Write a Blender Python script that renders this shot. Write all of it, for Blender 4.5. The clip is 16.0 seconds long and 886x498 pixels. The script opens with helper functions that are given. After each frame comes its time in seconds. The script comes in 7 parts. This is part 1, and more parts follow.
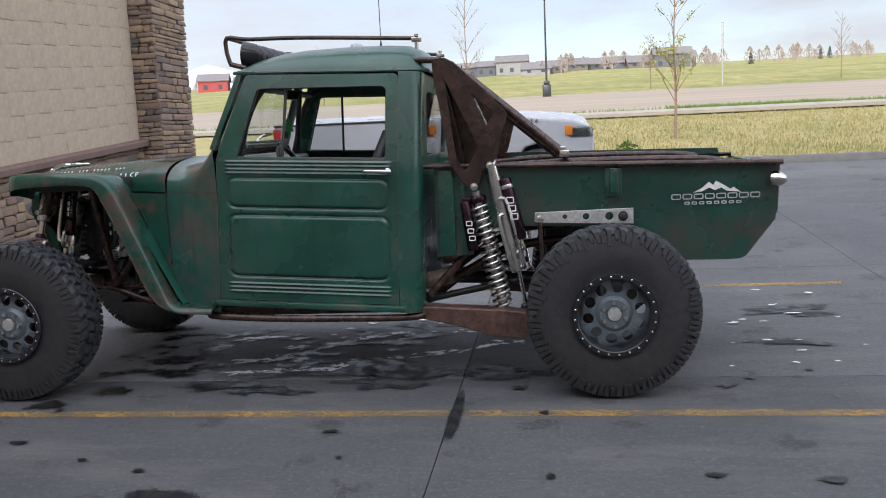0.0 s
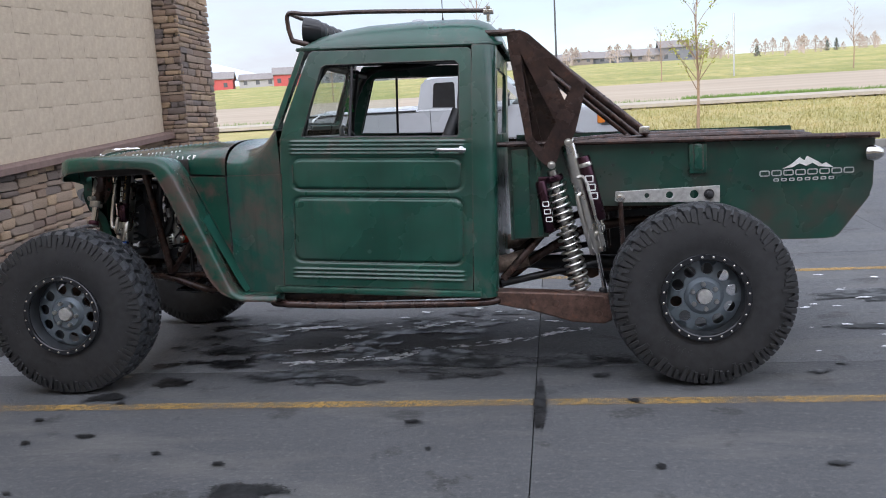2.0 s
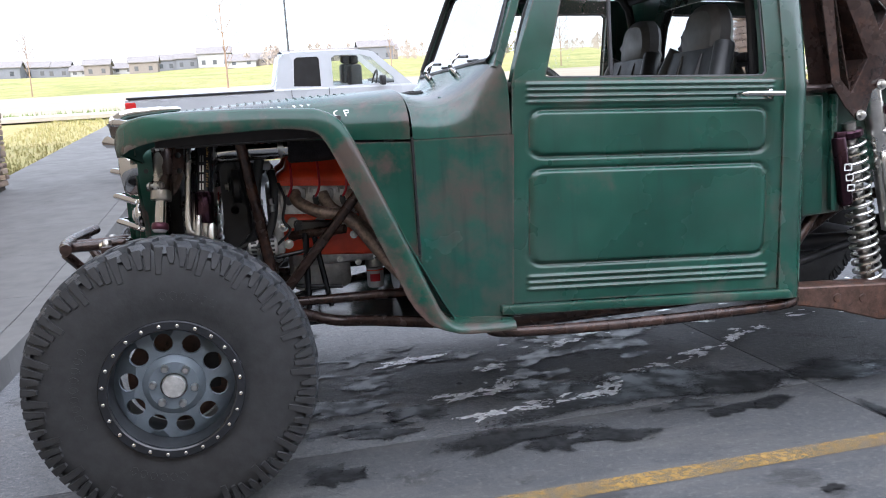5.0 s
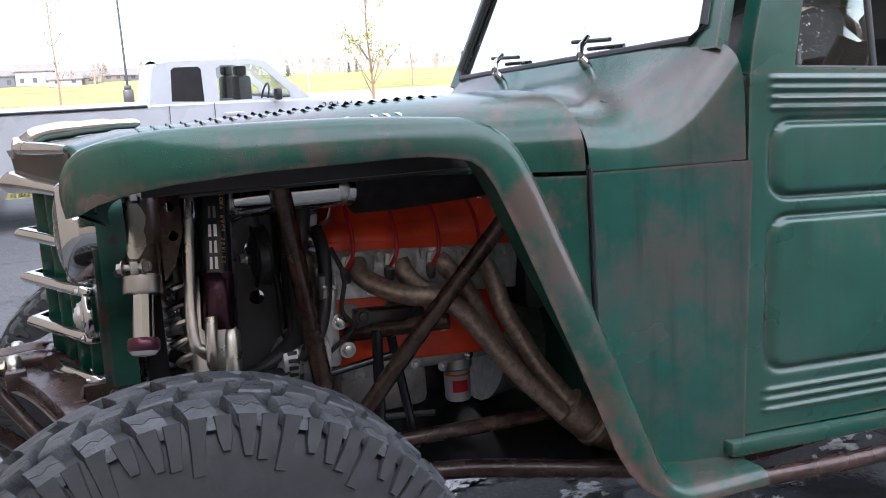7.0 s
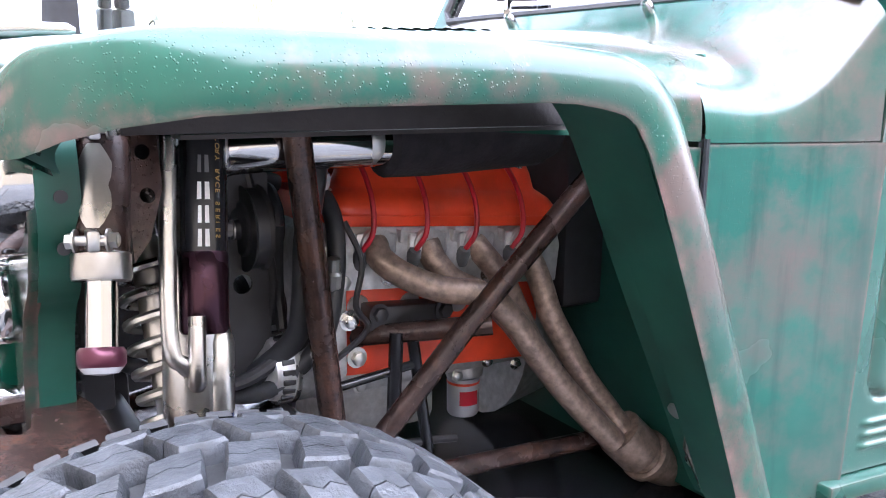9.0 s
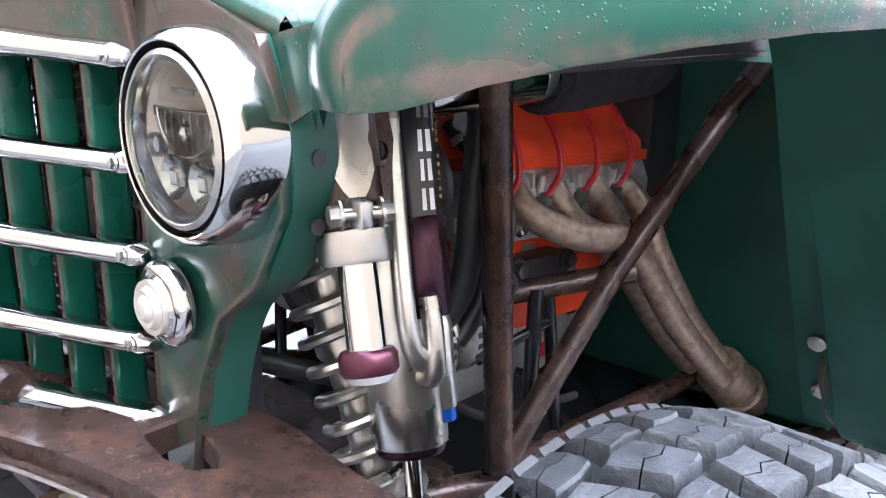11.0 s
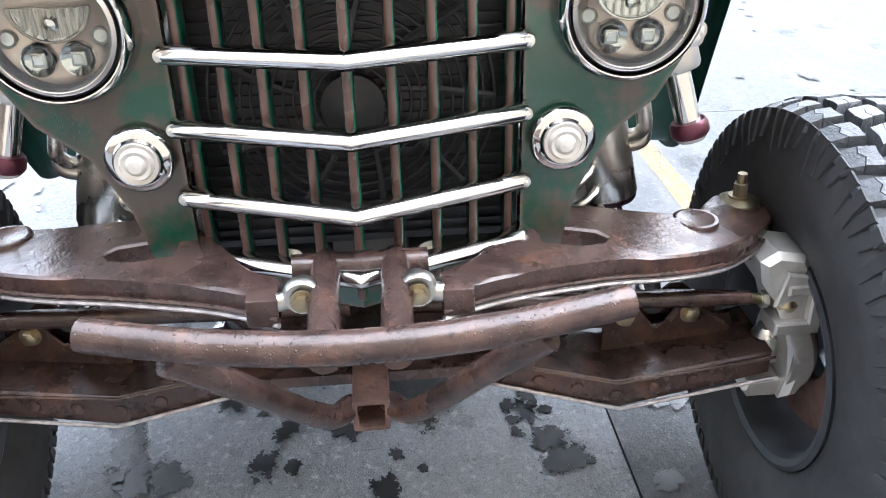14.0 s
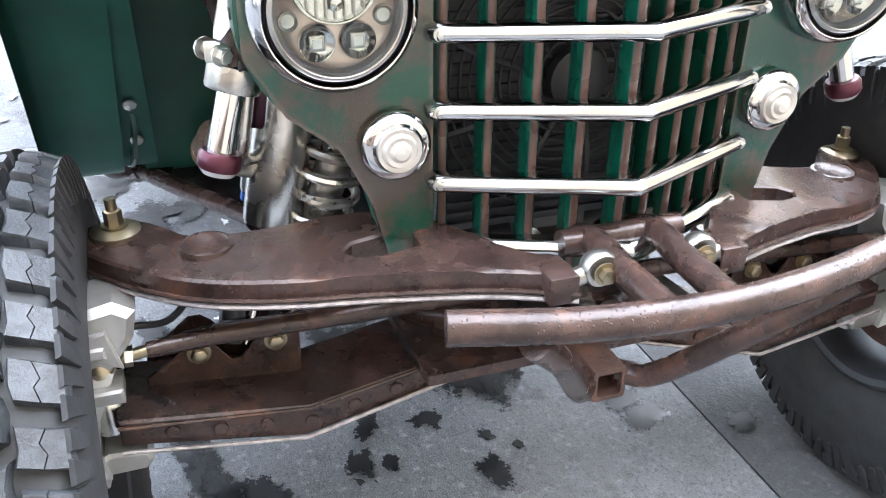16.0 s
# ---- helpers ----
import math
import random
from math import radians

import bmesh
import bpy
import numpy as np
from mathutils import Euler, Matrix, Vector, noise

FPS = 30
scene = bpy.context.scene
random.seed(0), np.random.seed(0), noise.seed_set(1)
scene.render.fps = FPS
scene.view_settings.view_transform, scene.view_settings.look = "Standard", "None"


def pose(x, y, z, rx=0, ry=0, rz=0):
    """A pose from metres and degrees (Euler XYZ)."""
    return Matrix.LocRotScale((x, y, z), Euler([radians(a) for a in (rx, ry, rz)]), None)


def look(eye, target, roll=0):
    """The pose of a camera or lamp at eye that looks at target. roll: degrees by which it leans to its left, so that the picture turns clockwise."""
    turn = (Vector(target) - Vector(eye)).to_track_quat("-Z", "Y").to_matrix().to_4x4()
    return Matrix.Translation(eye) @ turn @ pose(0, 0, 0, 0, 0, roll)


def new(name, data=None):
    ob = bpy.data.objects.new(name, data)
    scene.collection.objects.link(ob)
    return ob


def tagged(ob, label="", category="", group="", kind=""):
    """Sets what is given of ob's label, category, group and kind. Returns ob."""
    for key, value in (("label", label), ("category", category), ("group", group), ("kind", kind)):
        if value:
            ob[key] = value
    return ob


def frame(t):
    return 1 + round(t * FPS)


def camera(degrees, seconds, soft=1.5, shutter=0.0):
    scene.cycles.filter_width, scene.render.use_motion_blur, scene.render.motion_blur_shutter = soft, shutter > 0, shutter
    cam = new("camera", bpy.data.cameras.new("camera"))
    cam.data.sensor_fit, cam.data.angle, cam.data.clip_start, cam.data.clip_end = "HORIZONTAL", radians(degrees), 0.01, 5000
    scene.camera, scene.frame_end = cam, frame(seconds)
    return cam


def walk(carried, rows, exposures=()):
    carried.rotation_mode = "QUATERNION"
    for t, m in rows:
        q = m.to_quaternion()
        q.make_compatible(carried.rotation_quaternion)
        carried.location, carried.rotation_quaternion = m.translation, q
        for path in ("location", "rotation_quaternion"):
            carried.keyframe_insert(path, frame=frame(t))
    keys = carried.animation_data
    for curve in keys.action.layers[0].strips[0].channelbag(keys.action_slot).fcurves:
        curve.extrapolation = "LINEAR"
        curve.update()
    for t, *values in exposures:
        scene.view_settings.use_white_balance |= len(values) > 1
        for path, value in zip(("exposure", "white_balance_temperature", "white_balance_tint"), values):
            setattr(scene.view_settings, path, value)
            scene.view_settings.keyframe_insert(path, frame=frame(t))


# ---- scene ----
cam = camera(55.4, 16.0, 1.0)
PATH = [
    (0, (3.377, -5.76, 1.554), (3.122, -3.796, 1.279), -2.6),
    (0.5, (3.267, -5.745, 1.542), (2.961, -3.784, 1.297), -2.2),
    (1, (3.228, -5.739, 1.528), (2.892, -3.783, 1.283), -2.1),
    (1.5, (3.136, -5.737, 1.494), (2.85, -3.773, 1.246), -2.3),
    (2, (2.945, -5.604, 1.463), (2.677, -3.642, 1.18), -3.2),
    (2.5, (2.596, -5.431, 1.482), (2.366, -3.467, 1.185), -3.4),
    (3, (2.115, -5.257, 1.462), (1.992, -3.289, 1.13), -2.5),
    (3.2, (1.924, -5.158, 1.446), (1.809, -3.189, 1.111), -2.6),
    (5.3, (0.225, -3.684, 1.359), (0.71, -1.769, 1.045), -3.8),
    (5.5, (0.159, -3.517, 1.376), (0.67, -1.603, 1.108), -4.0),
    (6, (0.083, -3.075, 1.365), (0.672, -1.183, 1.093), -4.6),
    (6.5, (0.035, -2.684, 1.389), (0.728, -0.829, 1.105), -4.7),
    (7, (-0.076, -2.322, 1.395), (0.696, -0.503, 1.089), -4.0),
    (7.5, (-0.106, -1.998, 1.359), (0.676, -0.194, 0.99), -3.4),
    (8, (-0.1, -1.813, 1.347), (0.753, -0.053, 0.93), -2.3),
    (8.2, (-0.114, -1.774, 1.356), (0.785, -0.037, 0.938), -1.7),
    (10.3, (-0.344, -1.474, 1.332), (0.909, 0.02, 0.886), 1.4),
    (10.5, (-0.387, -1.359, 1.314), (0.907, 0.086, 0.827), 1.1),
    (11, (-0.541, -1.165, 1.345), (0.869, 0.141, 0.79), 0.6),
    (11.5, (-0.848, -1.027, 1.369), (0.789, -0.001, 0.851), -1.4),
    (11.7, (-0.926, -0.89, 1.41), (0.764, 0.01, 0.832), -0.0),
    (12, (-1.072, -0.739, 1.46), (0.671, 0.032, 0.854), 0.9),
    (12.5, (-1.193, -0.484, 1.462), (0.633, -0.059, 0.765), -0.2),
    (12.7, (-1.211, -0.419, 1.457), (0.613, -0.154, 0.683), -0.8),
    (13, (-1.279, -0.308, 1.432), (0.529, -0.262, 0.579), -1.2),
    (13.5, (-1.317, -0.157, 1.468), (0.463, -0.213, 0.559), -1.1),
    (14, (-1.292, -0.041, 1.482), (0.465, -0.172, 0.536), -1.3),
    (14.5, (-1.3, 0.113, 1.492), (0.433, -0.157, 0.53), -0.6),
    (15, (-1.309, 0.29, 1.49), (0.406, -0.079, 0.529), -0.1),
    (15.5, (-1.222, 0.456, 1.476), (0.473, -0.007, 0.521), -0.3),
    (16, (-1.161, 0.621, 1.467), (0.489, 0.044, 0.495), 0.5),
]
walk(cam, [(t, look(eye, target, roll)) for t, eye, target, roll in PATH],
     [(t, e, k, g) for t, e, k, g in ((0, 0, 6150, 13), (1.5, .05, 6100, 13), (2.0, .15, 6000, 12), (2.5, .57, 6000, 12), (3.2, .36, 5950, 12), (5.5, .92, 5900, 11), (6.5, .84, 5900, 12), (7.2, 1.12, 5850, 15), (8.0, 2.48, 5700, 17), (10.5, 2.9, 5700, 15), (11.0, 2.8, 5700, 13), (11.5, 2.6, 5600, 12), (12.0, 2.05, 5600, 11), (12.5, 1.88, 5600, 9), (13.2, 2.62, 5700, 7), (14.0, 2.75, 5800, 7), (16.0, 2.9, 5850, 7))])

# ---- world, sun ----
SUN_ELEV, SUN_ROT = 25.0, 262.0
world = bpy.data.worlds.new("world")
scene.world = world
world.use_nodes = True
wn = world.node_tree
sky = wn.nodes.new("ShaderNodeTexSky")
sky.sky_type = "NISHITA"
sky.sun_disc = False
sky.sun_elevation, sky.sun_rotation = radians(SUN_ELEV), radians(90 - SUN_ROT)
# thin bright cloud over the sky
tc = wn.nodes.new("ShaderNodeTexCoord")
mp = wn.nodes.new("ShaderNodeMapping")
mp.inputs["Scale"].default_value = (1.0, 1.0, 3.2)
cl = wn.nodes.new("ShaderNodeTexNoise")
cl.inputs["Scale"].default_value, cl.inputs["Detail"].default_value, cl.inputs["Roughness"].default_value = 2.4, 8.0, 0.58
wn.links.new(tc.outputs["Generated"], mp.inputs[0])
wn.links.new(mp.outputs[0], cl.inputs["Vector"])
cr = wn.nodes.new("ShaderNodeValToRGB")
cr.color_ramp.elements[0].position, cr.color_ramp.elements[0].color = 0.36, (0.45, 0.45, 0.45, 1)
cr.color_ramp.elements[1].position, cr.color_ramp.elements[1].color = 0.62, (0.96, 0.96, 0.96, 1)
wn.links.new(cl.outputs["Fac"], cr.inputs[0])
# the cloud glows more towards the sun
sdir = Vector((math.cos(radians(SUN_ROT)) * math.cos(radians(SUN_ELEV)), math.sin(radians(SUN_ROT)) * math.cos(radians(SUN_ELEV)), math.sin(radians(SUN_ELEV))))
dt = wn.nodes.new("ShaderNodeVectorMath")
dt.operation = "DOT_PRODUCT"
dt.inputs[1].default_value = sdir
wn.links.new(tc.outputs["Generated"], dt.inputs[0])
glow = wn.nodes.new("ShaderNodeMapRange")
glow.interpolation_type = "SMOOTHSTEP"
for k, v in zip(("From Min", "From Max", "To Min", "To Max"), (-1.0, 1.0, .43, 2.3)):
    glow.inputs[k].default_value = v
wn.links.new(dt.outputs["Value"], glow.inputs["Value"])
lit = wn.nodes.new("ShaderNodeVectorMath")
lit.operation = "SCALE"
lit.inputs[0].default_value = (7.5, 7.4, 7.6)
wn.links.new(glow.outputs[0], lit.inputs["Scale"])
mx = wn.nodes.new("ShaderNodeMix")
mx.data_type = "RGBA"
wn.links.new(lit.outputs[0], mx.inputs[7])
wn.links.new(cr.outputs[0], mx.inputs[0])
wn.links.new(sky.outputs[0], mx.inputs[6])
wn.links.new(mx.outputs[2], wn.nodes["Background"].inputs[0])
wn.nodes["Background"].inputs[1].default_value = 0.2
sun = new("sun", bpy.data.lights.new("sun", "SUN"))
sun.data.energy, sun.data.angle, sun.data.color = 2.7, radians(0.5), (1.0, 0.93, 0.82)
sun.matrix_world = look((0, 0, 30), Vector((0, 0, 30)) - sdir)

# ---- tools ----
def mk(verts, faces):
    bm = bmesh.new()
    vs = [bm.verts.new(v) for v in verts]
    for f in faces:
        bm.faces.new([vs[i] for i in f])
    return bm


def bx(x0, x1, y0, y1, z0, z1, bev=0.0, seg=2):
    bm = bmesh.new()
    bmesh.ops.create_cube(bm, size=1)
    for v in bm.verts:
        v.co = Vector((x0 + (v.co.x + .5) * (x1 - x0), y0 + (v.co.y + .5) * (y1 - y0), z0 + (v.co.z + .5) * (z1 - z0)))
    if bev:
        bmesh.ops.bevel(bm, geom=list(bm.edges), offset=bev, segments=seg, profile=0.5, affect="EDGES")
    return bm


def join(*bms):
    out = bmesh.new()
    for b in bms:
        me = bpy.data.meshes.new("tmp")
        b.to_mesh(me)
        b.free()
        out.from_mesh(me)
        bpy.data.meshes.remove(me)
    return out


def basis(d, up=None):
    d = Vector(d).normalized()
    u = Vector(up) if up else (Vector((0, 0, 1)) if abs(d.z) < 0.9 else Vector((1, 0, 0)))
    a = u.cross(d).normalized()
    return a, d.cross(a), d


def tube(pts, r, seg=12, closed=False, cap=True):
    """A round bar swept along points; r may be a list."""
    pts = [Vector(p) for p in pts]
    n = len(pts)
    rs = r if isinstance(r, (list, tuple)) else [r] * n
    verts, faces = [], []
    a = None
    for i, p in enumerate(pts):
        if closed:
            d = pts[(i + 1) % n] - pts[i - 1]
        else:
            d = pts[min(i + 1, n - 1)] - pts[max(i - 1, 0)]
        d.normalize()
        if a is None:
            a, b, _ = basis(d)
        else:
            a = (a - d * a.dot(d)).normalized()
            b = d.cross(a)
        for k in range(seg):
            t = 2 * math.pi * k / seg
            verts.append(p + (a * math.cos(t) + b * math.sin(t)) * rs[i])
    rings = n if closed else n - 1
    for i in range(rings):
        j = (i + 1) % n
        for k in range(seg):
            l = (k + 1) % seg
            faces.append((i * seg + k, i * seg + l, j * seg + l, j * seg + k))
    if cap and not closed:
        faces.append(tuple(reversed(range(seg))))
        faces.append(tuple(range((n - 1) * seg, n * seg)))
    return mk(verts, faces)


def rod(a, b, r, seg=14, r2=None):
    return tube([a, b], [r, r if r2 is None else r2], seg)


def smooth_path(pts, n=6):
    """Catmull-Rom points through pts."""
    P = [Vector(p) for p in pts]
    P = [P[0] * 2 - P[1]] + P + [P[-1] * 2 - P[-2]]
    out = []
    for i in range(1, len(P) - 2):
        for k in range(n):
            t = k / n
            p0, p1, p2, p3 = P[i - 1], P[i], P[i + 1], P[i + 2]
            out.append(0.5 * (2 * p1 + (p2 - p0) * t + (2 * p0 - 5 * p1 + 4 * p2 - p3) * t * t + (3 * p1 - p0 - 3 * p2 + p3) * t ** 3))
    out.append(P[-2])
    return out


def lathe(profile, origin, axis, seg=32, cap=True):
    """Turns (radius, height) points round an axis through origin."""
    a, b, d = basis(axis)
    o = Vector(origin)
    verts, faces = [], []
    for r, h in profile:
        for k in range(seg):
            t = 2 * math.pi * k / seg
            verts.append(o + d * h + (a * math.cos(t) + b * math.sin(t)) * max(r, 1e-4))
    for i in range(len(profile) - 1):
        for k in range(seg):
            l = (k + 1) % seg
            faces.append((i * seg + k, i * seg + l, (i + 1) * seg + l, (i + 1) * seg + k))
    if cap:
        faces.append(tuple(reversed(range(seg))))
        faces.append(tuple(range((len(profile) - 1) * seg, len(profile) * seg)))
    return mk(verts, faces)


def coil(a, b, R, r, turns, seg=8, per=16):
    a, b = Vector(a), Vector(b)
    u, v, _ = basis(b - a)
    n = int(turns * per)
    return tube([a.lerp(b, i / n) + (u * math.cos(2 * math.pi * i / per) + v * math.sin(2 * math.pi * i / per)) * R for i in range(n + 1)], r, seg)


def plate(outer, holes, thick, fn, bev=0.0):
    """A flat plate with holes. fn maps (u, v, w) to the world, w from 0 to thick."""
    bm = bmesh.new()
    edges = []
    for loop in [outer] + list(holes):
        vs = [bm.verts.new((u, v, 0)) for u, v in loop]
        for i in range(len(vs)):
            edges.append(bm.edges.new((vs[i], vs[(i + 1) % len(vs)])))
    bmesh.ops.triangle_fill(bm, use_beauty=True, use_dissolve=True, edges=edges)
    ret = bmesh.ops.extrude_face_region(bm, geom=list(bm.faces))
    for v in ret["geom"]:
        if isinstance(v, bmesh.types.BMVert):
            v.co.z += thick
    if bev:
        es = [e for e in bm.edges if e.is_manifold and len(e.link_faces) == 2 and e.calc_face_angle(0) > 1.0]
        bmesh.ops.bevel(bm, geom=es, offset=bev, segments=1, affect="EDGES")
    for v in bm.verts:
        v.co = Vector(fn(*v.co))
    bmesh.ops.recalc_face_normals(bm, faces=list(bm.faces))
    return bm


def ring_pts(cx, cy, rx, ry=None, n=20, a0=0.0):
    ry = rx if ry is None else ry
    return [(cx + rx * math.cos(a0 + 2 * math.pi * i / n), cy + ry * math.sin(a0 + 2 * math.pi * i / n)) for i in range(n)]


def rrect(u0, u1, v0, v1, r, n=5):
    out = []
    for cx, cy, a in ((u1 - r, v1 - r, 0), (u0 + r, v1 - r, 90), (u0 + r, v0 + r, 180), (u1 - r, v0 + r, 270)):
        for i in range(n + 1):
            t = radians(a + 90 * i / n)
            out.append((cx + r * math.cos(t), cy + r * math.sin(t)))
    return out


def grid(nu, nv, fn):
    verts = [fn(i / nu, j / nv) for i in range(nu + 1) for j in range(nv + 1)]
    m = nv + 1
    return mk(verts, [(i * m + j, (i + 1) * m + j, (i + 1) * m + j + 1, i * m + j + 1) for i in range(nu) for j in range(nv)])


def thicken(bm, t):
    bmesh.ops.recalc_face_normals(bm, faces=list(bm.faces))
    bmesh.ops.solidify(bm, geom=list(bm.faces), thickness=t)
    return bm


def bolt(p, d, r=0.012, h=None):
    p, d = Vector(p), Vector(d).normalized()
    h = r * 0.9 if h is None else h
    return join(lathe([(r * 1.45, 0), (r * 1.45, r * .25)], p, d, 16), lathe([(r, r * .25), (r, h + r * .25), (r * .8, h + r * .35)], p, d, 6))


def mesh_of(name, bm, mat, sharp=35):
    bmesh.ops.recalc_face_normals(bm, faces=list(bm.faces))
    me = bpy.data.meshes.new(name)
    bm.to_mesh(me)
    bm.free()
    for m in (mat if isinstance(mat, (list, tuple)) else [mat]):
        me.materials.append(m)
    me.polygons.foreach_set("use_smooth", [True] * len(me.polygons))
    me.set_sharp_from_angle(angle=radians(sharp))
    return me


def part(name, bm, mat, parent=None, label="", sharp=35):
    ob = new(name, mesh_of(name, bm, mat, sharp))
    if parent is not None:
        ob.parent = parent
        ob.matrix_parent_inverse = parent.matrix_basis.inverted()
    return tagged(ob, label)


def thing(name, label, category, loc=(0, 0, 0), group="", kind=""):
    ob = new(name)
    ob.empty_display_size = 0.1
    ob.location = loc
    return tagged(ob, label, category, group, kind)


def single(name, bm, mat, label, category, group="", kind="", sharp=35):
    return tagged(part(name, bm, mat, None, "", sharp), label, category, group, kind)


# ---- materials ----
def nt(name):
    m = bpy.data.materials.new(name)
    m.use_nodes = True
    t = m.node_tree
    return m, t, t.nodes["Principled BSDF"]


def N(t, kind, **kw):
    n = t.nodes.new(kind)
    for k, v in kw.items():
        n.inputs[k.replace("_", " ")].default_value = v
    return n


def tex(t, scale, detail=4.0, rough=0.55, where="Object", stretch=None):
    c = t.nodes.new("ShaderNodeTexCoord")
    n = N(t, "ShaderNodeTexNoise", Scale=scale, Detail=detail, Roughness=rough)
    if stretch:
        mp = N(t, "ShaderNodeMapping")
        mp.inputs["Scale"].default_value = stretch
        t.links.new(c.outputs[where], mp.inputs[0])
        t.links.new(mp.outputs[0], n.inputs["Vector"])
    else:
        t.links.new(c.outputs[where], n.inputs["Vector"])
    return n.outputs["Fac"]


def ramp(t, fac, stops):
    r = t.nodes.new("ShaderNodeValToRGB")
    e = r.color_ramp.elements
    while len(e) < len(stops):
        e.new(0.5)
    for el, (p, c) in zip(e, stops):
        el.position = p
        el.color = (*c, 1) if isinstance(c, tuple) else (c, c, c, 1)
    t.links.new(fac, r.inputs[0])
    return r.outputs[0]


def mixc(t, fac, a, b):
    n = t.nodes.new("ShaderNodeMix")
    n.data_type = "RGBA"
    for s, v in ((n.inputs[0], fac), (n.inputs[6], a), (n.inputs[7], b)):
        if hasattr(v, "is_linked"):
            t.links.new(v, s)
        else:
            s.default_value = (*v, 1) if isinstance(v, tuple) else v
    return n.outputs[2]


def bump(t, b, h, strength, dist=0.01):
    n = N(t, "ShaderNodeBump", Strength=strength, Distance=dist)
    t.links.new(h, n.inputs["Height"])
    t.links.new(n.outputs[0], b.inputs["Normal"])


def plain(name, col, rough=0.5, metal=0.0, var=0.25, scale=20.0, bmp=0.0, coat=0.0):
    m, t, b = nt(name)
    f = tex(t, scale)
    t.links.new(ramp(t, f, [(0.25, tuple(c * (1 - var) for c in col)), (0.75, tuple(min(1, c * (1 + var)) for c in col))]), b.inputs["Base Color"])
    t.links.new(ramp(t, tex(t, scale * .4), [(0.3, max(0.02, rough - .1)), (0.7, min(1, rough + .1))]), b.inputs["Roughness"])
    b.inputs["Metallic"].default_value = metal
    b.inputs["Coat Weight"].default_value = coat
    if bmp:
        bump(t, b, tex(t, scale * 4), bmp, 0.004)
    return m


def drops(t, scale, keep):
    """Height of scattered water drops."""
    c = t.nodes.new("ShaderNodeTexCoord")
    v = N(t, "ShaderNodeTexVoronoi", Scale=scale)
    t.links.new(c.outputs["Object"], v.inputs["Vector"])
    d = ramp(t, v.outputs["Distance"], [(.0, 1.0), (.12, .9), (.24, 0.0)])
    k = ramp(t, tex(t, 6.0, 3), [(keep, 0.0), (keep + .1, 1.0)])
    mul = N(t, "ShaderNodeMath")
    mul.operation = "MULTIPLY"
    t.links.new(d, mul.inputs[0])
    t.links.new(k, mul.inputs[1])
    return mul.outputs[0]


def plus(t, a, ka, b, kb):
    x = N(t, "ShaderNodeMath")
    x.operation = "MULTIPLY"
    t.links.new(a, x.inputs[0])
    x.inputs[1].default_value = ka
    y = N(t, "ShaderNodeMath")
    y.operation = "MULTIPLY_ADD"
    t.links.new(b, y.inputs[0])
    y.inputs[1].default_value = kb
    t.links.new(x.outputs[0], y.inputs[2])
    return y.outputs[0]


def paint_mat(name, seed, lo, hi, lite=(.011, .080, .055), deep=(.004, .046, .031), brown=(.11, .072, .066), gloss=(.20, .42), coat=.15, spec=.6):
    """Worn green paint with brown primer showing through."""
    m, t, b = nt(name)
    big = tex(t, 1.7 + seed, 7, .62)
    fine = tex(t, 9.0, 6, .7)
    green = mixc(t, ramp(t, tex(t, 3.1, 3), [(.35, 0.0), (.7, 1.0)]), deep, lite)
    dull = mixc(t, ramp(t, big, [(lo, 0.0), (hi, .8)]), green, brown)
    spots = mixc(t, ramp(t, fine, [(.67, 0.0), (.73, .5)]), dull, (.13, .07, .06))
    runs = mixc(t, ramp(t, tex(t, 5.0, 5, .6, stretch=(4, 4, .35)), [(.54, 0.0), (.72, .42)]), spots, (.004, .028, .022))
    geo = t.nodes.new("ShaderNodeNewGeometry")
    bv = t.nodes.new("ShaderNodeBevel")
    bv.samples = 4
    bv.inputs["Radius"].default_value = .014
    dot = N(t, "ShaderNodeVectorMath")
    dot.operation = "DOT_PRODUCT"
    t.links.new(bv.outputs[0], dot.inputs[0])
    t.links.new(geo.outputs["Normal"], dot.inputs[1])
    edge = ramp(t, dot.outputs["Value"], [(.80, .85), (.97, 0.0)])
    gate = ramp(t, tex(t, 11.0, 5, .65), [(.40, .15), (.58, 1.0)])
    rub = N(t, "ShaderNodeMath")
    rub.operation = "MULTIPLY"
    t.links.new(edge, rub.inputs[0])
    t.links.new(gate, rub.inputs[1])
    runs = mixc(t, ramp(t, tex(t, 1.3, 5, .65, stretch=(1, 1, 1.7)), [(.47, 0.0), (.72, .55)]), runs, (.05, .075, .064))
    spots = mixc(t, rub.outputs[0], runs, (.14, .088, .078))
    t.links.new(spots, b.inputs["Base Color"])
    t.links.new(ramp(t, tex(t, 3.3, 4, .5), [(.3, gloss[0]), (.75, gloss[1])]), b.inputs["Roughness"])
    b.inputs["Specular IOR Level"].default_value = spec
    b.inputs["Coat Weight"].default_value = coat
    b.inputs["Coat Roughness"].default_value = .06
    bump(t, b, plus(t, drops(t, 170, .44), .9, tex(t, 5, 3), .8), .4, .0016)
    return m


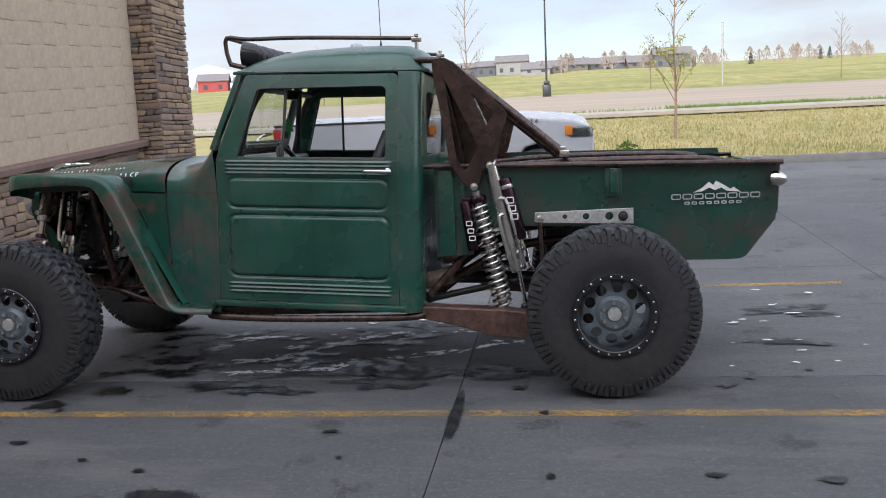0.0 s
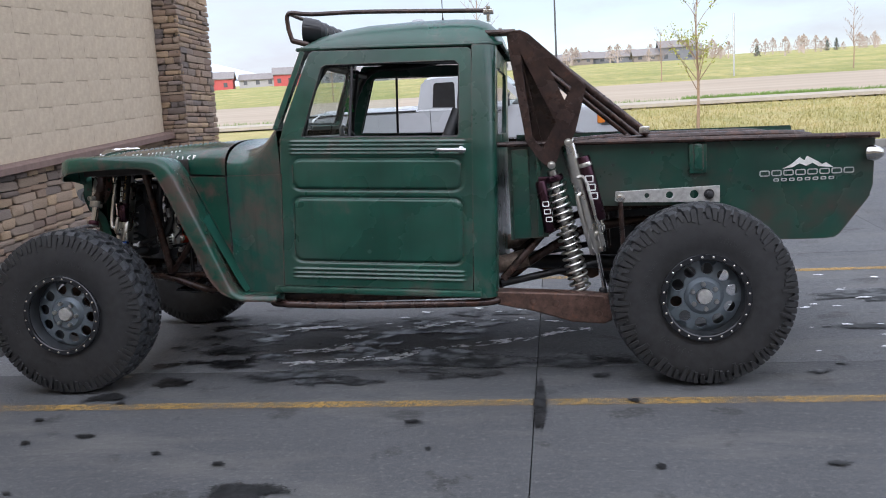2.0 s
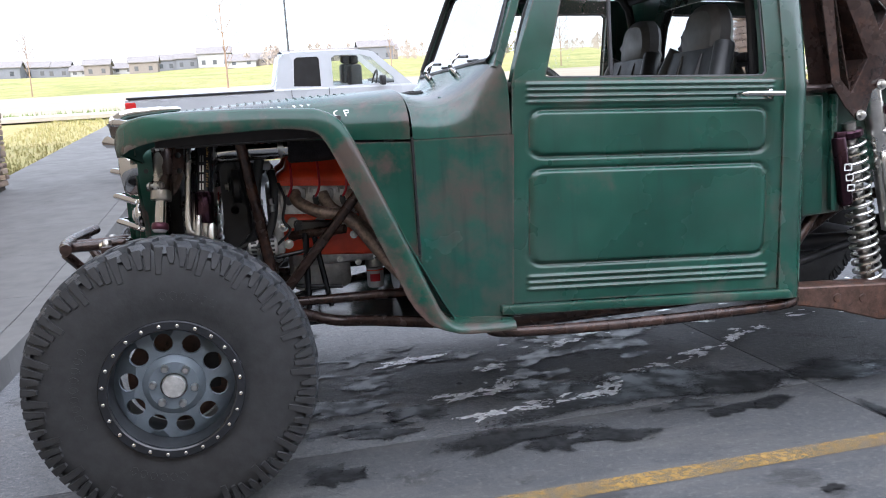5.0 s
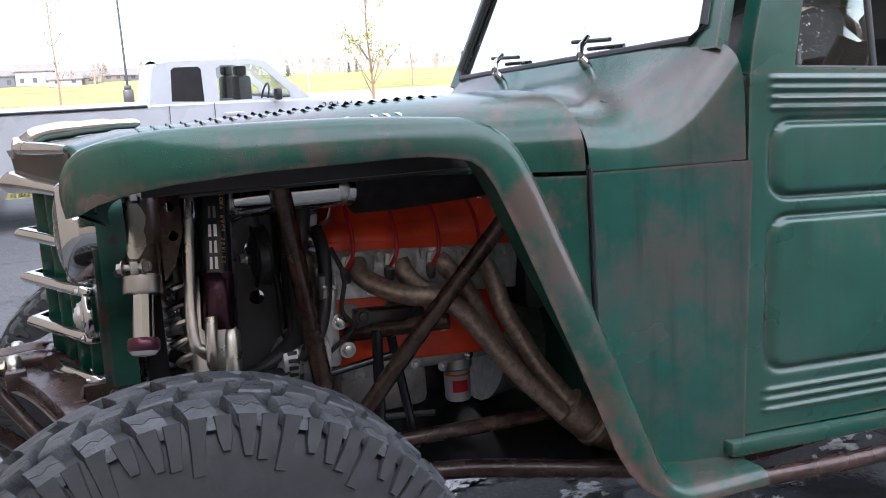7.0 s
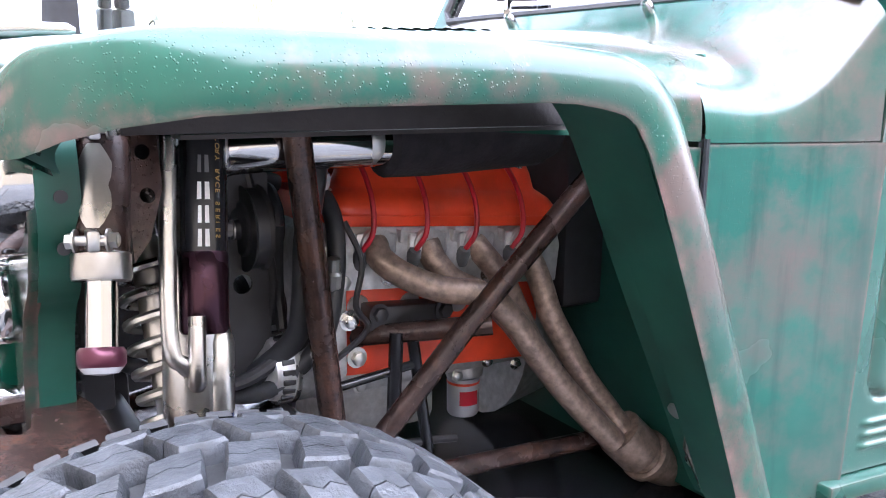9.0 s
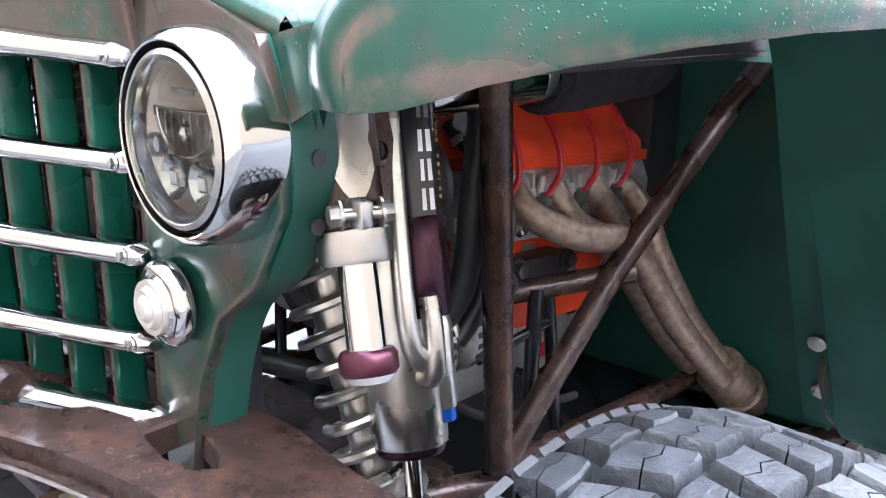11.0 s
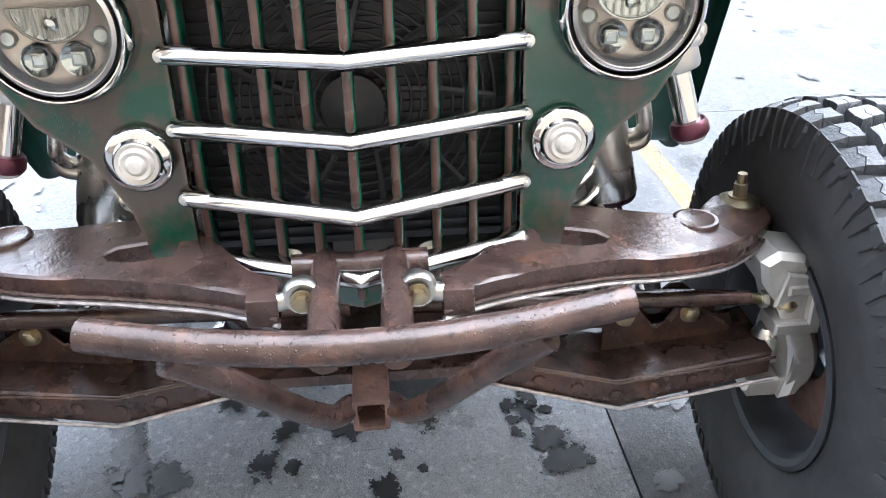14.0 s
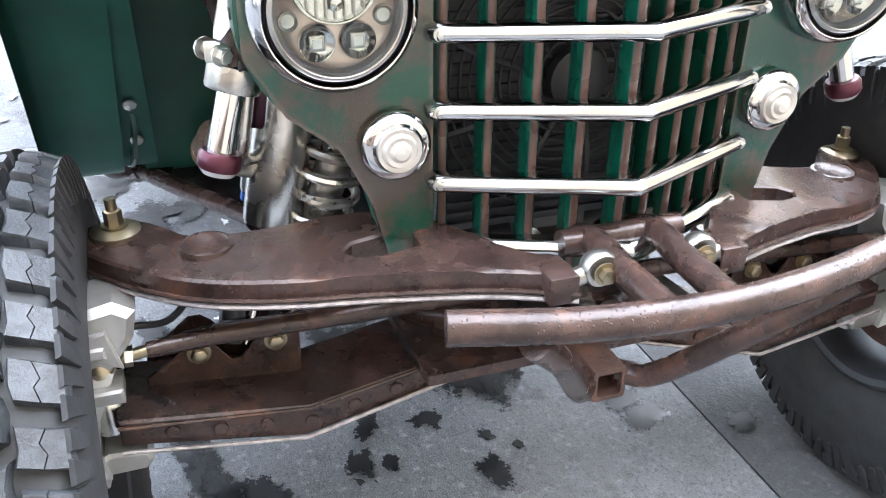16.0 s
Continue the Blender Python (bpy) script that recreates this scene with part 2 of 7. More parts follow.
def brown_mat(name, a, c, rough, metal):
    """Oiled brown steel with rust blotches, wet with drops."""
    m, t, b = nt(name)
    col = mixc(t, ramp(t, tex(t, 16, 6, .7), [(.35, 0.0), (.65, 1.0)]), tuple(x * .5 for x in a), tuple(x * 1.45 for x in a))
    col = mixc(t, ramp(t, tex(t, 8, 7, .75), [(.55, 0.0), (.63, .85)]), col, c)
    col = mixc(t, ramp(t, tex(t, 34, 5, .75), [(.58, 0.0), (.68, .75)]), col, (.018, .012, .011))
    col = mixc(t, ramp(t, tex(t, 55, 4, .7), [(.68, 0.0), (.74, .3)]), col, (.12, .085, .072))
    t.links.new(col, b.inputs["Base Color"])
    t.links.new(ramp(t, tex(t, 9, 5), [(.3, rough - .1), (.7, rough + .16)]), b.inputs["Roughness"])
    b.inputs["Metallic"].default_value = metal
    bump(t, b, plus(t, drops(t, 150, .42), .9, tex(t, 45, 5, .7), .8), .6, .0028)
    return m


PAINT = paint_mat("worn_green_paint", 1.4, .60, .76)
PAINT_F = paint_mat("worn_green_paint_front", 2.1, .50, .61, (.010, .064, .042), (.004, .040, .027), (.080, .046, .040), (.15, .29), .0, .42)
# cowl copy of the worn green, lightened to carry the sky's sheen in its colour
PAINT_K = paint_mat("sheen_green_cowl_paint", 1.1, .46, .62, (.013, .082, .062), (.006, .052, .038), (.085, .058, .053), (.14, .30), .1, .5)
PAINT_C = paint_mat("camouflage_worn_paint", 2.7, .475, .56, (.007, .052, .033), (.004, .034, .022), (.062, .038, .031), (.12, .26), .12)
PAINT_B = paint_mat("rubbed_green_bed_paint", 1.2, .47, .66, (.009, .062, .042), (.004, .036, .025), (.055, .04, .034))
PAINT_S = plain("green_slat_paint", (.0065, .07, .044), .25, 0, .3, 8)
PRIMER_S = plain("worn_primer_front", (.085, .048, .041), .28, 0, .4, 14, .08)
PAINT_IN = plain("green_inner_panel", (.011, .07, .05), .45, 0, .35, 6, .05)
CHROME = plain("chrome", (.54, .535, .53), .05, 1.0, .06, 6)
STEEL = plain("zinc_steel", (.62, .61, .58), .3, 1.0, .18, 18)
ALU = plain("cast_aluminium", (.56, .56, .55), .45, .7, .25, 45, .12)
ALU_B = plain("bare_aluminium_plate", (.44, .425, .40), .32, 1.0, .14, 22)
BROWN = brown_mat("brown_primer_steel", (.047, .028, .0235), (.08, .039, .026), .22, .2)
WELD = plain("weld_metal", (.34, .31, .305), .4, .7, .4, 60, .5)
RUSTY = brown_mat("rusty_brown_steel", (.105, .060, .046), (.15, .066, .036), .45, .2)
PLUM = plain("anodised_plum", (.045, .02, .03), .3, .85, .15, 9)
RASP = plain("raspberry_anodised", (.075, .02, .034), .35, .6, .15, 9)
RUBBER = plain("tyre_rubber", (.022, .0225, .0245), .65, 0, .35, 22, .18)
RUBBER_W = plain("dusty_tread_rubber", (.032, .035, .040), .5, 0, .6, 40, .55)
BLACK = plain("black_plastic", (.024, .024, .027), .45, 0, .3, 20)
BLACKG = plain("gloss_black", (.016, .017, .020), .2, 0, .2, 8)
GUN = plain("gunmetal_wheel", (.15, .18, .21), .42, .35, .15, 16)
ORANGE = plain("orange_engine_paint", (.80, .075, .025), .36, 0, .2, 12, .05)
HEADER = plain("heat_stained_header", (.29, .22, .178), .45, .5, .5, 60, .1)
WIRE = plain("red_plug_lead", (.45, .015, .03), .4, 0, .1, 10)
WHITE = plain("white_paint", (.44, .455, .48), .3, 0, .05, 3)
CREAM = plain("white_print", (.72, .72, .70), .6, 0, .25, 30)
PRINT = plain("worn_white_print", (.42, .44, .43), .6, 0, .4, 45)
YELL = plain("gold_bolt", (.33, .28, .19), .35, 1.0, .2, 25)
BLUE = plain("blue_anodised", (.03, .12, .5), .3, .8, .1, 10)
GREYP = plain("grey_plastic", (.11, .115, .12), .55, 0, .2, 30)
VINYL = plain("grey_vinyl", (.13, .13, .132), .5, 0, .12, 30, .1)
VINYLB = plain("black_vinyl", (.032, .034, .038), .45, 0, .2, 30, .1)
REDL = plain("red_lens", (.5, .02, .02), .15, 0, .05, 10)
GALV = plain("galvanised_post", (.4, .4, .39), .45, .8, .15, 10)


def pane_mat(name, drops):
    """Thin pane: clear with a mirror gloss, and water drops."""
    m, t, b = nt(name)
    tr = N(t, "ShaderNodeBsdfTransparent")
    gl = N(t, "ShaderNodeBsdfGlossy", Roughness=0.03)
    fr = N(t, "ShaderNodeFresnel", IOR=1.5)
    mix = t.nodes.new("ShaderNodeMixShader")
    t.links.new(fr.outputs[0], mix.inputs[0])
    t.links.new(tr.outputs[0], mix.inputs[1])
    t.links.new(gl.outputs[0], mix.inputs[2])
    tr.inputs[0].default_value = (.86, .9, .89, 1)
    out = t.nodes["Material Output"]
    last = mix.outputs[0]
    if drops:
        v = N(t, "ShaderNodeTexVoronoi", Scale=85.0)
        c = t.nodes.new("ShaderNodeTexCoord")
        t.links.new(c.outputs["Object"], v.inputs["Vector"])
        d = ramp(t, v.outputs["Distance"], [(.16, .75), (.26, 0.0)])
        keep = ramp(t, tex(t, 5.0, 3), [(.48, 0.0), (.58, 1.0)])
        mul = N(t, "ShaderNodeMath")
        mul.operation = "MULTIPLY"
        t.links.new(d, mul.inputs[0])
        t.links.new(keep, mul.inputs[1])
        m2 = t.nodes.new("ShaderNodeMixShader")
        t.links.new(mul.outputs[0], m2.inputs[0])
        t.links.new(last, m2.inputs[1])
        b.inputs["Base Color"].default_value = (.55, .57, .58, 1)
        b.inputs["Roughness"].default_value = .1
        t.links.new(b.outputs[0], m2.inputs[2])
        last = m2.outputs[0]
    t.links.new(last, out.inputs[0])
    return m


PANE = pane_mat("window_pane", False)
PANE_WET = pane_mat("wet_window_pane", True)


def lot_mat(name, k):
    m, t, b = nt(name)
    a = tex(t, .8, 6, .6)
    c = tex(t, 9, 6, .7)
    base = mixc(t, ramp(t, a, [(.3, 0.0), (.7, 1.0)]), tuple(k * c for c in (.078, .083, .092)), tuple(k * c for c in (.145, .152, .163)))
    base = mixc(t, ramp(t, c, [(.35, 0.0), (.75, .6)]), base, (.11 * k, .113 * k, .118 * k))
    spots = ramp(t, tex(t, 2.6, 5, .6), [(.60, 0.0), (.65, .9)])
    base = mixc(t, spots, base, (.06 * k, .062 * k, .066 * k))
    base = mixc(t, ramp(t, tex(t, 90, 4, .7), [(.52, 0.0), (.66, .7)]), base, (.05, .051, .054))
    base = mixc(t, ramp(t, tex(t, 17, 8, .8), [(.50, 0.0), (.62, .45)]), base, (.05, .052, .056))
    base = mixc(t, ramp(t, tex(t, 38, 5, .75), [(.54, 0.0), (.66, .6)]), base, (.25 * k, .25 * k, .255 * k))
    base = mixc(t, ramp(t, tex(t, 260, 3, .7), [(.5, 0.0), (.62, .5)]), base, (.24 * k, .235 * k, .23 * k))
    base = mixc(t, ramp(t, tex(t, 1.3, 7, .7, stretch=(.5, 1.6, 1)), [(.5, 0.0), (.72, .6)]), base, (.165, .16, .152))
    t.links.new(base, b.inputs["Base Color"])
    t.links.new(ramp(t, a, [(.3, .68), (.7, .9)]), b.inputs["Roughness"])
    b.inputs["Specular IOR Level"].default_value = .12
    bump(t, b, tex(t, 55, 6, .75), .8, .008)
    return m


def ground_mats():
    m, t, b = nt("dry_grass")
    g = mixc(t, ramp(t, tex(t, .55, 6, .7), [(.35, 0.0), (.65, 1.0)]), (.47, .39, .18), (.32, .30, .11))
    g = mixc(t, ramp(t, tex(t, 14, 6, .8), [(.35, 0.0), (.7, .7)]), g, (.10, .10, .022))
    t.links.new(g, b.inputs["Base Color"])
    b.inputs["Roughness"].default_value = .9
    bump(t, b, tex(t, 25, 6, .8), .9, .05)
    grass = m
    m, t, b = nt("green_field")
    g = mixc(t, ramp(t, tex(t, .12, 8, .75), [(.4, 0.0), (.6, 1.0)]), (.38, .32, .13), (.22, .225, .06))
    g = mixc(t, ramp(t, tex(t, .9, 6, .8, stretch=(1, .3, 1)), [(.4, 0.0), (.7, .8)]), g, (.11, .15, .04))
    t.links.new(g, b.inputs["Base Color"])
    b.inputs["Roughness"].default_value = .95
    bump(t, b, tex(t, 1.5, 6, .8), .8, .3)
    field = m
    m, t, b = nt("sunlit_road")
    g = mixc(t, ramp(t, tex(t, .5, 5, stretch=(.15, 1.5, 1)), [(.35, 0.0), (.7, 1.0)]), (.25, .205, .155), (.31, .26, .20))
    t.links.new(g, b.inputs["Base Color"])
    b.inputs["Roughness"].default_value = .85
    bump(t, b, tex(t, 30, 4), .2, .01)
    return grass, field, m


# one concrete in three tones; uneven light over the lot is in the colour
LOT, LOT_DIM, LOT_LIT = lot_mat("lot_concrete", .9), lot_mat("dim_lot_concrete", .69), lot_mat("lit_lot_concrete", 1.3)
GRASS, FIELD, ROAD = ground_mats()
WALK = plain("pale_walk_concrete", (.115, .114, .112), .75, 0, .2, 5, .2)
BLOCK = plain("split_block", (.42, .35, .265), .9, 0, .12, 14, .9)
UNDER = plain("dark_brown_rail", (.018, .014, .0135), .6, 0, .3, 30, .3)
PALE = plain("pale_render", (.62, .6, .56), .85, 0, .08, 2, .2)
CAP = plain("brown_stone_cap", (.15, .10, .085), .8, 0, .2, 14, .4)
MORTAR = plain("dark_mortar", (.06, .05, .042), .95, 0, .3, 20, .4)


def stone_mat():
    m, t, b = nt("ledge_stone")
    oi = t.nodes.new("ShaderNodeObjectInfo")
    col = ramp(t, oi.outputs["Random"], [(0.0, (.20, .145, .12)), (.25, (.33, .23, .16)), (.5, (.16, .135, .128)), (.75, (.42, .30, .19)), (1.0, (.26, .21, .185))])
    col = mixc(t, ramp(t, tex(t, 9, 6, .7), [(.45, 0.0), (.75, .5)]), col, (.12, .09, .072))
    t.links.new(col, b.inputs["Base Color"])
    b.inputs["Roughness"].default_value = .9
    bump(t, b, tex(t, 16, 6, .75), .9, .02)
    return m


STONE = stone_mat()

# ---- the setting ----
def gz(y):
    """Height of the ground: level round the truck, then a long rise."""
    if y < 1:
        return 0.0
    if y < 3:
        return .073 * (y - 1) ** 2 / 4
    if y < 45:
        return .073 * (y - 2)
    return .073 * 43 + .066 * (y - 45)


def fz(x, y):
    h = gz(y)
    if y > 54:
        h += .5 * noise.noise(Vector((x * .02, y * .02, 0))) * min(1, (y - 54) / 40) * 3
    return h


def strip(y0, y1, x0, x1, nx, ny, dz=0.0):
    return grid(nx, ny, lambda u, v: (x0 + (x1 - x0) * u, y0 + (y1 - y0) * v, fz(x0 + (x1 - x0) * u, y0 + (y1 - y0) * v) + dz))


def setting():
    ys = [-120, -60, -30, -15, -8, -4, 0, .5, 1, 1.4, 1.8, 2.2, 2.6, 3, 6, 11.3, 11.31, 20, 28, 28.01, 40, 45, 54, 54.01] + [60 + 12 * i for i in range(22)] + [400, 600, 900]
    xs = [-700, -400, -250, -170, -120, -80] + [-60 + 10 * i for i in range(16)] + [130, 190, 260, 400, 700]
    verts = [(x, y, fz(x, y) - .03) for x in xs for y in ys]
    m = len(ys)
    bm = mk(verts, [(i * m + j, (i + 1) * m + j, (i + 1) * m + j + 1, i * m + j + 1) for i in range(len(xs) - 1) for j in range(m - 1)])
    for f in bm.faces:
        c = f.calc_center_median()
        f.material_index = 0 if c.y < 11.3 and c.x > -12 else 1 if c.y < 28 else 2 if c.y < 54 else 3
    g = part("ground", bm, [LOT, GRASS, ROAD, FIELD])
    tagged(g, "sloping ground with concrete lot, dry verge, road and green field", "ground", kind="structure")
    # concrete slabs of the lot, laid with open joints
    xj = [-1.08, 2.8, 6.4, 10.0, 13.6, 17.2]
    yj = [-7.9, -4.25, -.61, 2.9, 6.5, 11.2]
    for i in range(len(xj) - 1):
        for j in range(len(yj) - 1):
            x0, x1, y0, y1 = xj[i] + .003, xj[i + 1] - .003, yj[j] + .003, yj[j + 1] - .003
            top = grid(2, 10, lambda u, v: (x0 + (x1 - x0) * u, y0 + (y1 - y0) * v, gz(y0 + (y1 - y0) * v)))
            bmesh.ops.recalc_face_normals(top, faces=list(top.faces))
            ret = bmesh.ops.extrude_face_region(top, geom=list(top.faces))
            for v in ret["geom"]:
                if isinstance(v, bmesh.types.BMVert):
                    v.co.z -= .05
            # near rows get the shaded tone, the slab under the nose the lit one
            part("concrete_slab", top, LOT_DIM if y1 < 0 else LOT_LIT if x1 < 3 and y1 < 3 else LOT, g)
    # kerb at the verge, pavement beyond it, pavement of the building
    k = thing("kerb", "pale concrete kerb along the dry grass verge", "kerb", kind="structure")
    for i in range(14):
        x0 = 1.0 + i * 3.0
        part("kerb_stone", bx(x0 + .006, x0 + 2.994, 11.15, 11.42, gz(11.2) - .1, gz(11.2) + .14, .02), WALK, k)
    far = strip(26.3, 27.8, -60, 90, 30, 1, .03)
    tagged(part("pavement_far", thicken(far, .12), plain("sunlit_footway", (.30, .27, .225), .85, 0, .12, 2, .2)), "pale concrete footway along the far road", "pavement", kind="structure")
    pv = thing("pavement", "raised concrete pavement with a kerb beside the building", "pavement", kind="structure")
    y = -11.0
    while y < 26:
        y1 = y + 1.52
        a = grid(1, 3, lambda u, v: (-3.35 + 2.09 * u, y + .004 + (y1 - y - .008) * v, gz(y + (y1 - y) * v) + .15))
        bmesh.ops.recalc_face_normals(a, faces=list(a.faces))
        r = bmesh.ops.extrude_face_region(a, geom=list(a.faces))
        for v in r["geom"]:
            if isinstance(v, bmesh.types.BMVert):
                v.co.z -= .18
        part("paving_slab", a, WALK, pv)
        b = grid(1, 3, lambda u, v: (-1.255 + .165 * u, y + .002 + (y1 - y - .004) * v, gz(y + (y1 - y) * v) + .148))
        bmesh.ops.recalc_face_normals(b, faces=list(b.faces))
        r = bmesh.ops.extrude_face_region(b, geom=list(b.faces))
        for v in r["geom"]:
            if isinstance(v, bmesh.types.BMVert):
                v.co.z -= .18
                v.co.x += .015 if v.co.x > -1.15 else 0
        part("kerb_stone", b, WALK, pv)
        y = y1
    # painted bay lines
    lm, t, b = nt("worn_yellow_paint")
    col = mixc(t, ramp(t, tex(t, 7, 6, .75), [(.45, 0.0), (.75, .6)]), (.36, .22, .055), (.30, .22, .11))
    t.links.new(col, b.inputs["Base Color"])
    b.inputs["Roughness"].default_value = .75
    t.links.new(ramp(t, plus(t, tex(t, 26, 6, .75), .6, tex(t, 1.6, 3), .6), [(.50, .06), (.72, .8)]), b.inputs["Alpha"])
    for y0, x0, x1 in ((-1.33, -1.05, 12), (2.15, .6, 6.0)):
        q = grid(12, 1, lambda u, v: (x0 + (x1 - x0) * u, y0 + .10 * v, gz(y0 + .1 * v) + .004))
        tagged(part("bay_line", q, lm), "worn yellow parking bay line on the concrete", "road marking", kind="structure")
    # building: block wall over a stone base with a capping ledge, and a stone pier
    shear = lambda y: .078 * (y - 3.4)
    w = thing("wall_west", "tan split-face block wall over a stacked stone base", "wall", kind="structure")
    part("wall_core", bx(-3.75, -3.36, 1.2, 8.8, -.3, 1.28), MORTAR, w)
    part("wall_core", bx(-3.75, -3.341, 1.2, 7.6, 1.40, 6.4), plain("tan_mortar", (.30, .25, .19), .95, 0, .2, 20, .3), w)
    led = mk([(x, y, 1.22 + shear(y) + dz) for y in (1.2, 7.7) for x, dz in ((-3.36, 0), (-3.17, 0), (-3.17, .075), (-3.20, .10), (-3.36, .11))],
             [(0, 1, 6, 5), (1, 2, 7, 6), (2, 3, 8, 7), (3, 4, 9, 8), (4, 3, 2, 1, 0), (5, 6, 7, 8, 9)])
    part("capping_ledge", led, CAP, w, "brown stone capping ledge")
    rnd = random.Random(4)
    meshes = []
    for k in range(4):
        L = .60
        bm = grid(10, 6, lambda u, v: (.03 + .009 * noise.noise(Vector((u * 7, v * 4, k * 7))) - (.004 if u in (0, 1) or v in (0, 1) else 0), L * u, .298 * v))
        meshes.append(mesh_of("block", bm, BLOCK, 80))
    for r in range(15):
        zz = 1.33 + r * .30
        y = 1.22 + (.3 if r % 2 else 0)
        while y < 7.6:
            ob = new("block", rnd.choice(meshes))
            ob.parent = w
            ob.matrix_basis = Matrix.Translation((-3.36, y, zz + shear(y))) @ Matrix(((1, 0, 0, 0), (0, 1, 0, 0), (0, .078, 1, 0), (0, 0, 0, 1))) @ Matrix.Diagonal((1, 1.004 if y < 7.0 else (7.6 - y) / .6, 1, 1))
            y += .605
    smesh = []
    for k in range(9):
        bm = bx(0, 1, 0, 1, 0, 1, .09, 1)
        for v in bm.verts:
            v.co += .13 * noise.noise_vector(v.co * 1.9 + Vector((k * 9, 3, 0)))
        smesh.append(mesh_of("stone", bm, STONE, 50))

    def stones(parent, put, u0, u1, z0, z1, hmin, hmax, lmin, lmax, cap):
        z = z0
        n = 0
        while z < z1 - .02:
            h = min(rnd.uniform(hmin, hmax), z1 - z)
            u = u0
            while u < u1 - .01 and n < cap:
                l = min(rnd.uniform(lmin, lmax), u1 - u)
                if u1 - u - l < lmin * .6:
                    l = u1 - u
                ob = new("stone", rnd.choice(smesh))
                ob.parent = parent
                ob.matrix_basis = put(u + .006, z + .005, l - .012, h - .01, rnd.uniform(.05, .085))
                n += 1
                u += l
            z += h
    SH = Matrix(((1, 0, 0, 0), (0, 1, 0, 0), (0, .078, 1, 0), (0, 0, 0, 1)))
    stones(w, lambda u, z, l, h, d: Matrix.Translation((-3.37, u, z + shear(u))) @ SH @ Matrix.Diagonal((d, l, h, 1)), 1.2, 7.7, .02, 1.21, .06, .14, .18, .45, 300)
    p = thing("pier", "stacked brown ledge-stone pier at the corner of the building", "pier", kind="structure")
    part("pier_core", bx(-3.75, -2.99, 7.66, 8.85, -.2, 6.4), MORTAR, p)
    stones(p, lambda u, z, l, h, d: Matrix.Translation((-3.0, u, z)) @ Matrix.Diagonal((d, l, h, 1)), 7.62, 8.9, .7, 4.9, .05, .125, .15, .46, 235)
    stones(p, lambda u, z, l, h, d: Matrix.Translation((u, 7.68, z)) @ Matrix.Diagonal((l, -d, h, 1)), -3.40, -2.93, .7, 4.9, .05, .125, .14, .30, 110)
    # added out-of-view sun blocker; its taller western part keeps the white pickup shaded
    s = part("shade_wall_south", join(bx(0, 100, -40.4, -40.0, -.3, 23.6), bx(-75, -.01, -40.4, -40.0, -.3, 25.2)), BLOCK)
    tagged(s, "unseen tan block wall added to shade the lot", "wall", kind="structure")
    s = part("wall_flank", bx(-3.75, -3.33, -16, 1.19, -.3, 6.4), BLOCK)
    tagged(s, "tan block wall of the building beside the pavement", "wall", kind="structure")
    s = part("wall_corner", bx(-12, -3.76, 1.2, 8.8, -.3, 5.6), BLOCK)
    tagged(s, "tan block building behind the long wall", "wall", kind="structure")


setting()

# ---- the green pickup ----
TRUCK = thing("pickup_truck", "dark green worn off-road pickup truck with long-travel suspension, parked on concrete", "truck")
RAKE = radians(2.7)


def cx(u, w, y):
    """Cab frame to the world: u back along the door, w up it."""
    return Vector((1.32 + u * math.cos(RAKE) + w * math.sin(RAKE), y, .587 - u * math.sin(RAKE) + w * math.cos(RAKE)))


def side_y(u, w):
    return .80 + .05 * min(max(u / 1.13, -.2), 1.2) - .10 * (max(0.0, w - .84) / .55) ** 1.2


def rr_dist(u, w, u0, u1, w0, w1, r):
    """Signed distance to a rounded rectangle."""
    qx, qy = abs(u - (u0 + u1) / 2) - (u1 - u0) / 2 + r, abs(w - (w0 + w1) / 2) - (w1 - w0) / 2 + r
    return math.hypot(max(qx, 0), max(qy, 0)) + min(max(qx, qy), 0) - r


def sstep(a, b, x):
    t = min(max((x - a) / (b - a), 0), 1)
    return t * t * (3 - 2 * t)


def door_relief(u, w):
    d = 0.0
    for box_ in ((.073, 1.07, .575, .752), (.073, 1.075, .15, .525)):
        s = rr_dist(u, w, *box_, .05)
        d += -.013 * math.exp(-(s / .009) ** 2) + .006 * sstep(.012, -.012, s)
    for base in (.052, .077, .102, .782, .805, .828, .85):
        if .06 < u < 1.09:
            d += .0085 * math.exp(-((w - base) / .0062) ** 2)
    d += .005 * math.exp(-((u - .30) ** 2 + (w - .33) ** 2) / .006) * -1
    return d


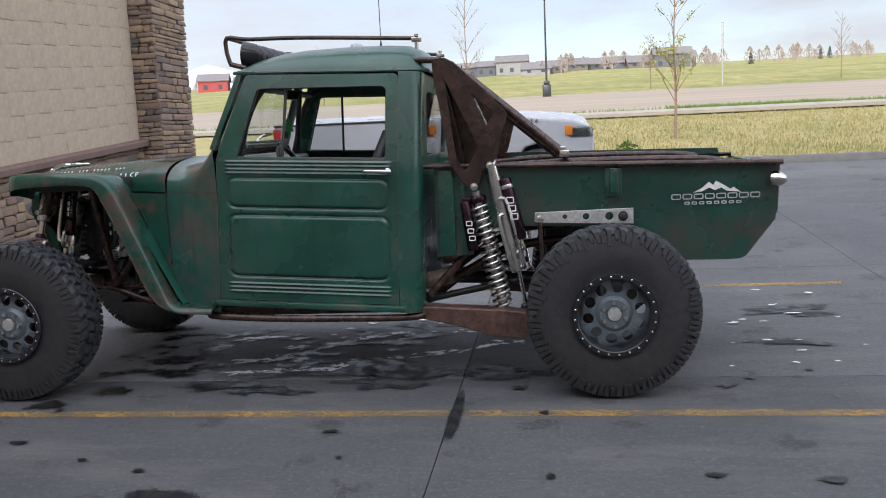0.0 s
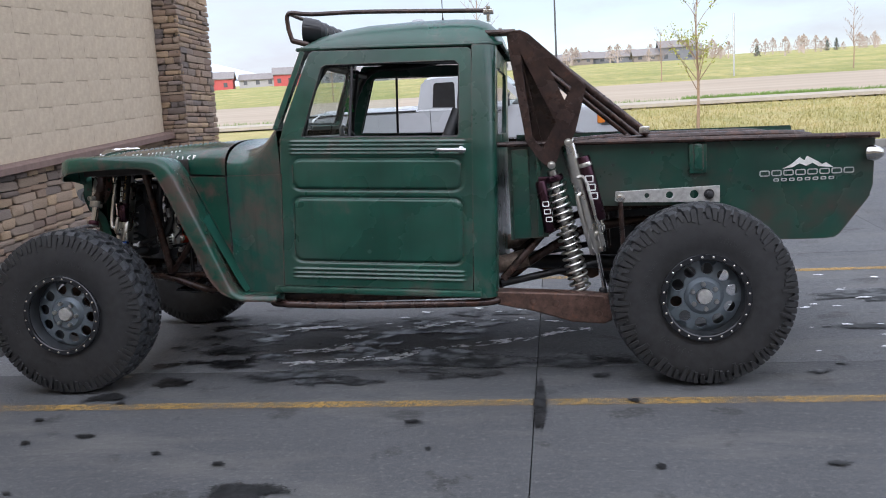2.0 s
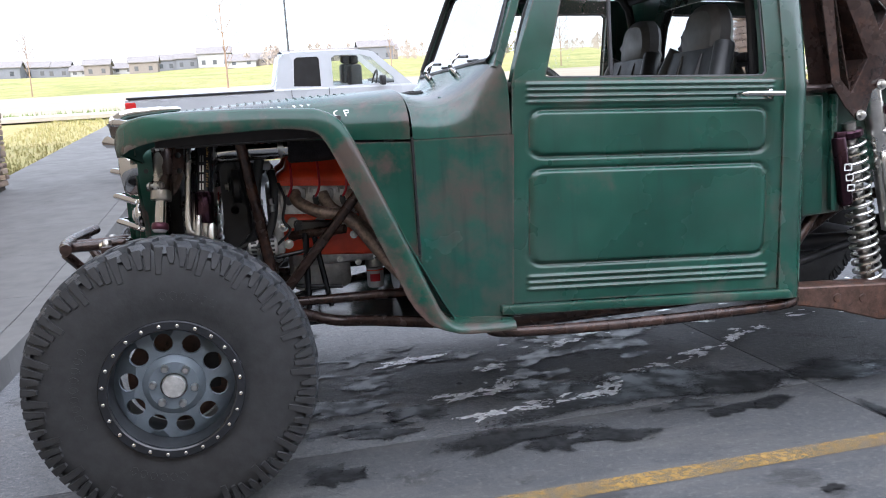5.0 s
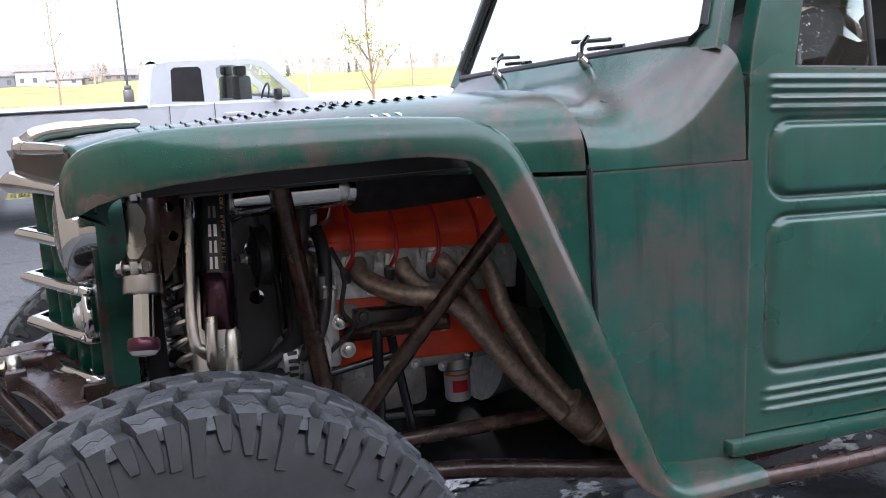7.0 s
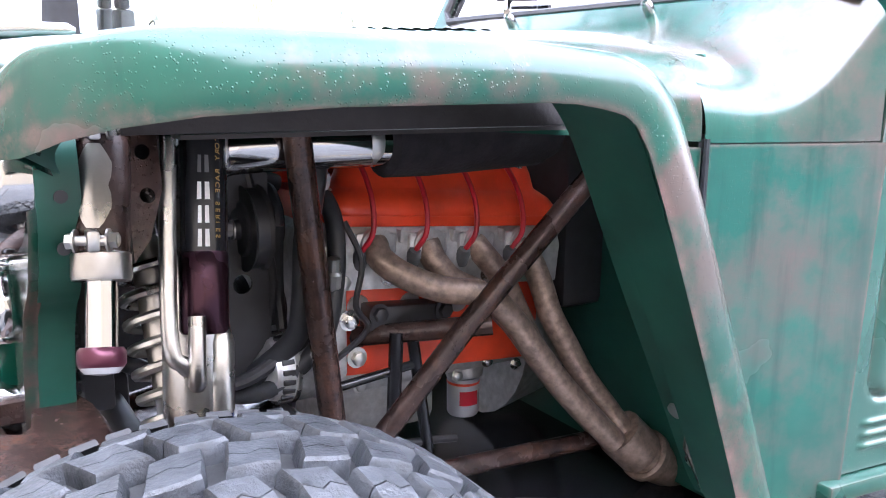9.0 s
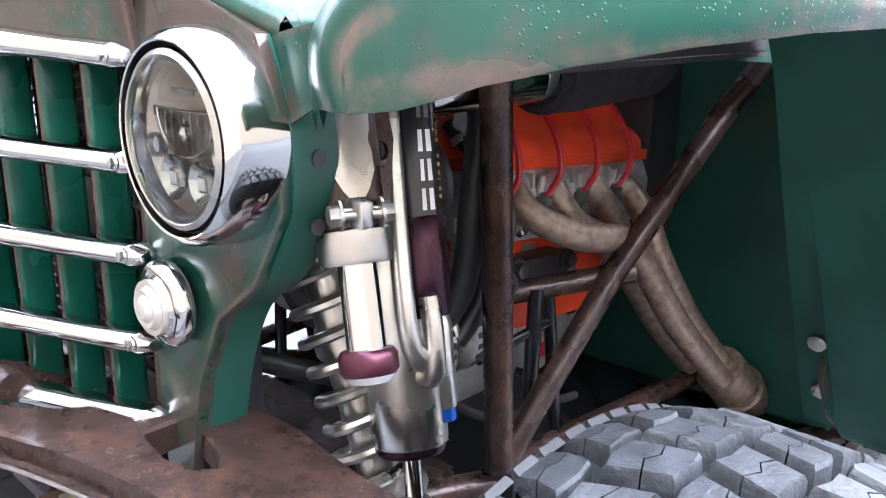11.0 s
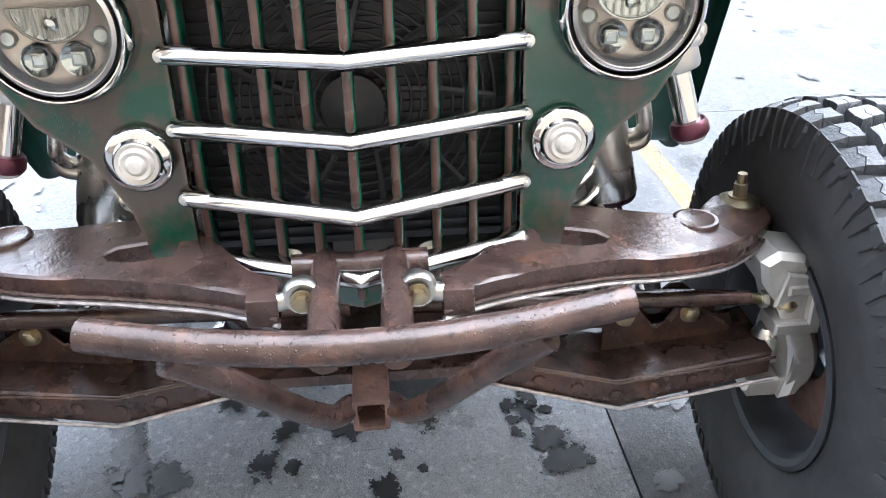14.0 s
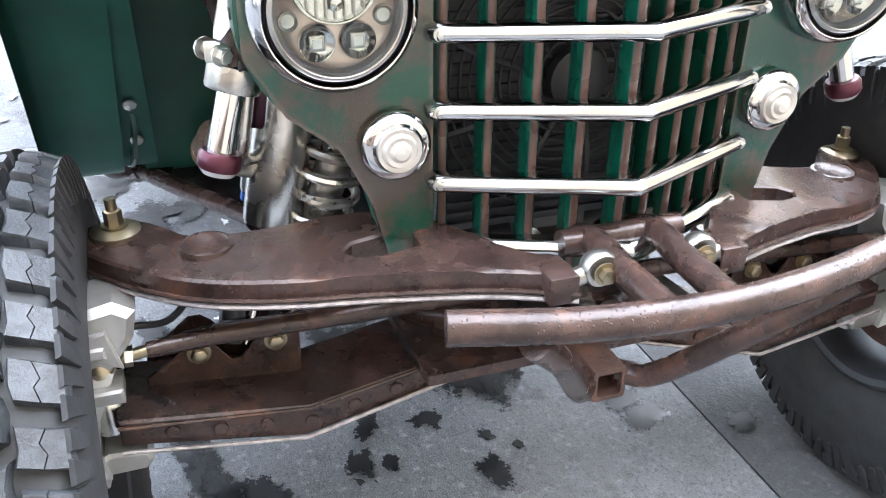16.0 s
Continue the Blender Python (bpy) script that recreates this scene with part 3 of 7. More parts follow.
def door(s):
    nu, nw = (96, 240) if s < 0 else (50, 40)
    skin = grid(nu, nw, lambda a, b: cx(1.138 * a + .002, .862 * b, s * (side_y(1.138 * a, .862 * b) + door_relief(1.138 * a, .862 * b))))
    d = part("door", thicken(skin, .012 if s < 0 else -.012), PAINT, TRUCK, "dark green pressed-steel door with ribs and worn patches", 60)
    outer = [(0.004, .862), (.02, .93), (.168, 1.355), (.19, 1.372), (1.10, 1.375), (1.122, 1.36), (1.14, .862)]
    hole = [(.135, .882), (.155, .875), (1.045, .875), (1.062, .892), (1.054, 1.28), (1.03, 1.303), (.27, 1.290), (.245, 1.275)]
    fr = plate(outer, [hole], .05, lambda u, v, w: (u, v, w))
    for cut in (.95, 1.03, 1.1, 1.17, 1.24, 1.3):
        bmesh.ops.bisect_plane(fr, geom=list(fr.verts) + list(fr.edges) + list(fr.faces), plane_co=(0, cut, 0), plane_no=(0, 1, 0))
    for v in fr.verts:
        v.co = cx(v.co.x, v.co.y, s * (side_y(v.co.x, v.co.y) - v.co.z))
    bmesh.ops.recalc_face_normals(fr, faces=list(fr.faces))
    part("window_frame", fr, PAINT, d)
    loop = smooth_path([cx(u, v, s * (side_y(u, v) - .012)) for u, v in hole + hole[:1]], 1)
    part("window_seal", tube(loop[:-1], .007, 8, True), BLACK, d)
    part("window_bar", rod(cx(.415, .87, s * (side_y(.4, .87) - .03)), cx(.425, 1.30, s * (side_y(.4, 1.3) - .03)), .009), BLACK, d)
    vent = mk([cx(u, v, s * (side_y(u, v) - .03)) for u, v in ((.14, .88), (.41, .88), (.42, 1.29), (.245, 1.28))], [(0, 1, 2, 3)])
    pv = part("vent_pane", vent, PANE_WET, d, "wet clear quarter-light pane")
    pv.visible_shadow = False
    hp = [cx(.93, .80, s * (side_y(.93, .8) + .01)), cx(.94, .803, s * (side_y(.93, .8) + .05)), cx(1.0, .803, s * (side_y(1, .8) + .056)), cx(1.105, .802, s * (side_y(1.1, .8) + .05))]
    part("handle", join(tube(smooth_path(hp, 5), [.009] * 6 + [.011] * 6 + [.012] * 4, 12), lathe([(.02, 0), (.02, .012), (.012, .02)], cx(1.075, .802, s * side_y(1.07, .8)), (0, s, 0), 16),
                        rod(cx(1.075, .802, s * side_y(1.07, .8)), cx(1.075, .802, s * (side_y(1.07, .8) + .05)), .008)), CHROME, d, "chrome door handle")


for sgn in (-1, 1):
    door(sgn)


def cab():
    # quarter panels with a rounded back corner and the back wall
    prof = [(1.146, 0.0), (1.20, .0), (1.235, .008), (1.258, .03), (1.268, .06), (1.27, .10), (1.27, .16)]
    for s in (-1, 1):
        q = grid(len(prof) - 1, 44, lambda a, b: cx(prof[round(a * (len(prof) - 1))][0] - .02 * b, -.045 + 1.43 * b,
                 s * (side_y(1.15, -.045 + 1.43 * b) - prof[round(a * (len(prof) - 1))][1] + .006 * sum(math.exp(-((-.045 + 1.43 * b - c) / .008) ** 2) for c in (.782, .81, .838)))))
        part("cab_corner", thicken(q, .01 if s > 0 else -.01), PAINT, TRUCK, "", 60)
    back = plate([(-.70, -.045), (.70, -.045), (.66, .85), (.60, 1.385), (-.60, 1.385), (-.66, .85)], [rrect(-.48, .48, .88, 1.28, .06)], .02, lambda u, v, w: cx(1.27 - .02 * v / 1.38 - w, v, u))
    bw = part("cab_back", back, PAINT, TRUCK)
    rear = part("rear_window", mk([cx(1.24, v, u) for u, v in ((-.48, .88), (.48, .88), (.48, 1.28), (-.48, 1.28))], [(0, 1, 2, 3)]), PANE_WET, bw)
    rear.visible_shadow = False
    # roof
    us, rs = [.085, .11, .15, .2, .35, .48, .77, 1.0, 1.13, 1.2, 1.25, 1.285], [0, .035, .07, .098, .137, .157, .175, .178, .172, .145, .1, 0]
    half = lambda u: .705 - .05 * sstep(.35, .05, u) - .05 * sstep(1.15, 1.3, u)

    def roof(a, b):
        u = .085 + 1.2 * (b + .03 * math.sin(2 * math.pi * b) * -1)
        k = 2 * a - 1
        k = math.copysign(1 - (1 - abs(k)) ** 1.5, k)
        return cx(u, 1.39 + .012 * (u - .1) + float(np.interp(u, us, rs)) * max(0, 1 - abs(k) ** 4) ** .55, k * half(u))
    part("roof", grid(48, 60, roof), PAINT, TRUCK, "rounded green cab roof with brown worn patches", 70)
    ring = [cx(u, 1.385 + .012 * (u - .1), -half(u) - .004) for u in np.linspace(.085, 1.285, 16)]
    ring += [cx(u, 1.385 + .012 * (u - .1), half(u) + .004) for u in np.linspace(1.285, .085, 16)]
    part("gutter", tube(ring, .011, 8, True), PAINT, TRUCK)
    part("headlining", grid(2, 2, lambda a, b: cx(.13 + 1.12 * b, 1.375, (2 * a - 1) * .66)), BLACK, TRUCK)
    # windscreen frame and pane
    ws = lambda p, q, d=0: Vector((1.325 + .20 * q - d, p, 1.47 + .50 * q + d * .4))
    fr = plate([(-.752, .06), (.752, .06), (.665, 1), (-.665, 1)], [[(-.69, .17), (-.66, .11), (.66, .11), (.69, .17), (.615, .87), (.585, .92), (-.585, .92), (-.615, .87)]], .03, lambda u, v, w: ws(u, v, w))
    f = part("windscreen_frame", fr, PAINT, TRUCK)
    gl = [(-.69, .17), (-.66, .11), (.66, .11), (.69, .17), (.615, .87), (.585, .92), (-.585, .92), (-.615, .87)]
    part("windscreen_seal", tube([ws(u, v, .032) for u, v in gl], .012, 8, True), BLACK, f)
    g = part("windscreen_pane", mk([ws(u, v, .018) for u, v in gl], [tuple(range(8))]), PANE_WET, f, "clear windscreen with water drops")
    g.visible_shadow = False
    for y in (-.265, .262):
        base = Vector((1.275, y, 1.508))
        w = part("wiper", join(lathe([(.015, 0), (.014, .022), (.010, .034)], base, (-.6, 0, .8), 14), tube([base + Vector((-.02, 0, .035)), base + Vector((-.005, .02, .060)), base + Vector((.034, .04, .088))], [.011, .010, .006], 8)), CHROME, TRUCK, "chrome windscreen wiper arm")
        part("wiper_blade", rod(base + Vector((.046, -.05, .070)), base + Vector((.046, .14, .082)), .006), BLACK, w)
    # cowl: sides and crowned top
    yb = lambda x: .70 + .10 * (x - .985) / .335
    foot = lambda x: float(np.interp(x, [.985, 1.03, 1.07, 1.3], [.685, .59, .555, .50]))

    def sect(x, a, Y, zb, zt, n):
        t = math.pi * a
        c, s_ = math.cos(t), math.sin(t)
        return Vector((x, math.copysign(abs(c) ** (2 / n), c) * -Y, zb + (zt - zb) * abs(s_) ** (2 / n)))
    part("cowl", grid(16, 90, lambda a, b: sect(.985 + .365 * a - .03 * a * math.sin(math.pi * b), b, yb(.985 + .345 * a) - .006 * a, 1.252, 1.462 - .17 * a + .256 * a * a, 2.8 + 6.0 * a ** 4)), PAINT_K, TRUCK, "glossy wet green cowl", 85)
    part("cowl_vent", join(bx(1.075, 1.145, -.19, .19, 1.424, 1.445, .004), *[bx(1.083 + .016 * i, 1.089 + .016 * i, -.18, .18, 1.443, 1.450, .001) for i in range(4)]), BLACK, TRUCK, "black louvred cowl vent")
    for s in (-1, 1):
        side = grid(8, 30, lambda a, b: Vector((.985 + .335 * a + .04 * a * b, s * (yb(.985 + .335 * a)), foot(.985 + .335 * a) + (1.25 - foot(.985 + .335 * a)) * b)))
        part("cowl_side", thicken(side, .01 if s > 0 else -.01), PAINT_K, TRUCK)
        part("seam_backing", grid(6, 1, lambda a, b: Vector((.985 + .335 * a, s * (yb(.985 + .335 * a) - .014), 1.232 + .036 * b))), BLACK, TRUCK)
        tri = plate([(.745, 1.258), (.975, 1.245), (.975, .77), (.965, .79)], [], .012, lambda u, v, w: (u, s * (.69 + w), v))
        part("side_panel", tri, PAINT_F, TRUCK, "dull grey-green engine side panel")
        part("cowl_seam", tube([(.98, s * .708, 1.45 - .19), (.98, s * .709, 1.0), (.98, s * .709, .80)], .006, 8), BLACKG, TRUCK)
        sill = bx(-.05, 1.19, s * .80 - .03, s * .80 + .03, -.042, -.004, .008)
        for v in sill.verts:
            v.co = cx(v.co.x, v.co.z, v.co.y + s * .05 * v.co.x / 1.13)
        part("sill", sill, PAINT, TRUCK)
        t = [(1.29, s * .80, .475), (1.7, s * .845, .462), (2.2, s * .85, .456), (2.53, s * .82, .452)]
        part("rock_slider", tube(smooth_path([(1.22, s * .74, .49)] + t + [(2.62, s * .74, .46)], 6), .022, 12), BROWN, TRUCK, "brown tubular side step")
    part("firewall", bx(1.16, 1.18, -.62, .62, .50, 1.40), PAINT_IN, TRUCK)
    part("cab_floor", bx(1.18, 2.58, -.76, .76, .49, .52), BROWN, TRUCK)
    # hood with louvre rows
    xs = [-.155, -.14, -.10, 0, .3, .6, .975]

    fy = [0, .05, .15, .25, .285, .30, .376, .45, .482]
    fx = [-.198, -.178, -.128, -.088, -.074, -.070, -.060, -.050, -.040]
    fh = [1.405, 1.404, 1.400, 1.393, 1.388, 1.383, 1.372, 1.349, 1.334]
    roll = [(.045, -.030), (.006, -.031), (-.004, -.027), (-.009, -.018), (-.007, -.008), (0, 0)]

    def hood(a, b):
        k = a * 46 - 5
        s_ = max(0.0, k / 41)
        u = s_ ** 1.3
        Yf = .482
        t_ = math.pi * b
        y0 = abs(math.cos(t_)) ** (2 / 3.3) * Yf
        xf, zf = float(np.interp(y0, fy, fx)), float(np.interp(y0, fy, fh))
        x = xf + (.975 - xf) * u
        Y = float(np.interp(x, xs, [.47, .482, .49, .50, .54, .595, .70]))
        zb = float(np.interp(x, xs, [1.325, 1.312, 1.30, 1.292, 1.285, 1.275, 1.255]))
        zt = float(np.interp(x, xs, [1.39, 1.40, 1.408, 1.418, 1.437, 1.45, 1.462]))
        p = sect(x, b, Y, zb, zt, 3.3)
        w_ = 1 - sstep(0, .22, s_)
        p.z += (zf - p.z) * w_ * (1.0 if s_ == 0 else (1 - .25 * sstep(.45, .482, y0)))
        if k < 0:
            dx, dz = roll[max(0, int(round(k + 5)))]
            p.x += dx
            p.z += dz
        return p
    part("hood", grid(46, 72, hood), PAINT_F, TRUCK, "glossy wet green hood with louvres", 60)
    h = bpy.data.objects["hood"]
    for s in (-1, 1):
        for row in range(2):
            for i in range(22):
                x, y = .06 + i * .034, s * (.24 + .085 * row)
                z = float(np.interp(x, xs, [1.36, 1.385, 1.40, 1.415, 1.437, 1.45, 1.462])) - .012 - .006 * row
                lv = grid(4, 6, lambda a, b: Vector((x + .026 * a, y + .075 * (b - .5), z + .015 * math.sin(math.pi * b) ** .5 * (1 - a) ** .7)))
                part("louvre", lv, PAINT_F, h)
    # slanted white lettering as plain bars along the hood shoulder
    for s in (-1,):
        for i in range(19):
            if i in (5, 9, 15):
                continue
            x = .09 + i * .0285
            y0 = float(np.interp(x, xs, [.47, .482, .49, .50, .54, .595, .70]))
            zt = float(np.interp(x, xs, [1.39, 1.40, 1.408, 1.418, 1.437, 1.45, 1.462]))
            zb = float(np.interp(x, xs, [1.325, 1.312, 1.30, 1.292, 1.285, 1.275, 1.255]))
            on = lambda k: zb + (zt - zb) * (1 - k ** 3.3) ** (1 / 3.3) + .0025
            q = [Vector((x + d, s * y0 * k, on(k))) for d, k in ((0, .83), (.011, .83), (.030, .91), (.019, .91))]
            part("lettering_bar", mk(q, [(0, 1, 2, 3)]), PRINT, h)

    for i, ch in enumerate("SHOP"):
        x = .618 + .040 * i
        c = bpy.data.curves.new("lettering", "FONT")
        c.body, c.size, c.extrude = ch, .052, .0006
        tmp = bpy.data.objects.new("tmp", c)
        me = bpy.data.meshes.new_from_object(tmp)
        bpy.data.objects.remove(tmp)
        me.materials.append(CREAM)
        y0 = float(np.interp(x, xs, [.47, .495, .505, .51, .54, .595, .70]))
        ax, up = Vector((1, 0, .02)).normalized(), Vector((-.012, .05 * y0, .03)).normalized()
        nn = ax.cross(up)
        o = new("lettering_letter", me)
        o.parent = h
        o.matrix_basis = Matrix.Translation((x, -y0 * .985, 1.343 + .02 * x)) @ Matrix(((ax.x, up.x, nn.x, 0), (ax.y, up.y, nn.y, 0), (ax.z, up.z, nn.z, 0), (0, 0, 0, 1)))


cab()


def fender(s):
    path = [(-.108, 1.262), (-.113, 1.295), (-.11, 1.33), (-.092, 1.365), (-.05, 1.39), (.07, 1.407), (.35, 1.407), (.55, 1.396), (.625, 1.385), (.69, 1.345), (.745, 1.25), (.878, .94), (.992, .66), (1.022, .598), (1.06, .560), (1.12, .546), (1.30, .540)]
    P = smooth_path([(x, 0, z) for x, z in path], 4)
    sec = [(0.0, 0.0), (.5, .002), (.80, .002), (.90, -.002), (.955, -.014), (.985, -.034), (1.0, -.06), (1.0, -.088), (.992, -.092), (.984, -.088), (.982, -.06), (.97, -.042), (.945, -.026), (.89, -.013), (.5, -.009), (0.0, -.009)]
    verts = []
    for i, p in enumerate(P):
        d = (P[min(i + 1, len(P) - 1)] - P[max(i - 1, 0)]).normalized()
        n = Vector((-d.z, 0, d.x))
        f = i / (len(P) - 1)
        yin = float(np.interp(p.x, [-.13, .0, .15, .5, .72, .98, 1.3], [.528, .53, .55, .62, .68, .73, .78]))
        yout = float(np.interp(p.x, [-.113, -.09, -.03, .03, .10, .22, .4], [.655, .70, .775, .835, .872, .90, .912]))
        lip = 1.0
        if p.x > .97:
            lip = 1.0 - .72 * sstep(.97, 1.07, p.x)
        bl = sstep(.46, .70, p.x) if p.z > 1.2 else 1.0
        nb = max(bl, sstep(-.04, -.085, p.x))
        if bl < 1:
            lip = bl * lip + (1 - bl) * (p.z - float(np.interp(p.x, [-.115, -.09, -.05, .0, .06, .2, .6], [1.258, 1.268, 1.290, 1.307, 1.319, 1.330, 1.337]))) / .088
        for k, o in sec:
            thin = max(o, -.009)
            q = p + (n * nb + Vector((0, 0, 1)) * (1 - nb)).normalized() * thin
            q += (n * bl + Vector((0, 0, 1)) * (1 - bl)).normalized() * ((o - thin) * max(lip, 0))
            drop = 0.0
            if p.z > 1.2:
                drop = -(1 - k) ** 4 * (.034 + .06 * min(max((p.z - 1.262) / .13, 0), 1)) * sstep(.8, 0, p.x)
            q.x += .075 * (1 - k) ** 1.6 * sstep(.05, -.08, p.x)
            verts.append(Vector((q.x, s * (yin + (yout - yin) * k), q.z + drop)))
    m = len(sec)
    bm = mk(verts, [(i * m + j, (i + 1) * m + j, (i + 1) * m + j + 1, i * m + j + 1) for i in range(len(P) - 1) for j in range(m - 1)])
    bm.faces.ensure_lookup_table()
    for i, fc in enumerate(bm.faces):
        fc.material_index = 1 if i % (m - 1) >= 8 else 0
    part("fender", bm, [PAINT_F, PAINT_IN], TRUCK, "green flat-topped front fender with brown rubbed edges", 50)
    ln = [(.672, 1.335), (.706, 1.295), (.743, 1.233), (.83, 1.05), (.967, .78), (1.05, .615), (1.085, .56)]
    L = smooth_path([(x, 0, z) for x, z in ln], 4)
    li = grid(len(L) - 1, 4, lambda a, b: L[round(a * (len(L) - 1))] + Vector((.0, s * (.655 + .16 * b), .0)))
    lin = part("fender_liner", thicken(li, .005), PAINT_IN, TRUCK, "dark green inner fender liner")
    for z, x in ((.764, .968), (.651, 1.024)):
        part("liner_rivet", lathe([(.017, 0), (.015, .006), (.006, .008)], (x - .006, s * .697, z), (-.9, 0, -.45), 14), STEEL, lin)
    part("fender_liner", plate([(.25, .52), (.69, .52), (.69, 1.25), (.65, 1.36), (.55, 1.41), (.25, 1.42)], [], .015, lambda u, v, w: (1.13 + w, s * u, v)), PAINT_IN, TRUCK)
    part("fender_apron", thicken(grid(6, 6, lambda a, b: Vector((-.050 - .016 * a + .012 * a * a, s * (.484 + .086 * a), 1.316 + .016 * a - (.096 - .026 * a) * b))), .005), PAINT_F, TRUCK)
    part("fender_rail", join(bx(.03, .72, min(s * .635, s * .645), max(s * .635, s * .645), 1.285, 1.362, .003), bx(.10, .72, min(s * .60, s * .645), max(s * .60, s * .645), 1.278, 1.284)), UNDER, TRUCK, "dark brown rail below the fender")
    part("fender_brace", bx(.10, .60, min(s * .80, s * .82), max(s * .80, s * .82), 1.33, 1.36), BROWN, TRUCK)


for sgn in (-1, 1):
    fender(sgn)


def bed():
    out = [(2.68, 1.335), (4.70, 1.29), (4.69, 1.02), (4.665, .95), (4.515, .755), (4.485, .737), (4.42, .732), (4.12, .736), (4.06, .79), (3.98, .89), (3.88, .945), (3.3, .965), (2.93, .978), (2.90, .80), (2.68, .79)]
    for s in (-1, 1):
        if s > 0:
            out = [(2.68, 1.385), (4.60, 1.35)] + out[2:]
        p = part("bed_side", plate(out, [], .012, lambda u, v, w: (u, s * (.653 + w + (.006 * math.sin(u * 9) * math.sin(v * 7))), v)), PAINT_B, TRUCK, "dented dark green bed side with rubbed paint")
        rail = [(2.62, s * .70, 1.352), (2.70, s * .70, 1.350), (4.705, s * .70, 1.298)]
        part("bed_rail", join(tube(rail, .017, 10), mk([Vector((x, s * y, z)) for x, z in ((2.62, 1.362), (4.71, 1.308)) for y in (.56, .71)], [(0, 1, 3, 2)])), BROWN, p)
        part("stake_pocket", join(bx(3.70, 3.80, min(s * .66, s * .69), max(s * .66, s * .69), 1.13, 1.30, .008), bx(3.725, 3.775, min(s * .67, s * .705), max(s * .67, s * .705), 1.15, 1.30, .01)), PAINT, p)
        part("stake_pocket", join(bx(2.70, 2.80, min(s * .66, s * .685), max(s * .66, s * .685), .80, 1.32, .006), bx(2.84, 2.87, min(s * .66, s * .69), max(s * .66, s * .69), .81, 1.32, .006)), PAINT, p)
        for x, z in ((3.10, 1.27), (3.28, 1.20), (3.50, 1.26), (3.93, 1.14), (4.18, 1.30 - .05), (4.45, 1.25), (4.05, 1.02)):
            part("bolt_hole", lathe([(.009, 0), (.009, .004)], (x, s * .664, z), (0, s, 0), 12), BLACK, p)
        part("bed_tube", tube(smooth_path([(2.70, s * .50, 1.30), (3.4, s * .50, 1.335), (4.2, s * .48, 1.325), (4.42, s * .44, 1.30)], 6), .024, 12), BROWN, TRUCK)
        part("stay_tube", rod((2.80, s * .60, 1.955), (3.49, s * .535, 1.362), .024), BROWN, TRUCK)
        part("stay_tube", rod((2.78, s * .52, 1.94), (3.44, s * .30, 1.362), .022), BROWN, TRUCK)
        part("tube_clamp", bx(3.44, 3.50, s * .535 - .03, s * .535 + .03, 1.37, 1.41, .006), STEEL, TRUCK)
        part("tail_lamp", lathe([(.0, .075), (.02, .07), (.035, .05), (.045, .02), (.046, 0)], (4.66, s * .69, 1.20), (.75, s * .6, 0), 20), CHROME, TRUCK, "chrome bullet tail lamp")
    part("tailgate", bx(4.665, 4.685, -.64, .64, .955, 1.29, .006), PAINT, TRUCK)
    part("bed_floor", bx(2.72, 4.66, -.64, .64, .99, 1.01), BROWN, TRUCK)
    part("bed_front", bx(2.70, 2.72, -.64, .64, .80, 1.32), PAINT, TRUCK)
    part("tow_ball", join(bx(4.50, 4.60, -.03, .03, .69, .74, .006), lathe([(.012, 0), (.012, .03), (.025, .05), (.02, .07)], (4.55, 0, .64), (0, 0, 1), 14)), STEEL, TRUCK)
    # mountain emblem and two rows of white marks on the near side
    em = bpy.data.objects["bed_side"]
    fn = lambda u, v, w: (u, -.668 - w, v)
    part("emblem", plate([(4.21, 1.135), (4.26, 1.16), (4.30, 1.195), (4.325, 1.175), (4.34, 1.20), (4.40, 1.165), (4.42, 1.15), (4.44, 1.16), (4.48, 1.13), (4.40, 1.14), (4.37, 1.16), (4.335, 1.145), (4.30, 1.16), (4.26, 1.14)], [], .002, fn), CREAM, em, "white mountain outline emblem")
    for i in range(8):
        x = 4.085 + i * .064
        part("emblem_bar", plate(rrect(x, x + .056, 1.095, 1.128, .01, 3), [rrect(x + .006, x + .050, 1.101, 1.122, .004, 2)], .002, fn), PRINT, em)
    for i in range(8):
        x = 4.16 + i * .042
        part("emblem_bar", plate(rrect(x, x + .030, 1.064, 1.082, .006, 3), [rrect(x + .006, x + .024, 1.069, 1.077, .002, 2)], .002, fn), PRINT, em)


bed()

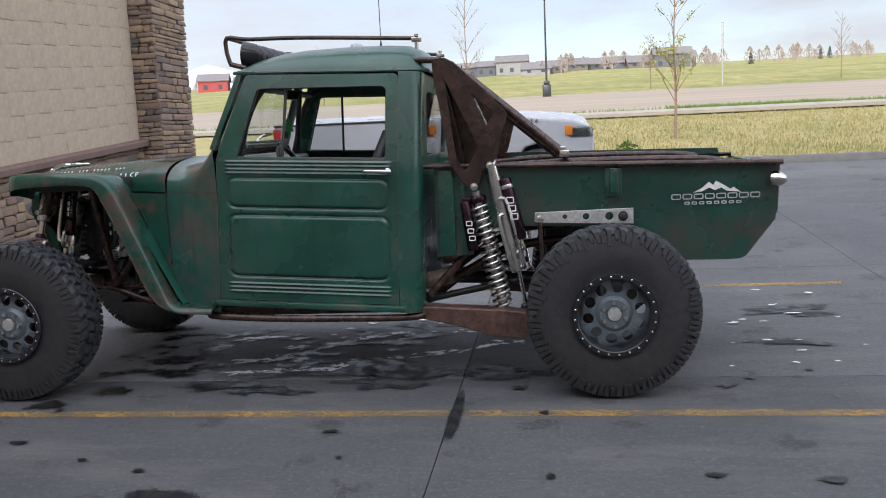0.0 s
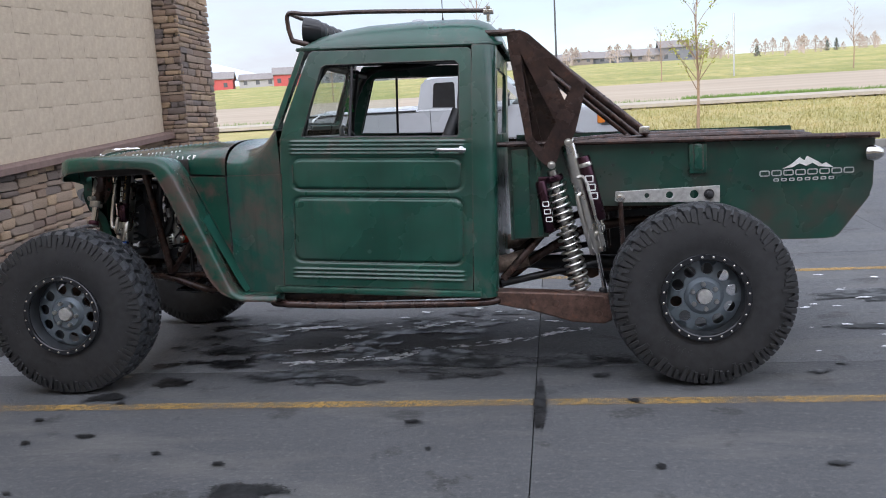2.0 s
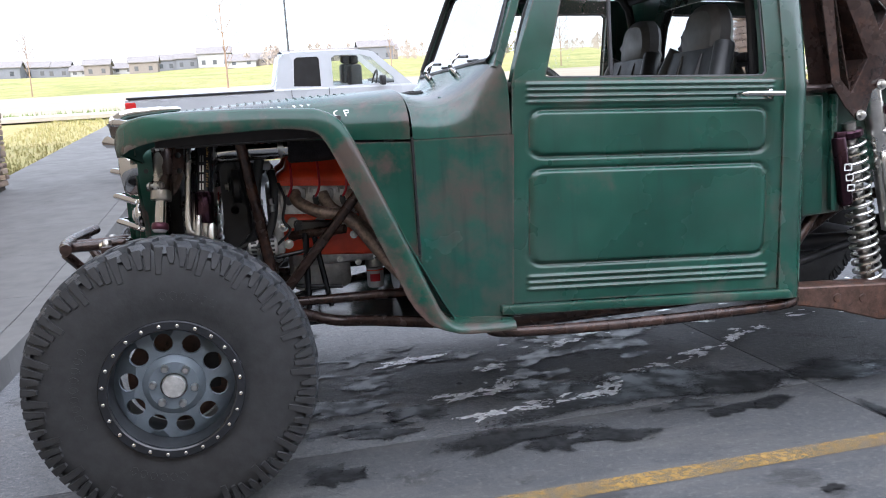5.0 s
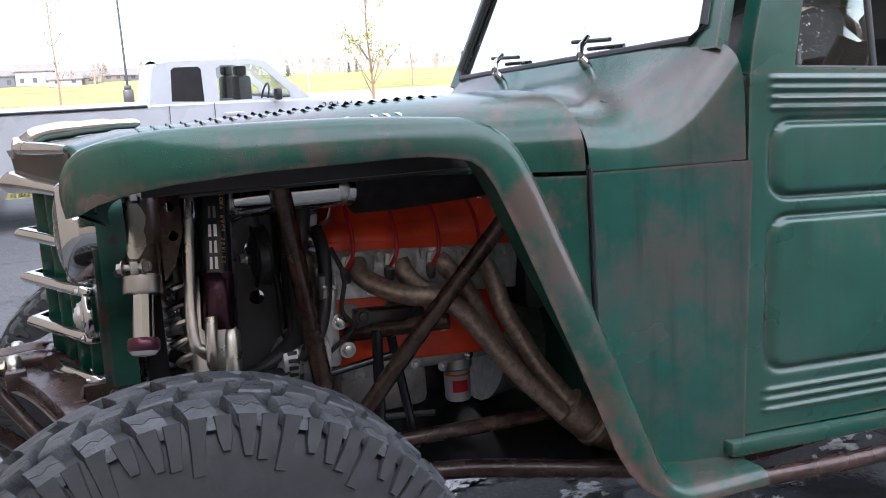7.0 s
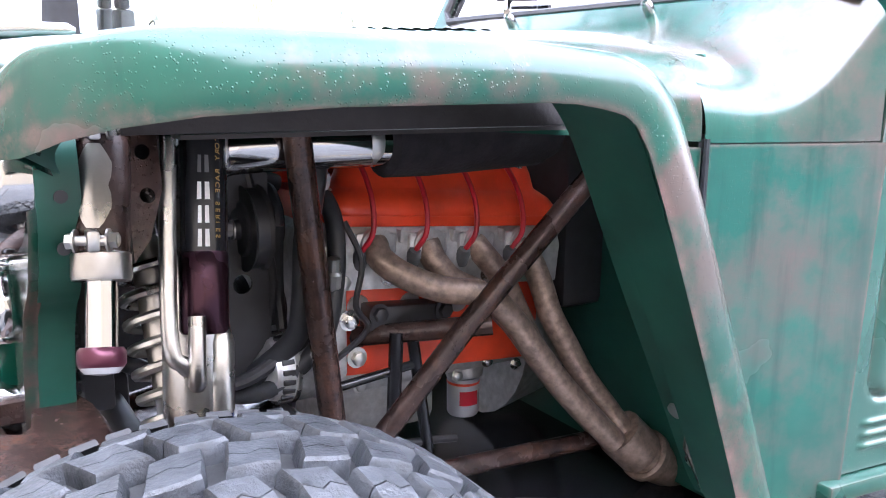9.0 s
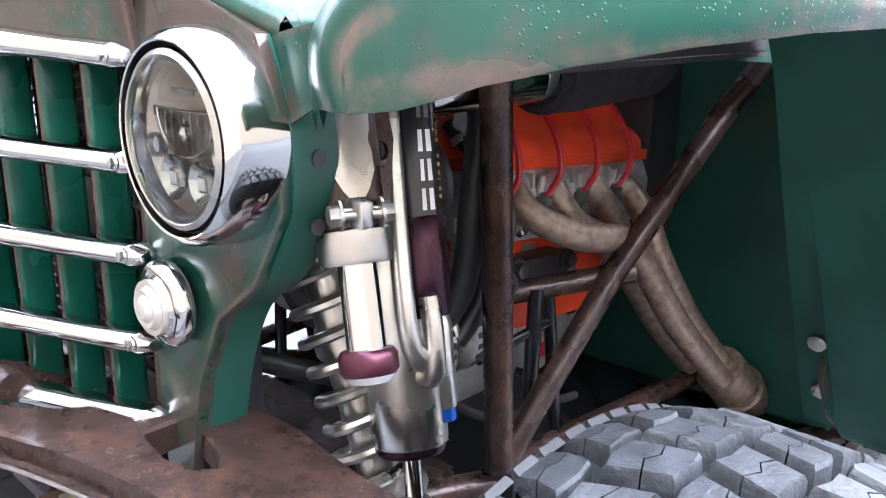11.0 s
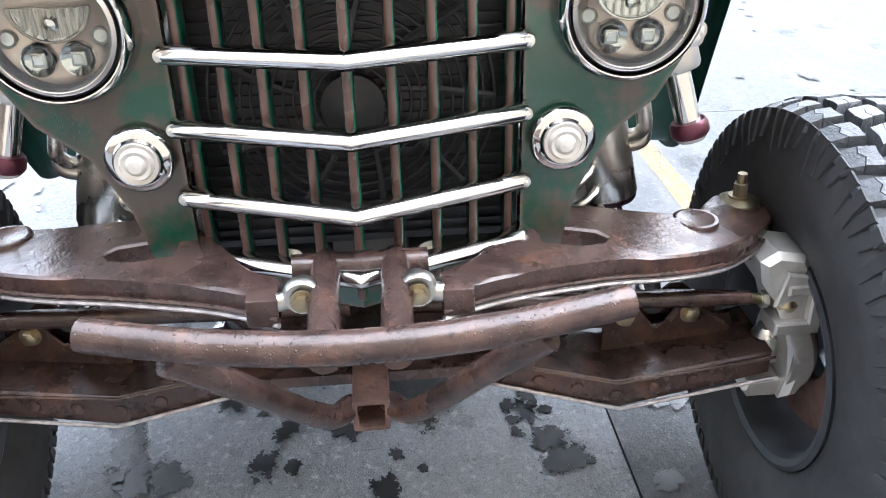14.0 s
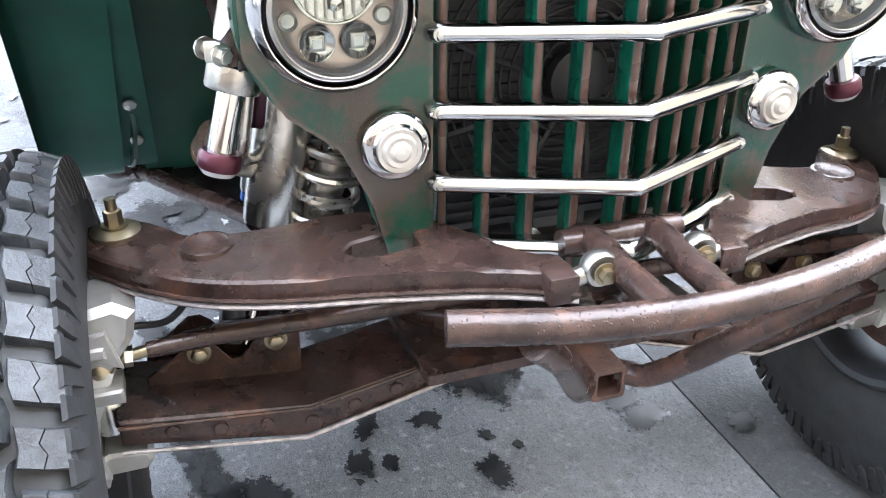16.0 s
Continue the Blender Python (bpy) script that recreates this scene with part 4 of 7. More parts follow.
# ---- wheels ----
def wheel_parts():
    """Meshes of one wheel, its axle along y, the outer face towards -y."""
    R = .495
    prof = [(.225, .108), (.232, .118), (.25, .128), (.28, .148), (.33, .156), (.40, .156), (.445, .145), (.466, .12), (.470, .07), (.471, 0), (.470, -.07), (.466, -.12), (.445, -.145), (.40, -.156), (.33, -.160), (.27, -.159), (.262, -.156), (.232, -.155), (.225, -.145)]
    tyre = lathe([(r, h * (.95 if h < 0 else .9)) for r, h in prof], (0, 0, 0), (0, 1, 0), 72, False)
    V, F, M = [], [], []

    def prism(rings, mat):
        o = len(V)
        k = len(rings[0])
        for r in rings:
            V.extend(r)
        for a in range(len(rings) - 1):
            for j in range(k):
                F.append((o + a * k + j, o + a * k + (j + 1) % k, o + (a + 1) * k + (j + 1) % k, o + (a + 1) * k + j))
                M.append(mat)
        F.append(tuple(o + (len(rings) - 1) * k + j for j in range(k)))
        M.append(mat)
    n = 40
    rw = random.Random(8)
    for i in range(n):
        for row, (h0, h1, sk, r0, rr) in enumerate(((-.150, -.082, .018, .458, .491), (-.072, -.006, -.022, .468, .496), (.006, .072, .022, .468, .496), (.082, .150, -.018, .458, .491))):
            a0 = 2 * math.pi * (i + .5 * (row % 2) + .12 * row) / n
            da = 2 * math.pi / n * (.37 if row in (1, 2) else .35)
            z1 = .009 * (1 if i % 2 else -1)
            hm, gap = (h0 + h1) / 2, .0009
            k = rw.uniform(.86, 1.0)
            # two halves of a block with a zigzag sipe between them
            A = [(-da, h0 + z1 * .3), (-da * .25, h0 - z1 * .3), (da * k, h0), (da * k, hm - z1 * .4 - gap), (da * .2, hm + z1 * .5 - gap), (-da * .3, hm - z1 * .4 - gap), (-da, hm + z1 * .3 - gap)]
            B = [(-da, hm + z1 * .3 + gap), (-da * .3, hm - z1 * .4 + gap), (da * .2, hm + z1 * .5 + gap), (da * k, hm - z1 * .4 + gap), (da, h1 - z1 * .4), (da * .2, h1 + z1 * .3), (-da * .9, h1)]
            for pts in (A, B):
                cy = sum(p[1] for p in pts) / 7
                rings = []
                for r, sc in ((r0, 1.07), (rr - .004, .98), (rr, .90)):
                    ring = []
                    for a, h in pts:
                        hh = hm + (h - hm) * (sc if abs(h - hm) > .018 else 1.0)
                        drop = .020 * max(0, (abs(hh) - .10) / .05) if r != r0 else 0
                        ang = a0 + a * sc + sk * (hh - hm) / .07 * 2
                        ring.append(Vector(((r - drop) * math.cos(ang), hh, (r - drop) * math.sin(ang))))
                    rings.append(ring)
                prism(rings, 0)
        for sd in (-1, 1):
          for half in (0, .5):
            a0 = 2 * math.pi * (i + half + (.0 if sd < 0 else .36) + .05) / n
            w = 2 * math.pi / n * (.19 if half else .21)
            lean = w * (.55 if i % 2 else -.35)
            w2 = w * (.75 if i % 2 else .5)
            hgt = (.405 if i % 2 else .422) if half else (.388 if i % 2 else .412)
            rings = []
            for out, sc in ((0, 1.0), (.006, .96), (.009, .86)):
                rings.append([Vector(((r + out * .5) * math.cos(a0 + a * sc), sd * (h + out - .002), (r + out * .5) * math.sin(a0 + a * sc))) for a, r, h in ((-w, .474, .142), (w, .474, .142), (w * .8 + lean * .5, .44, .152), (w2 + lean, hgt, .157), (-w2 + lean, hgt, .157), (-w * .9 + lean * .5, .44, .152))])
            prism(rings, 1)
    for v in V:
        v.y *= .93 if v.y < 0 else .86
    tread = mk(V, F)
    for f, mi in zip(tread.faces, M):
        f.material_index = mi
    marks = []
    for a0, cnt in ((-110, 6), (70, 6), (160, 9)):
        for i in range(cnt):
            a = radians(a0 + i * 6.0)
            marks.append(plate(ring_pts(0, 0, .013, .017, 10), [ring_pts(0, 0, .007, .011, 8)], .003, lambda u, v, w: ((.315 + v) * math.cos(a) - u * math.sin(a), -.1510 - w, (.315 + v) * math.sin(a) + u * math.cos(a))))
    tyre = join(tyre, *marks)
    barrel = lathe([(.236, .108), (.238, .116), (.228, .120), (.214, .115), (.205, .10), (.20, .0), (.20, -.10), (.212, -.145), (.226, -.165), (.228, -.15), (.215, .0), (.222, .10)], (0, 0, 0), (0, 1, 0), 48, False)
    wins = [ring_pts(.148 * math.cos(a), .148 * math.sin(a), .031, .031, 14) for a in [2 * math.pi * i / 10 for i in range(10)]]

    def face(u, v, w):
        r = math.hypot(u, v)
        dish = -.088 - .018 * sstep(.10, .06, r) + .03 * sstep(.16, .205, r)
        return (u, dish - w, v)
    disc = plate(ring_pts(0, 0, .206, n=48), wins + [ring_pts(0, 0, .104, n=30)], .016, face, .002)
    hub = lathe([(.104, -.098), (.104, -.104), (.09, -.116), (.082, -.122), (.045, -.122)], (0, 0, 0), (0, 1, 0), 40, False)
    rim = join(disc, hub)
    ring = lathe([(.205, -.160), (.205, -.174), (.21, -.178), (.234, -.178), (.238, -.172), (.238, -.160)], (0, 0, 0), (0, 1, 0), 60, False)
    return (mesh_of("tyre", tyre, RUBBER, 40), mesh_of("tread", tread, [RUBBER_W, RUBBER], 25), mesh_of("wheel_face", rim, GUN, 30), mesh_of("beadlock_ring", ring, BLACKG, 30),
            mesh_of("ring_bolt", lathe([(.0065, 0), (.0065, .005), (.003, .007)], (0, -.177, 0), (0, -1, 0), 8), STEEL), mesh_of("hub_cap", lathe([(.04, -.11), (.04, -.132), (.036, -.140), (.0, -.142)], (0, 0, 0), (0, 1, 0), 28, False), ALU),
            mesh_of("wheel_nut", lathe([(.013, 0), (.013, .022), (.009, .03)], (0, -.113, 0), (0, -1, 0), 12), STEEL), mesh_of("rim_barrel", barrel, plain("dark_rim_barrel", (.05, .054, .06), .4, .5, .2, 16), 30))


WM = wheel_parts()


def wheel(x, s, spin):
    m = pose(x, s * .906, .495, 0, 0, 0 if s < 0 else 180) @ pose(0, 0, 0, 0, spin, 0)
    w = new("wheel", WM[2])
    w.parent = TRUCK
    w.matrix_basis = m
    tagged(w, "gunmetal alloy wheel with a bolted beadlock ring and mud-terrain tyre")
    for k in (0, 1, 3, 5, 7):
        o = new(WM[k].name, WM[k])
        o.parent = w
    for i in range(24):
        a = 2 * math.pi * i / 24
        o = new("ring_bolt", WM[4])
        o.parent = w
        o.location = (.222 * math.cos(a), 0, .222 * math.sin(a))
    for i in range(6):
        a = 2 * math.pi * i / 6
        o = new("wheel_nut", WM[6])
        o.parent = w
        o.location = (.068 * math.cos(a), 0, .068 * math.sin(a))


for x_, s_, sp in ((.040, -1, 10), (.040, 1, 40), (3.718, -1, 25), (3.718, 1, 5)):
    wheel(x_, s_, sp)

# ---- front end ----
def front():
    # grille shell
    half = [(0.0, 1.392), (.27, 1.385), (.40, 1.352), (.485, 1.318), (.515, 1.25), (.515, 1.15), (.465, 1.065), (.395, 1.01), (.35, .92), (.318, .79), (.262, .785)]
    inner = [(.258, .82), (.258, 1.32)]
    for s in (-1, 1):
        outline = [(s * y, z) for y, z in half[1:]] + [(s * y, z) for y, z in inner] + [(s * .258, 1.386)]
        pl = plate(outline, [], .02, lambda u, v, w: (-.075 + w + .04 * max(0, abs(u) - .3), u, v))
        g = part("grille_shell", pl, PAINT_C, TRUCK, "green grille shell with brown camouflage-like wear")
        fl = [(y, z) for y, z in half[3:10]]
        P = smooth_path([(0, y, z) for y, z in fl], 4)
        part("shell_flange", thicken(grid(len(P) - 1, 3, lambda a, b: Vector((-.055 + .055 * b, s * P[round(a * (len(P) - 1))].y, P[round(a * (len(P) - 1))].z))), .005), PAINT_IN, g)
        for z, y in ((1.20, .517), (1.13, .512), (1.30, .50)):
            part("flange_hole", lathe([(.009, 0), (.009, .004)], (-.025, s * (y + .001), z), (0, s, 0), 12), BLACK, g)
    vx = lambda y, d=0.0: -.205 + .125 * min(1, abs(y) / .265) + d
    panel = grid(24, 5, lambda a, b: Vector((vx(.275 * (2 * a - 1), .012 - .012 * b), .275 * (2 * a - 1), 1.285 + .092 * b)))
    part("grille_header", thicken(panel, .012), PAINT_C, TRUCK, "brown and green panel over the grille bars")
    panel = grid(24, 3, lambda a, b: Vector((vx(.262 * (2 * a - 1), .03), .262 * (2 * a - 1), .785 + .05 * b)))
    part("grille_foot", thicken(panel, .012), PAINT_C, TRUCK)
    for i in range(9):
        y = -.24 + .06 * i
        x = vx(y, .022)
        sl = bx(x, x + .045, y - .0080, y + .0080, .80, 1.315, .007, 3)
        for f in sl.faces:
            f.material_index = 1 if f.normal.x < -.6 and f.normal.y > -.3 else 0
        part("grille_slat", sl, [PAINT_S, PRIMER_S], TRUCK, "green grille slat with a brown worn front edge")
    # chrome bars, bent to a shallow V
    for k, (z0, zc, r) in enumerate(((1.290, 1.314, .0185), (1.172, 1.186, .0178), (1.063, 1.076, .0178), (.953, .964, .0178), (.852, .862, .0178))):
        pts = [(vx(.27, -.002), .272, z0 - .004), (vx(.26, -.012), .262, z0)] + [(vx(y, -.014), y, z0 + (zc - z0) * (1 - abs(y) / .26)) for y in (.2, .13, .06, .015, 0, -.015, -.06, -.13, -.2)] + [(vx(.26, -.012), -.262, z0), (vx(.27, -.002), -.272, z0 - .004)]
        rs = [r * .6] + [r] * 11 + [r * .6]
        if k == 0:
            rs[6] = .036
            rs[5] = rs[7] = .033
            rs[4] = rs[8] = .026
            rs[3] = rs[9] = .0205
        sec = [(.9, .72), (-.2, .72), (-.62, .5), (-.98, .05), (-.9, -.35), (-.45, -.75), (.2, -.85), (.9, -.7)]
        vs = [Vector(p) + Vector((a * q, 0, c * q)) for p, q in zip(pts, rs) for a, c in sec]
        n_ = len(sec)
        bm = mk(vs, [(i * n_ + a, i * n_ + (a + 1) % n_, (i + 1) * n_ + (a + 1) % n_, (i + 1) * n_ + a) for i in range(len(pts) - 1) for a in range(n_)] + [tuple(range(n_)), tuple(range(len(vs) - n_, len(vs)))])
        bmesh.ops.recalc_face_normals(bm, faces=list(bm.faces))
        bmesh.ops.bevel(bm, geom=list(bm.edges), offset=.0015, segments=2, affect="EDGES", profile=.5, clamp_overlap=True)
        part("grille_bar", bm, CHROME, TRUCK, "polished chrome grille bar")
        for s in (-1, 1):
            part("bar_bolt", bolt((vx(.262, -.024), s * .258, z0), (-1, 0, 0), .007), STEEL, TRUCK)
    # hood trim
    trim = [(-.082, .268), (-.098, .235), (-.13, .15), (-.165, .07), (-.19, 0)]
    trim = trim + [(x, -y) for x, y in reversed(trim[:-1])]
    P = smooth_path([(x - .006, y, 1.383 + .009 * (1 - abs(y) / .27)) for x, y in trim], 5)
    t = part("hood_trim", tube(P, [.0185 * (1 - .45 * (abs(p.y) / .27) ** 2.2) for p in P], 16), CHROME, TRUCK, "tapered chrome trim bar along the hood lip")
    for y in (-.062, -.054, -.046, .046, .054, .062):
        x = float(np.interp(abs(y), [0, .07, .15], [-.196, -.171, -.136]))
        part("trim_groove", lathe([(.0196, -.0018), (.0204, 0), (.0196, .0018)], (x, y, 1.3895), (math.copysign(.38, y), 1, 0), 20), CHROME, t)
    part("trim_boss", lathe([(.02, -.03), (.028, -.01), (.030, .002), (.028, .012), (.020, .017), (.0185, .014), (.0, .014)], (-.196, 0, 1.392), (-1, 0, .1), 32), CHROME, t, "round chrome hood lock boss")
    part("trim_chin", lathe([(.030, -.012), (.024, .004), (.012, .016), (.0, .022)], (-.196, 0, 1.378), (0, 0, -1), 24), CHROME, t)
    part("lock_slot", bx(-.2125, -.2105, -.002, .002, 1.386, 1.400), BLACK, t)
    part("trim_spine", tube(smooth_path([(-.185, 0, 1.40), (-.14, 0, 1.424), (-.06, 0, 1.432), (.02, 0, 1.436), (.09, 0, 1.436)], 5), [.024] * 5 + [.022] * 5 + [.018] * 5 + [.013] * 5 + [.005], 16), CHROME, t)
    # radiator and fan behind the bars
    rad = part("radiator", bx(.02, .07, -.27, .27, .80, 1.33, .006), BLACK, TRUCK, "black radiator core")
    for i in range(26):
        part("radiator_fin", bx(.012, .019, -.26, .26, .815 + i * .0195, .819 + i * .0195), BLACK, rad)
    fan = part("fan_shroud", lathe([(.05, 0), (.05, .02), (.03, .03)], (-.005, 0, 1.06), (-1, 0, 0), 20), BLACK, TRUCK, "black round fan grille")
    for r in [.06 + .0165 * i for i in range(11)]:
        part("fan_ring", tube([(0, r * math.cos(a), 1.06 + r * math.sin(a)) for a in [2 * math.pi * i / 40 for i in range(40)]], .0026, 6, True), BLACK, fan)
    for i in range(9):
        a = 2 * math.pi * i / 9
        part("fan_blade", tube([(.005, .05 * math.cos(a), 1.06 + .05 * math.sin(a)), (.002, .14 * math.cos(a + .25), 1.06 + .14 * math.sin(a + .25)), (.0, .225 * math.cos(a + .35), 1.06 + .225 * math.sin(a + .35))], [.005, .007, .006], 6), BLACK, fan)
    # lamps
    refl = plain("lamp_reflector", (.52, .43, .385), .26, .8, .12, 9)
    for s in (-1, 1):
        c = Vector((-.052, s * (.407 if s < 0 else .396), 1.214))
        h = part("headlight", lathe([(.104, -.03), (.110, -.006), (.1125, .012), (.1125, .03), (.1105, .046), (.107, .058), (.102, .066), (.0985, .069), (.0965, .068), (.0955, .06), (.0955, .05)], c, (-1, 0, 0), 48, False), CHROME, TRUCK, "round chrome-ringed headlight")
        part("lamp_gap", lathe([(.096, .05), (.092, .064), (.089, .05)], c, (-1, 0, 0), 48, False), BLACK, h)
        part("lamp_bezel", lathe([(.089, .045), (.0895, .066), (.084, .070), (.078, .066), (.076, .045)], c, (-1, 0, 0), 48, False), ALU_B, h)
        part("lamp_bowl", lathe([(.0, .040), (.06, .041), (.077, .05)], c, (-1, 0, 0), 48, False), refl, h)
        fn = lambda x0: (lambda u, v, w: (c.x - x0 - w, c.y + u, c.z + v))
        moon = [(.056 * math.cos(a), .030 + .050 * math.sin(a)) for a in [math.pi * (1 + i / 18) for i in range(19)]]
        hole = [(u * .86, .027 + (v - .03) * .86) for u, v in moon]
        pj = part("low_beam_projector", plate(moon, [hole], .010, fn(.042), .001), CHROME, h)
        part("projector_bowl", grid(10, 6, lambda a, b: Vector((c.x - .043 + .0, c.y, c.z)) + Vector((0, (.1 * a - .05), .027 - .044 * b * math.sqrt(max(0, 1 - (2 * a - 1) ** 2))))), CHROME, pj)
        for k in range(7):
            y = -.036 + .012 * k
            part("reflector_rib", bx(c.x - .050, c.x - .042, c.y + y - .0012, c.y + y + .0012, c.z + .026 - .040 * math.sqrt(1 - (y / .05) ** 2), c.z + .026), ALU_B, pj)
        part("projector_lens", lathe([(.0, .014), (.008, .011), (.011, .0)], c + Vector((-.043, 0, .006)), (-1, 0, 0), 20, False), CHROME, pj)
        part("lamp_brow", plate([(-.054, .034), (.054, .034), (.046, .052), (.028, .065), (0, .070), (-.028, .065), (-.046, .052)], [], .006, fn(.042), .001), refl, h)
        part("brow_bar", bx(c.x - .0495, c.x - .047, c.y - .02, c.y + .02, c.z + .044, c.z + .050), GREYP, h)
        for dy, dz, r in ((-.027, -.042, .0235), (.027, -.042, .0235), (-.062, -.012, .0125), (.062, -.012, .0125)):
            q = c + Vector((-.042, dy, dz))
            lp = part("lamp_projector", lathe([(.0, .001), (r * .6, .003), (r * .9, .009), (r, .010), (r * 1.06, .006), (r * 1.06, .0)], q, (-1, 0, 0), 28, False), CHROME if r > .02 else ALU_B, h)
            if r > .02:
                part("led_frame", bx(q.x - .008, q.x - .002, q.y - .0095, q.y + .0095, q.z - .0095, q.z + .0095, .001), ALU_B, lp)
                part("led_chip", bx(q.x - .010, q.x - .008, q.y - .006, q.y + .006, q.z - .006, q.z + .006), CREAM, lp)
            else:
                part("led_chip", lathe([(.0, .007), (r * .7, .005), (r * .8, .002)], q, (-1, 0, 0), 18, False), CREAM, lp)
        ln = part("lamp_glass", lathe([(.088, .066), (.075, .073), (.05, .079), (.02, .082), (.0, .082)], c, (-1, 0, 0), 40, False), PANE, h)
        ln.visible_shadow = False
        c = Vector((-.082, s * .318, 1.015))
        h = part("turn_signal", lathe([(.05, 0), (.052, .008), (.050, .014), (.045, .018), (.037, .020), (.034, .024), (.033, .016)], c, (-1, 0, 0), 56, False), CHROME, TRUCK, "small round chrome turn signal with a clear ribbed lens")
        part("signal_lens", lathe([(.034, .012), (.032, .03), (.026, .028), (.022, .036), (.016, .034), (.01, .04), (.0, .041)], c, (-1, 0, 0), 48, False), plain("frosted_lens", (.42, .40, .37), .2, .1, .05, 20), h)


front()


ALU_K = plain("machined_aluminium", (.42, .41, .385), .4, .7, .12, 30, .1)


def front_suspension(s):
    lab = lambda y, z: float(np.interp(abs(y), [.1, .39, .59, .78], [.884, .855, .816, .782] if s < 0 else [.888, .874, .856, .838]))
    arm = [(-.285, .115), (-.238, .20), (-.207, .28), (-.175, .38), (-.135, .5), (-.08, .61), (.0, .70), (.08, .765), (.14, .785), (.178, .76), (.172, .70), (.12, .655), (.06, .60), (.035, .5), (.03, .40), (.015, .32), (-.02, .27), (-.10, .22), (-.19, .16), (-.225, .115)]
    arm = [(p.x, p.y) for p in smooth_path([(x, y, 0) for x, y in arm] , 3)]
    slot = [(-.118, .29), (-.125, .35), (-.112, .39), (-.09, .402), (-.073, .385), (-.066, .34), (-.062, .29)]
    up = plate(arm, [slot], .042, lambda u, v, w: (u, s * v, lab(v, 0) - .012 - .042 + w), .004)
    u = part("upper_control_arm", up, BROWN, TRUCK, "brown plated upper control arm with wet drops")
    edge = [Vector((x, s * y, lab(y, 0) - .052)) for x, y in arm[:26]]
    part("weld_bead", tube([p + Vector((-.004, 0, 0)) for p in edge], .0042, 6), WELD, u)
    part("arm_boss", lathe([(.042, 0), (.04, .008), (.034, .0085), (.03, .006)], (.015, s * .59, lab(.59, 0) - .013), (0, 0, 1), 24), BROWN, u)
    bz = lab(.722, 0) - .79 - .008
    part("ball_joint_stud", join(lathe([(.04, -.02), (.04, 0), (.028, .006)], (.135, s * .722, .79 + bz), (0, 0, 1), 20), bolt((.135, s * .722, .797 + bz), (0, 0, 1), .0145, .024), rod((.135, s * .722, .815 + bz), (.135, s * .722, .845 + bz), .009)), YELL, u)
    part("arm_block", bx(-.288, -.242, min(s * .115, s * .16), max(s * .115, s * .16), .832, .876, .004), BROWN, u)
    part("rod_end", join(lathe([(.024, -.013), (.0275, -.006), (.0275, .006), (.024, .013), (.016, .018)], (-.272, s * .08, .874), (1, 0, 0), 24), rod((-.27, s * .085, .87), (-.27, s * .125, .86), .014)), ALU_B, u)
    part("pivot_bolt", bolt((-.290, s * .08, .874), (-1, 0, 0), .0118), YELL, u)
    part("rolled_flange", tube([p + Vector((-.007, 0, .012)) for p in edge], .0035, 6), BROWN, u)
    # lower arm: a tapered box with welded edges
    dz = -.010 if s < 0 else .032
    bot = [(.05, .575), (.20, .525 + dz * .4), (.47, .442 + dz), (.765, .492 + dz)]
    top = [(.765, .542 + dz), (.46, .505 + dz), (.20, .572 + dz * .4), (.05, .622)]
    lo = plate([(s * y, z) for y, z in bot + top], [], .17, lambda u_, v, w: (-.03 + w + .04 * max(0, abs(u_) - .5), u_, v), .004)
    l = part("lower_control_arm", lo, BROWN, TRUCK, "brown boxed lower control arm with plug welds")
    part("weld_bead", tube([(-.034, s * y, z) for y, z in bot], .004, 6), WELD, l)
    part("weld_bead", tube([(-.032, s * y, z - .003) for y, z in reversed(top)], .0035, 6), BROWN, l)
    for i in range(8):
        y = .16 + .075 * i
        z = float(np.interp(y, [.05, .2, .46, .765], [.60, .549 + dz * .4, .474 + dz, .517 + dz]))
        part("plug_weld", lathe([(.0125, 0), (.011, .003), (.004, .004)], (-.0305 + .04 * max(0, y - .5), s * y, z), (-1, 0, 0), 16), BROWN, l)
    lobe = [(.455, .515), (.455, .598), (.472, .616), (.50, .621), (.522, .611), (.556, .566), (.574, .566), (.598, .600), (.615, .614), (.637, .614), (.656, .598), (.715, .556), (.715, .535), (.56, .512)]
    for x in (.072, .150):
        part("shock_bracket", plate([(s * y, z + dz - .008) for y, z in lobe], [], .008, lambda u_, v, w: (x + w, u_, v), .0015), BROWN, l)
    for y in (.497, .626):
        part("bracket_bolt", bolt((.070, s * y, .585 + dz), (-1, 0, 0), .014), YELL, l)
    part("shock_eye", join(lathe([(.024, -.028), (.026, 0), (.024, .028)], (.115, s * .56, .60 + dz), (1, 0, 0), 20), tube([(.115, s * .56, .60 + dz), (.112, s * .555, .66 + dz)], [.024, .016], 12)), BLACK, l)
    t = part("tie_rod", tube([(-.03, s * .03, .70), (-.015, s * .60, .672 + dz), (-.014, s * .70, .665 + dz)], [.017, .017, .013], 12), BROWN, TRUCK, "brown steering tie rod")
    part("tie_rod_end", join(lathe([(.022, -.012), (.026, 0), (.022, .012)], (-.014, s * .772, .652 + dz), (0, 0, 1), 18), rod((-.014, s * .70, .665 + dz), (-.014, s * .76, .655 + dz), .01), bolt((-.014, s * .772, .665 + dz), (0, 0, 1), .013, .03), bolt((-.014, s * .772, .64 + dz), (0, 0, -1), .013, .04)), YELL, t)
    # cast knuckle
    up_ = lambda u_, v, w: (-.035 + w, s * u_, v + dz)
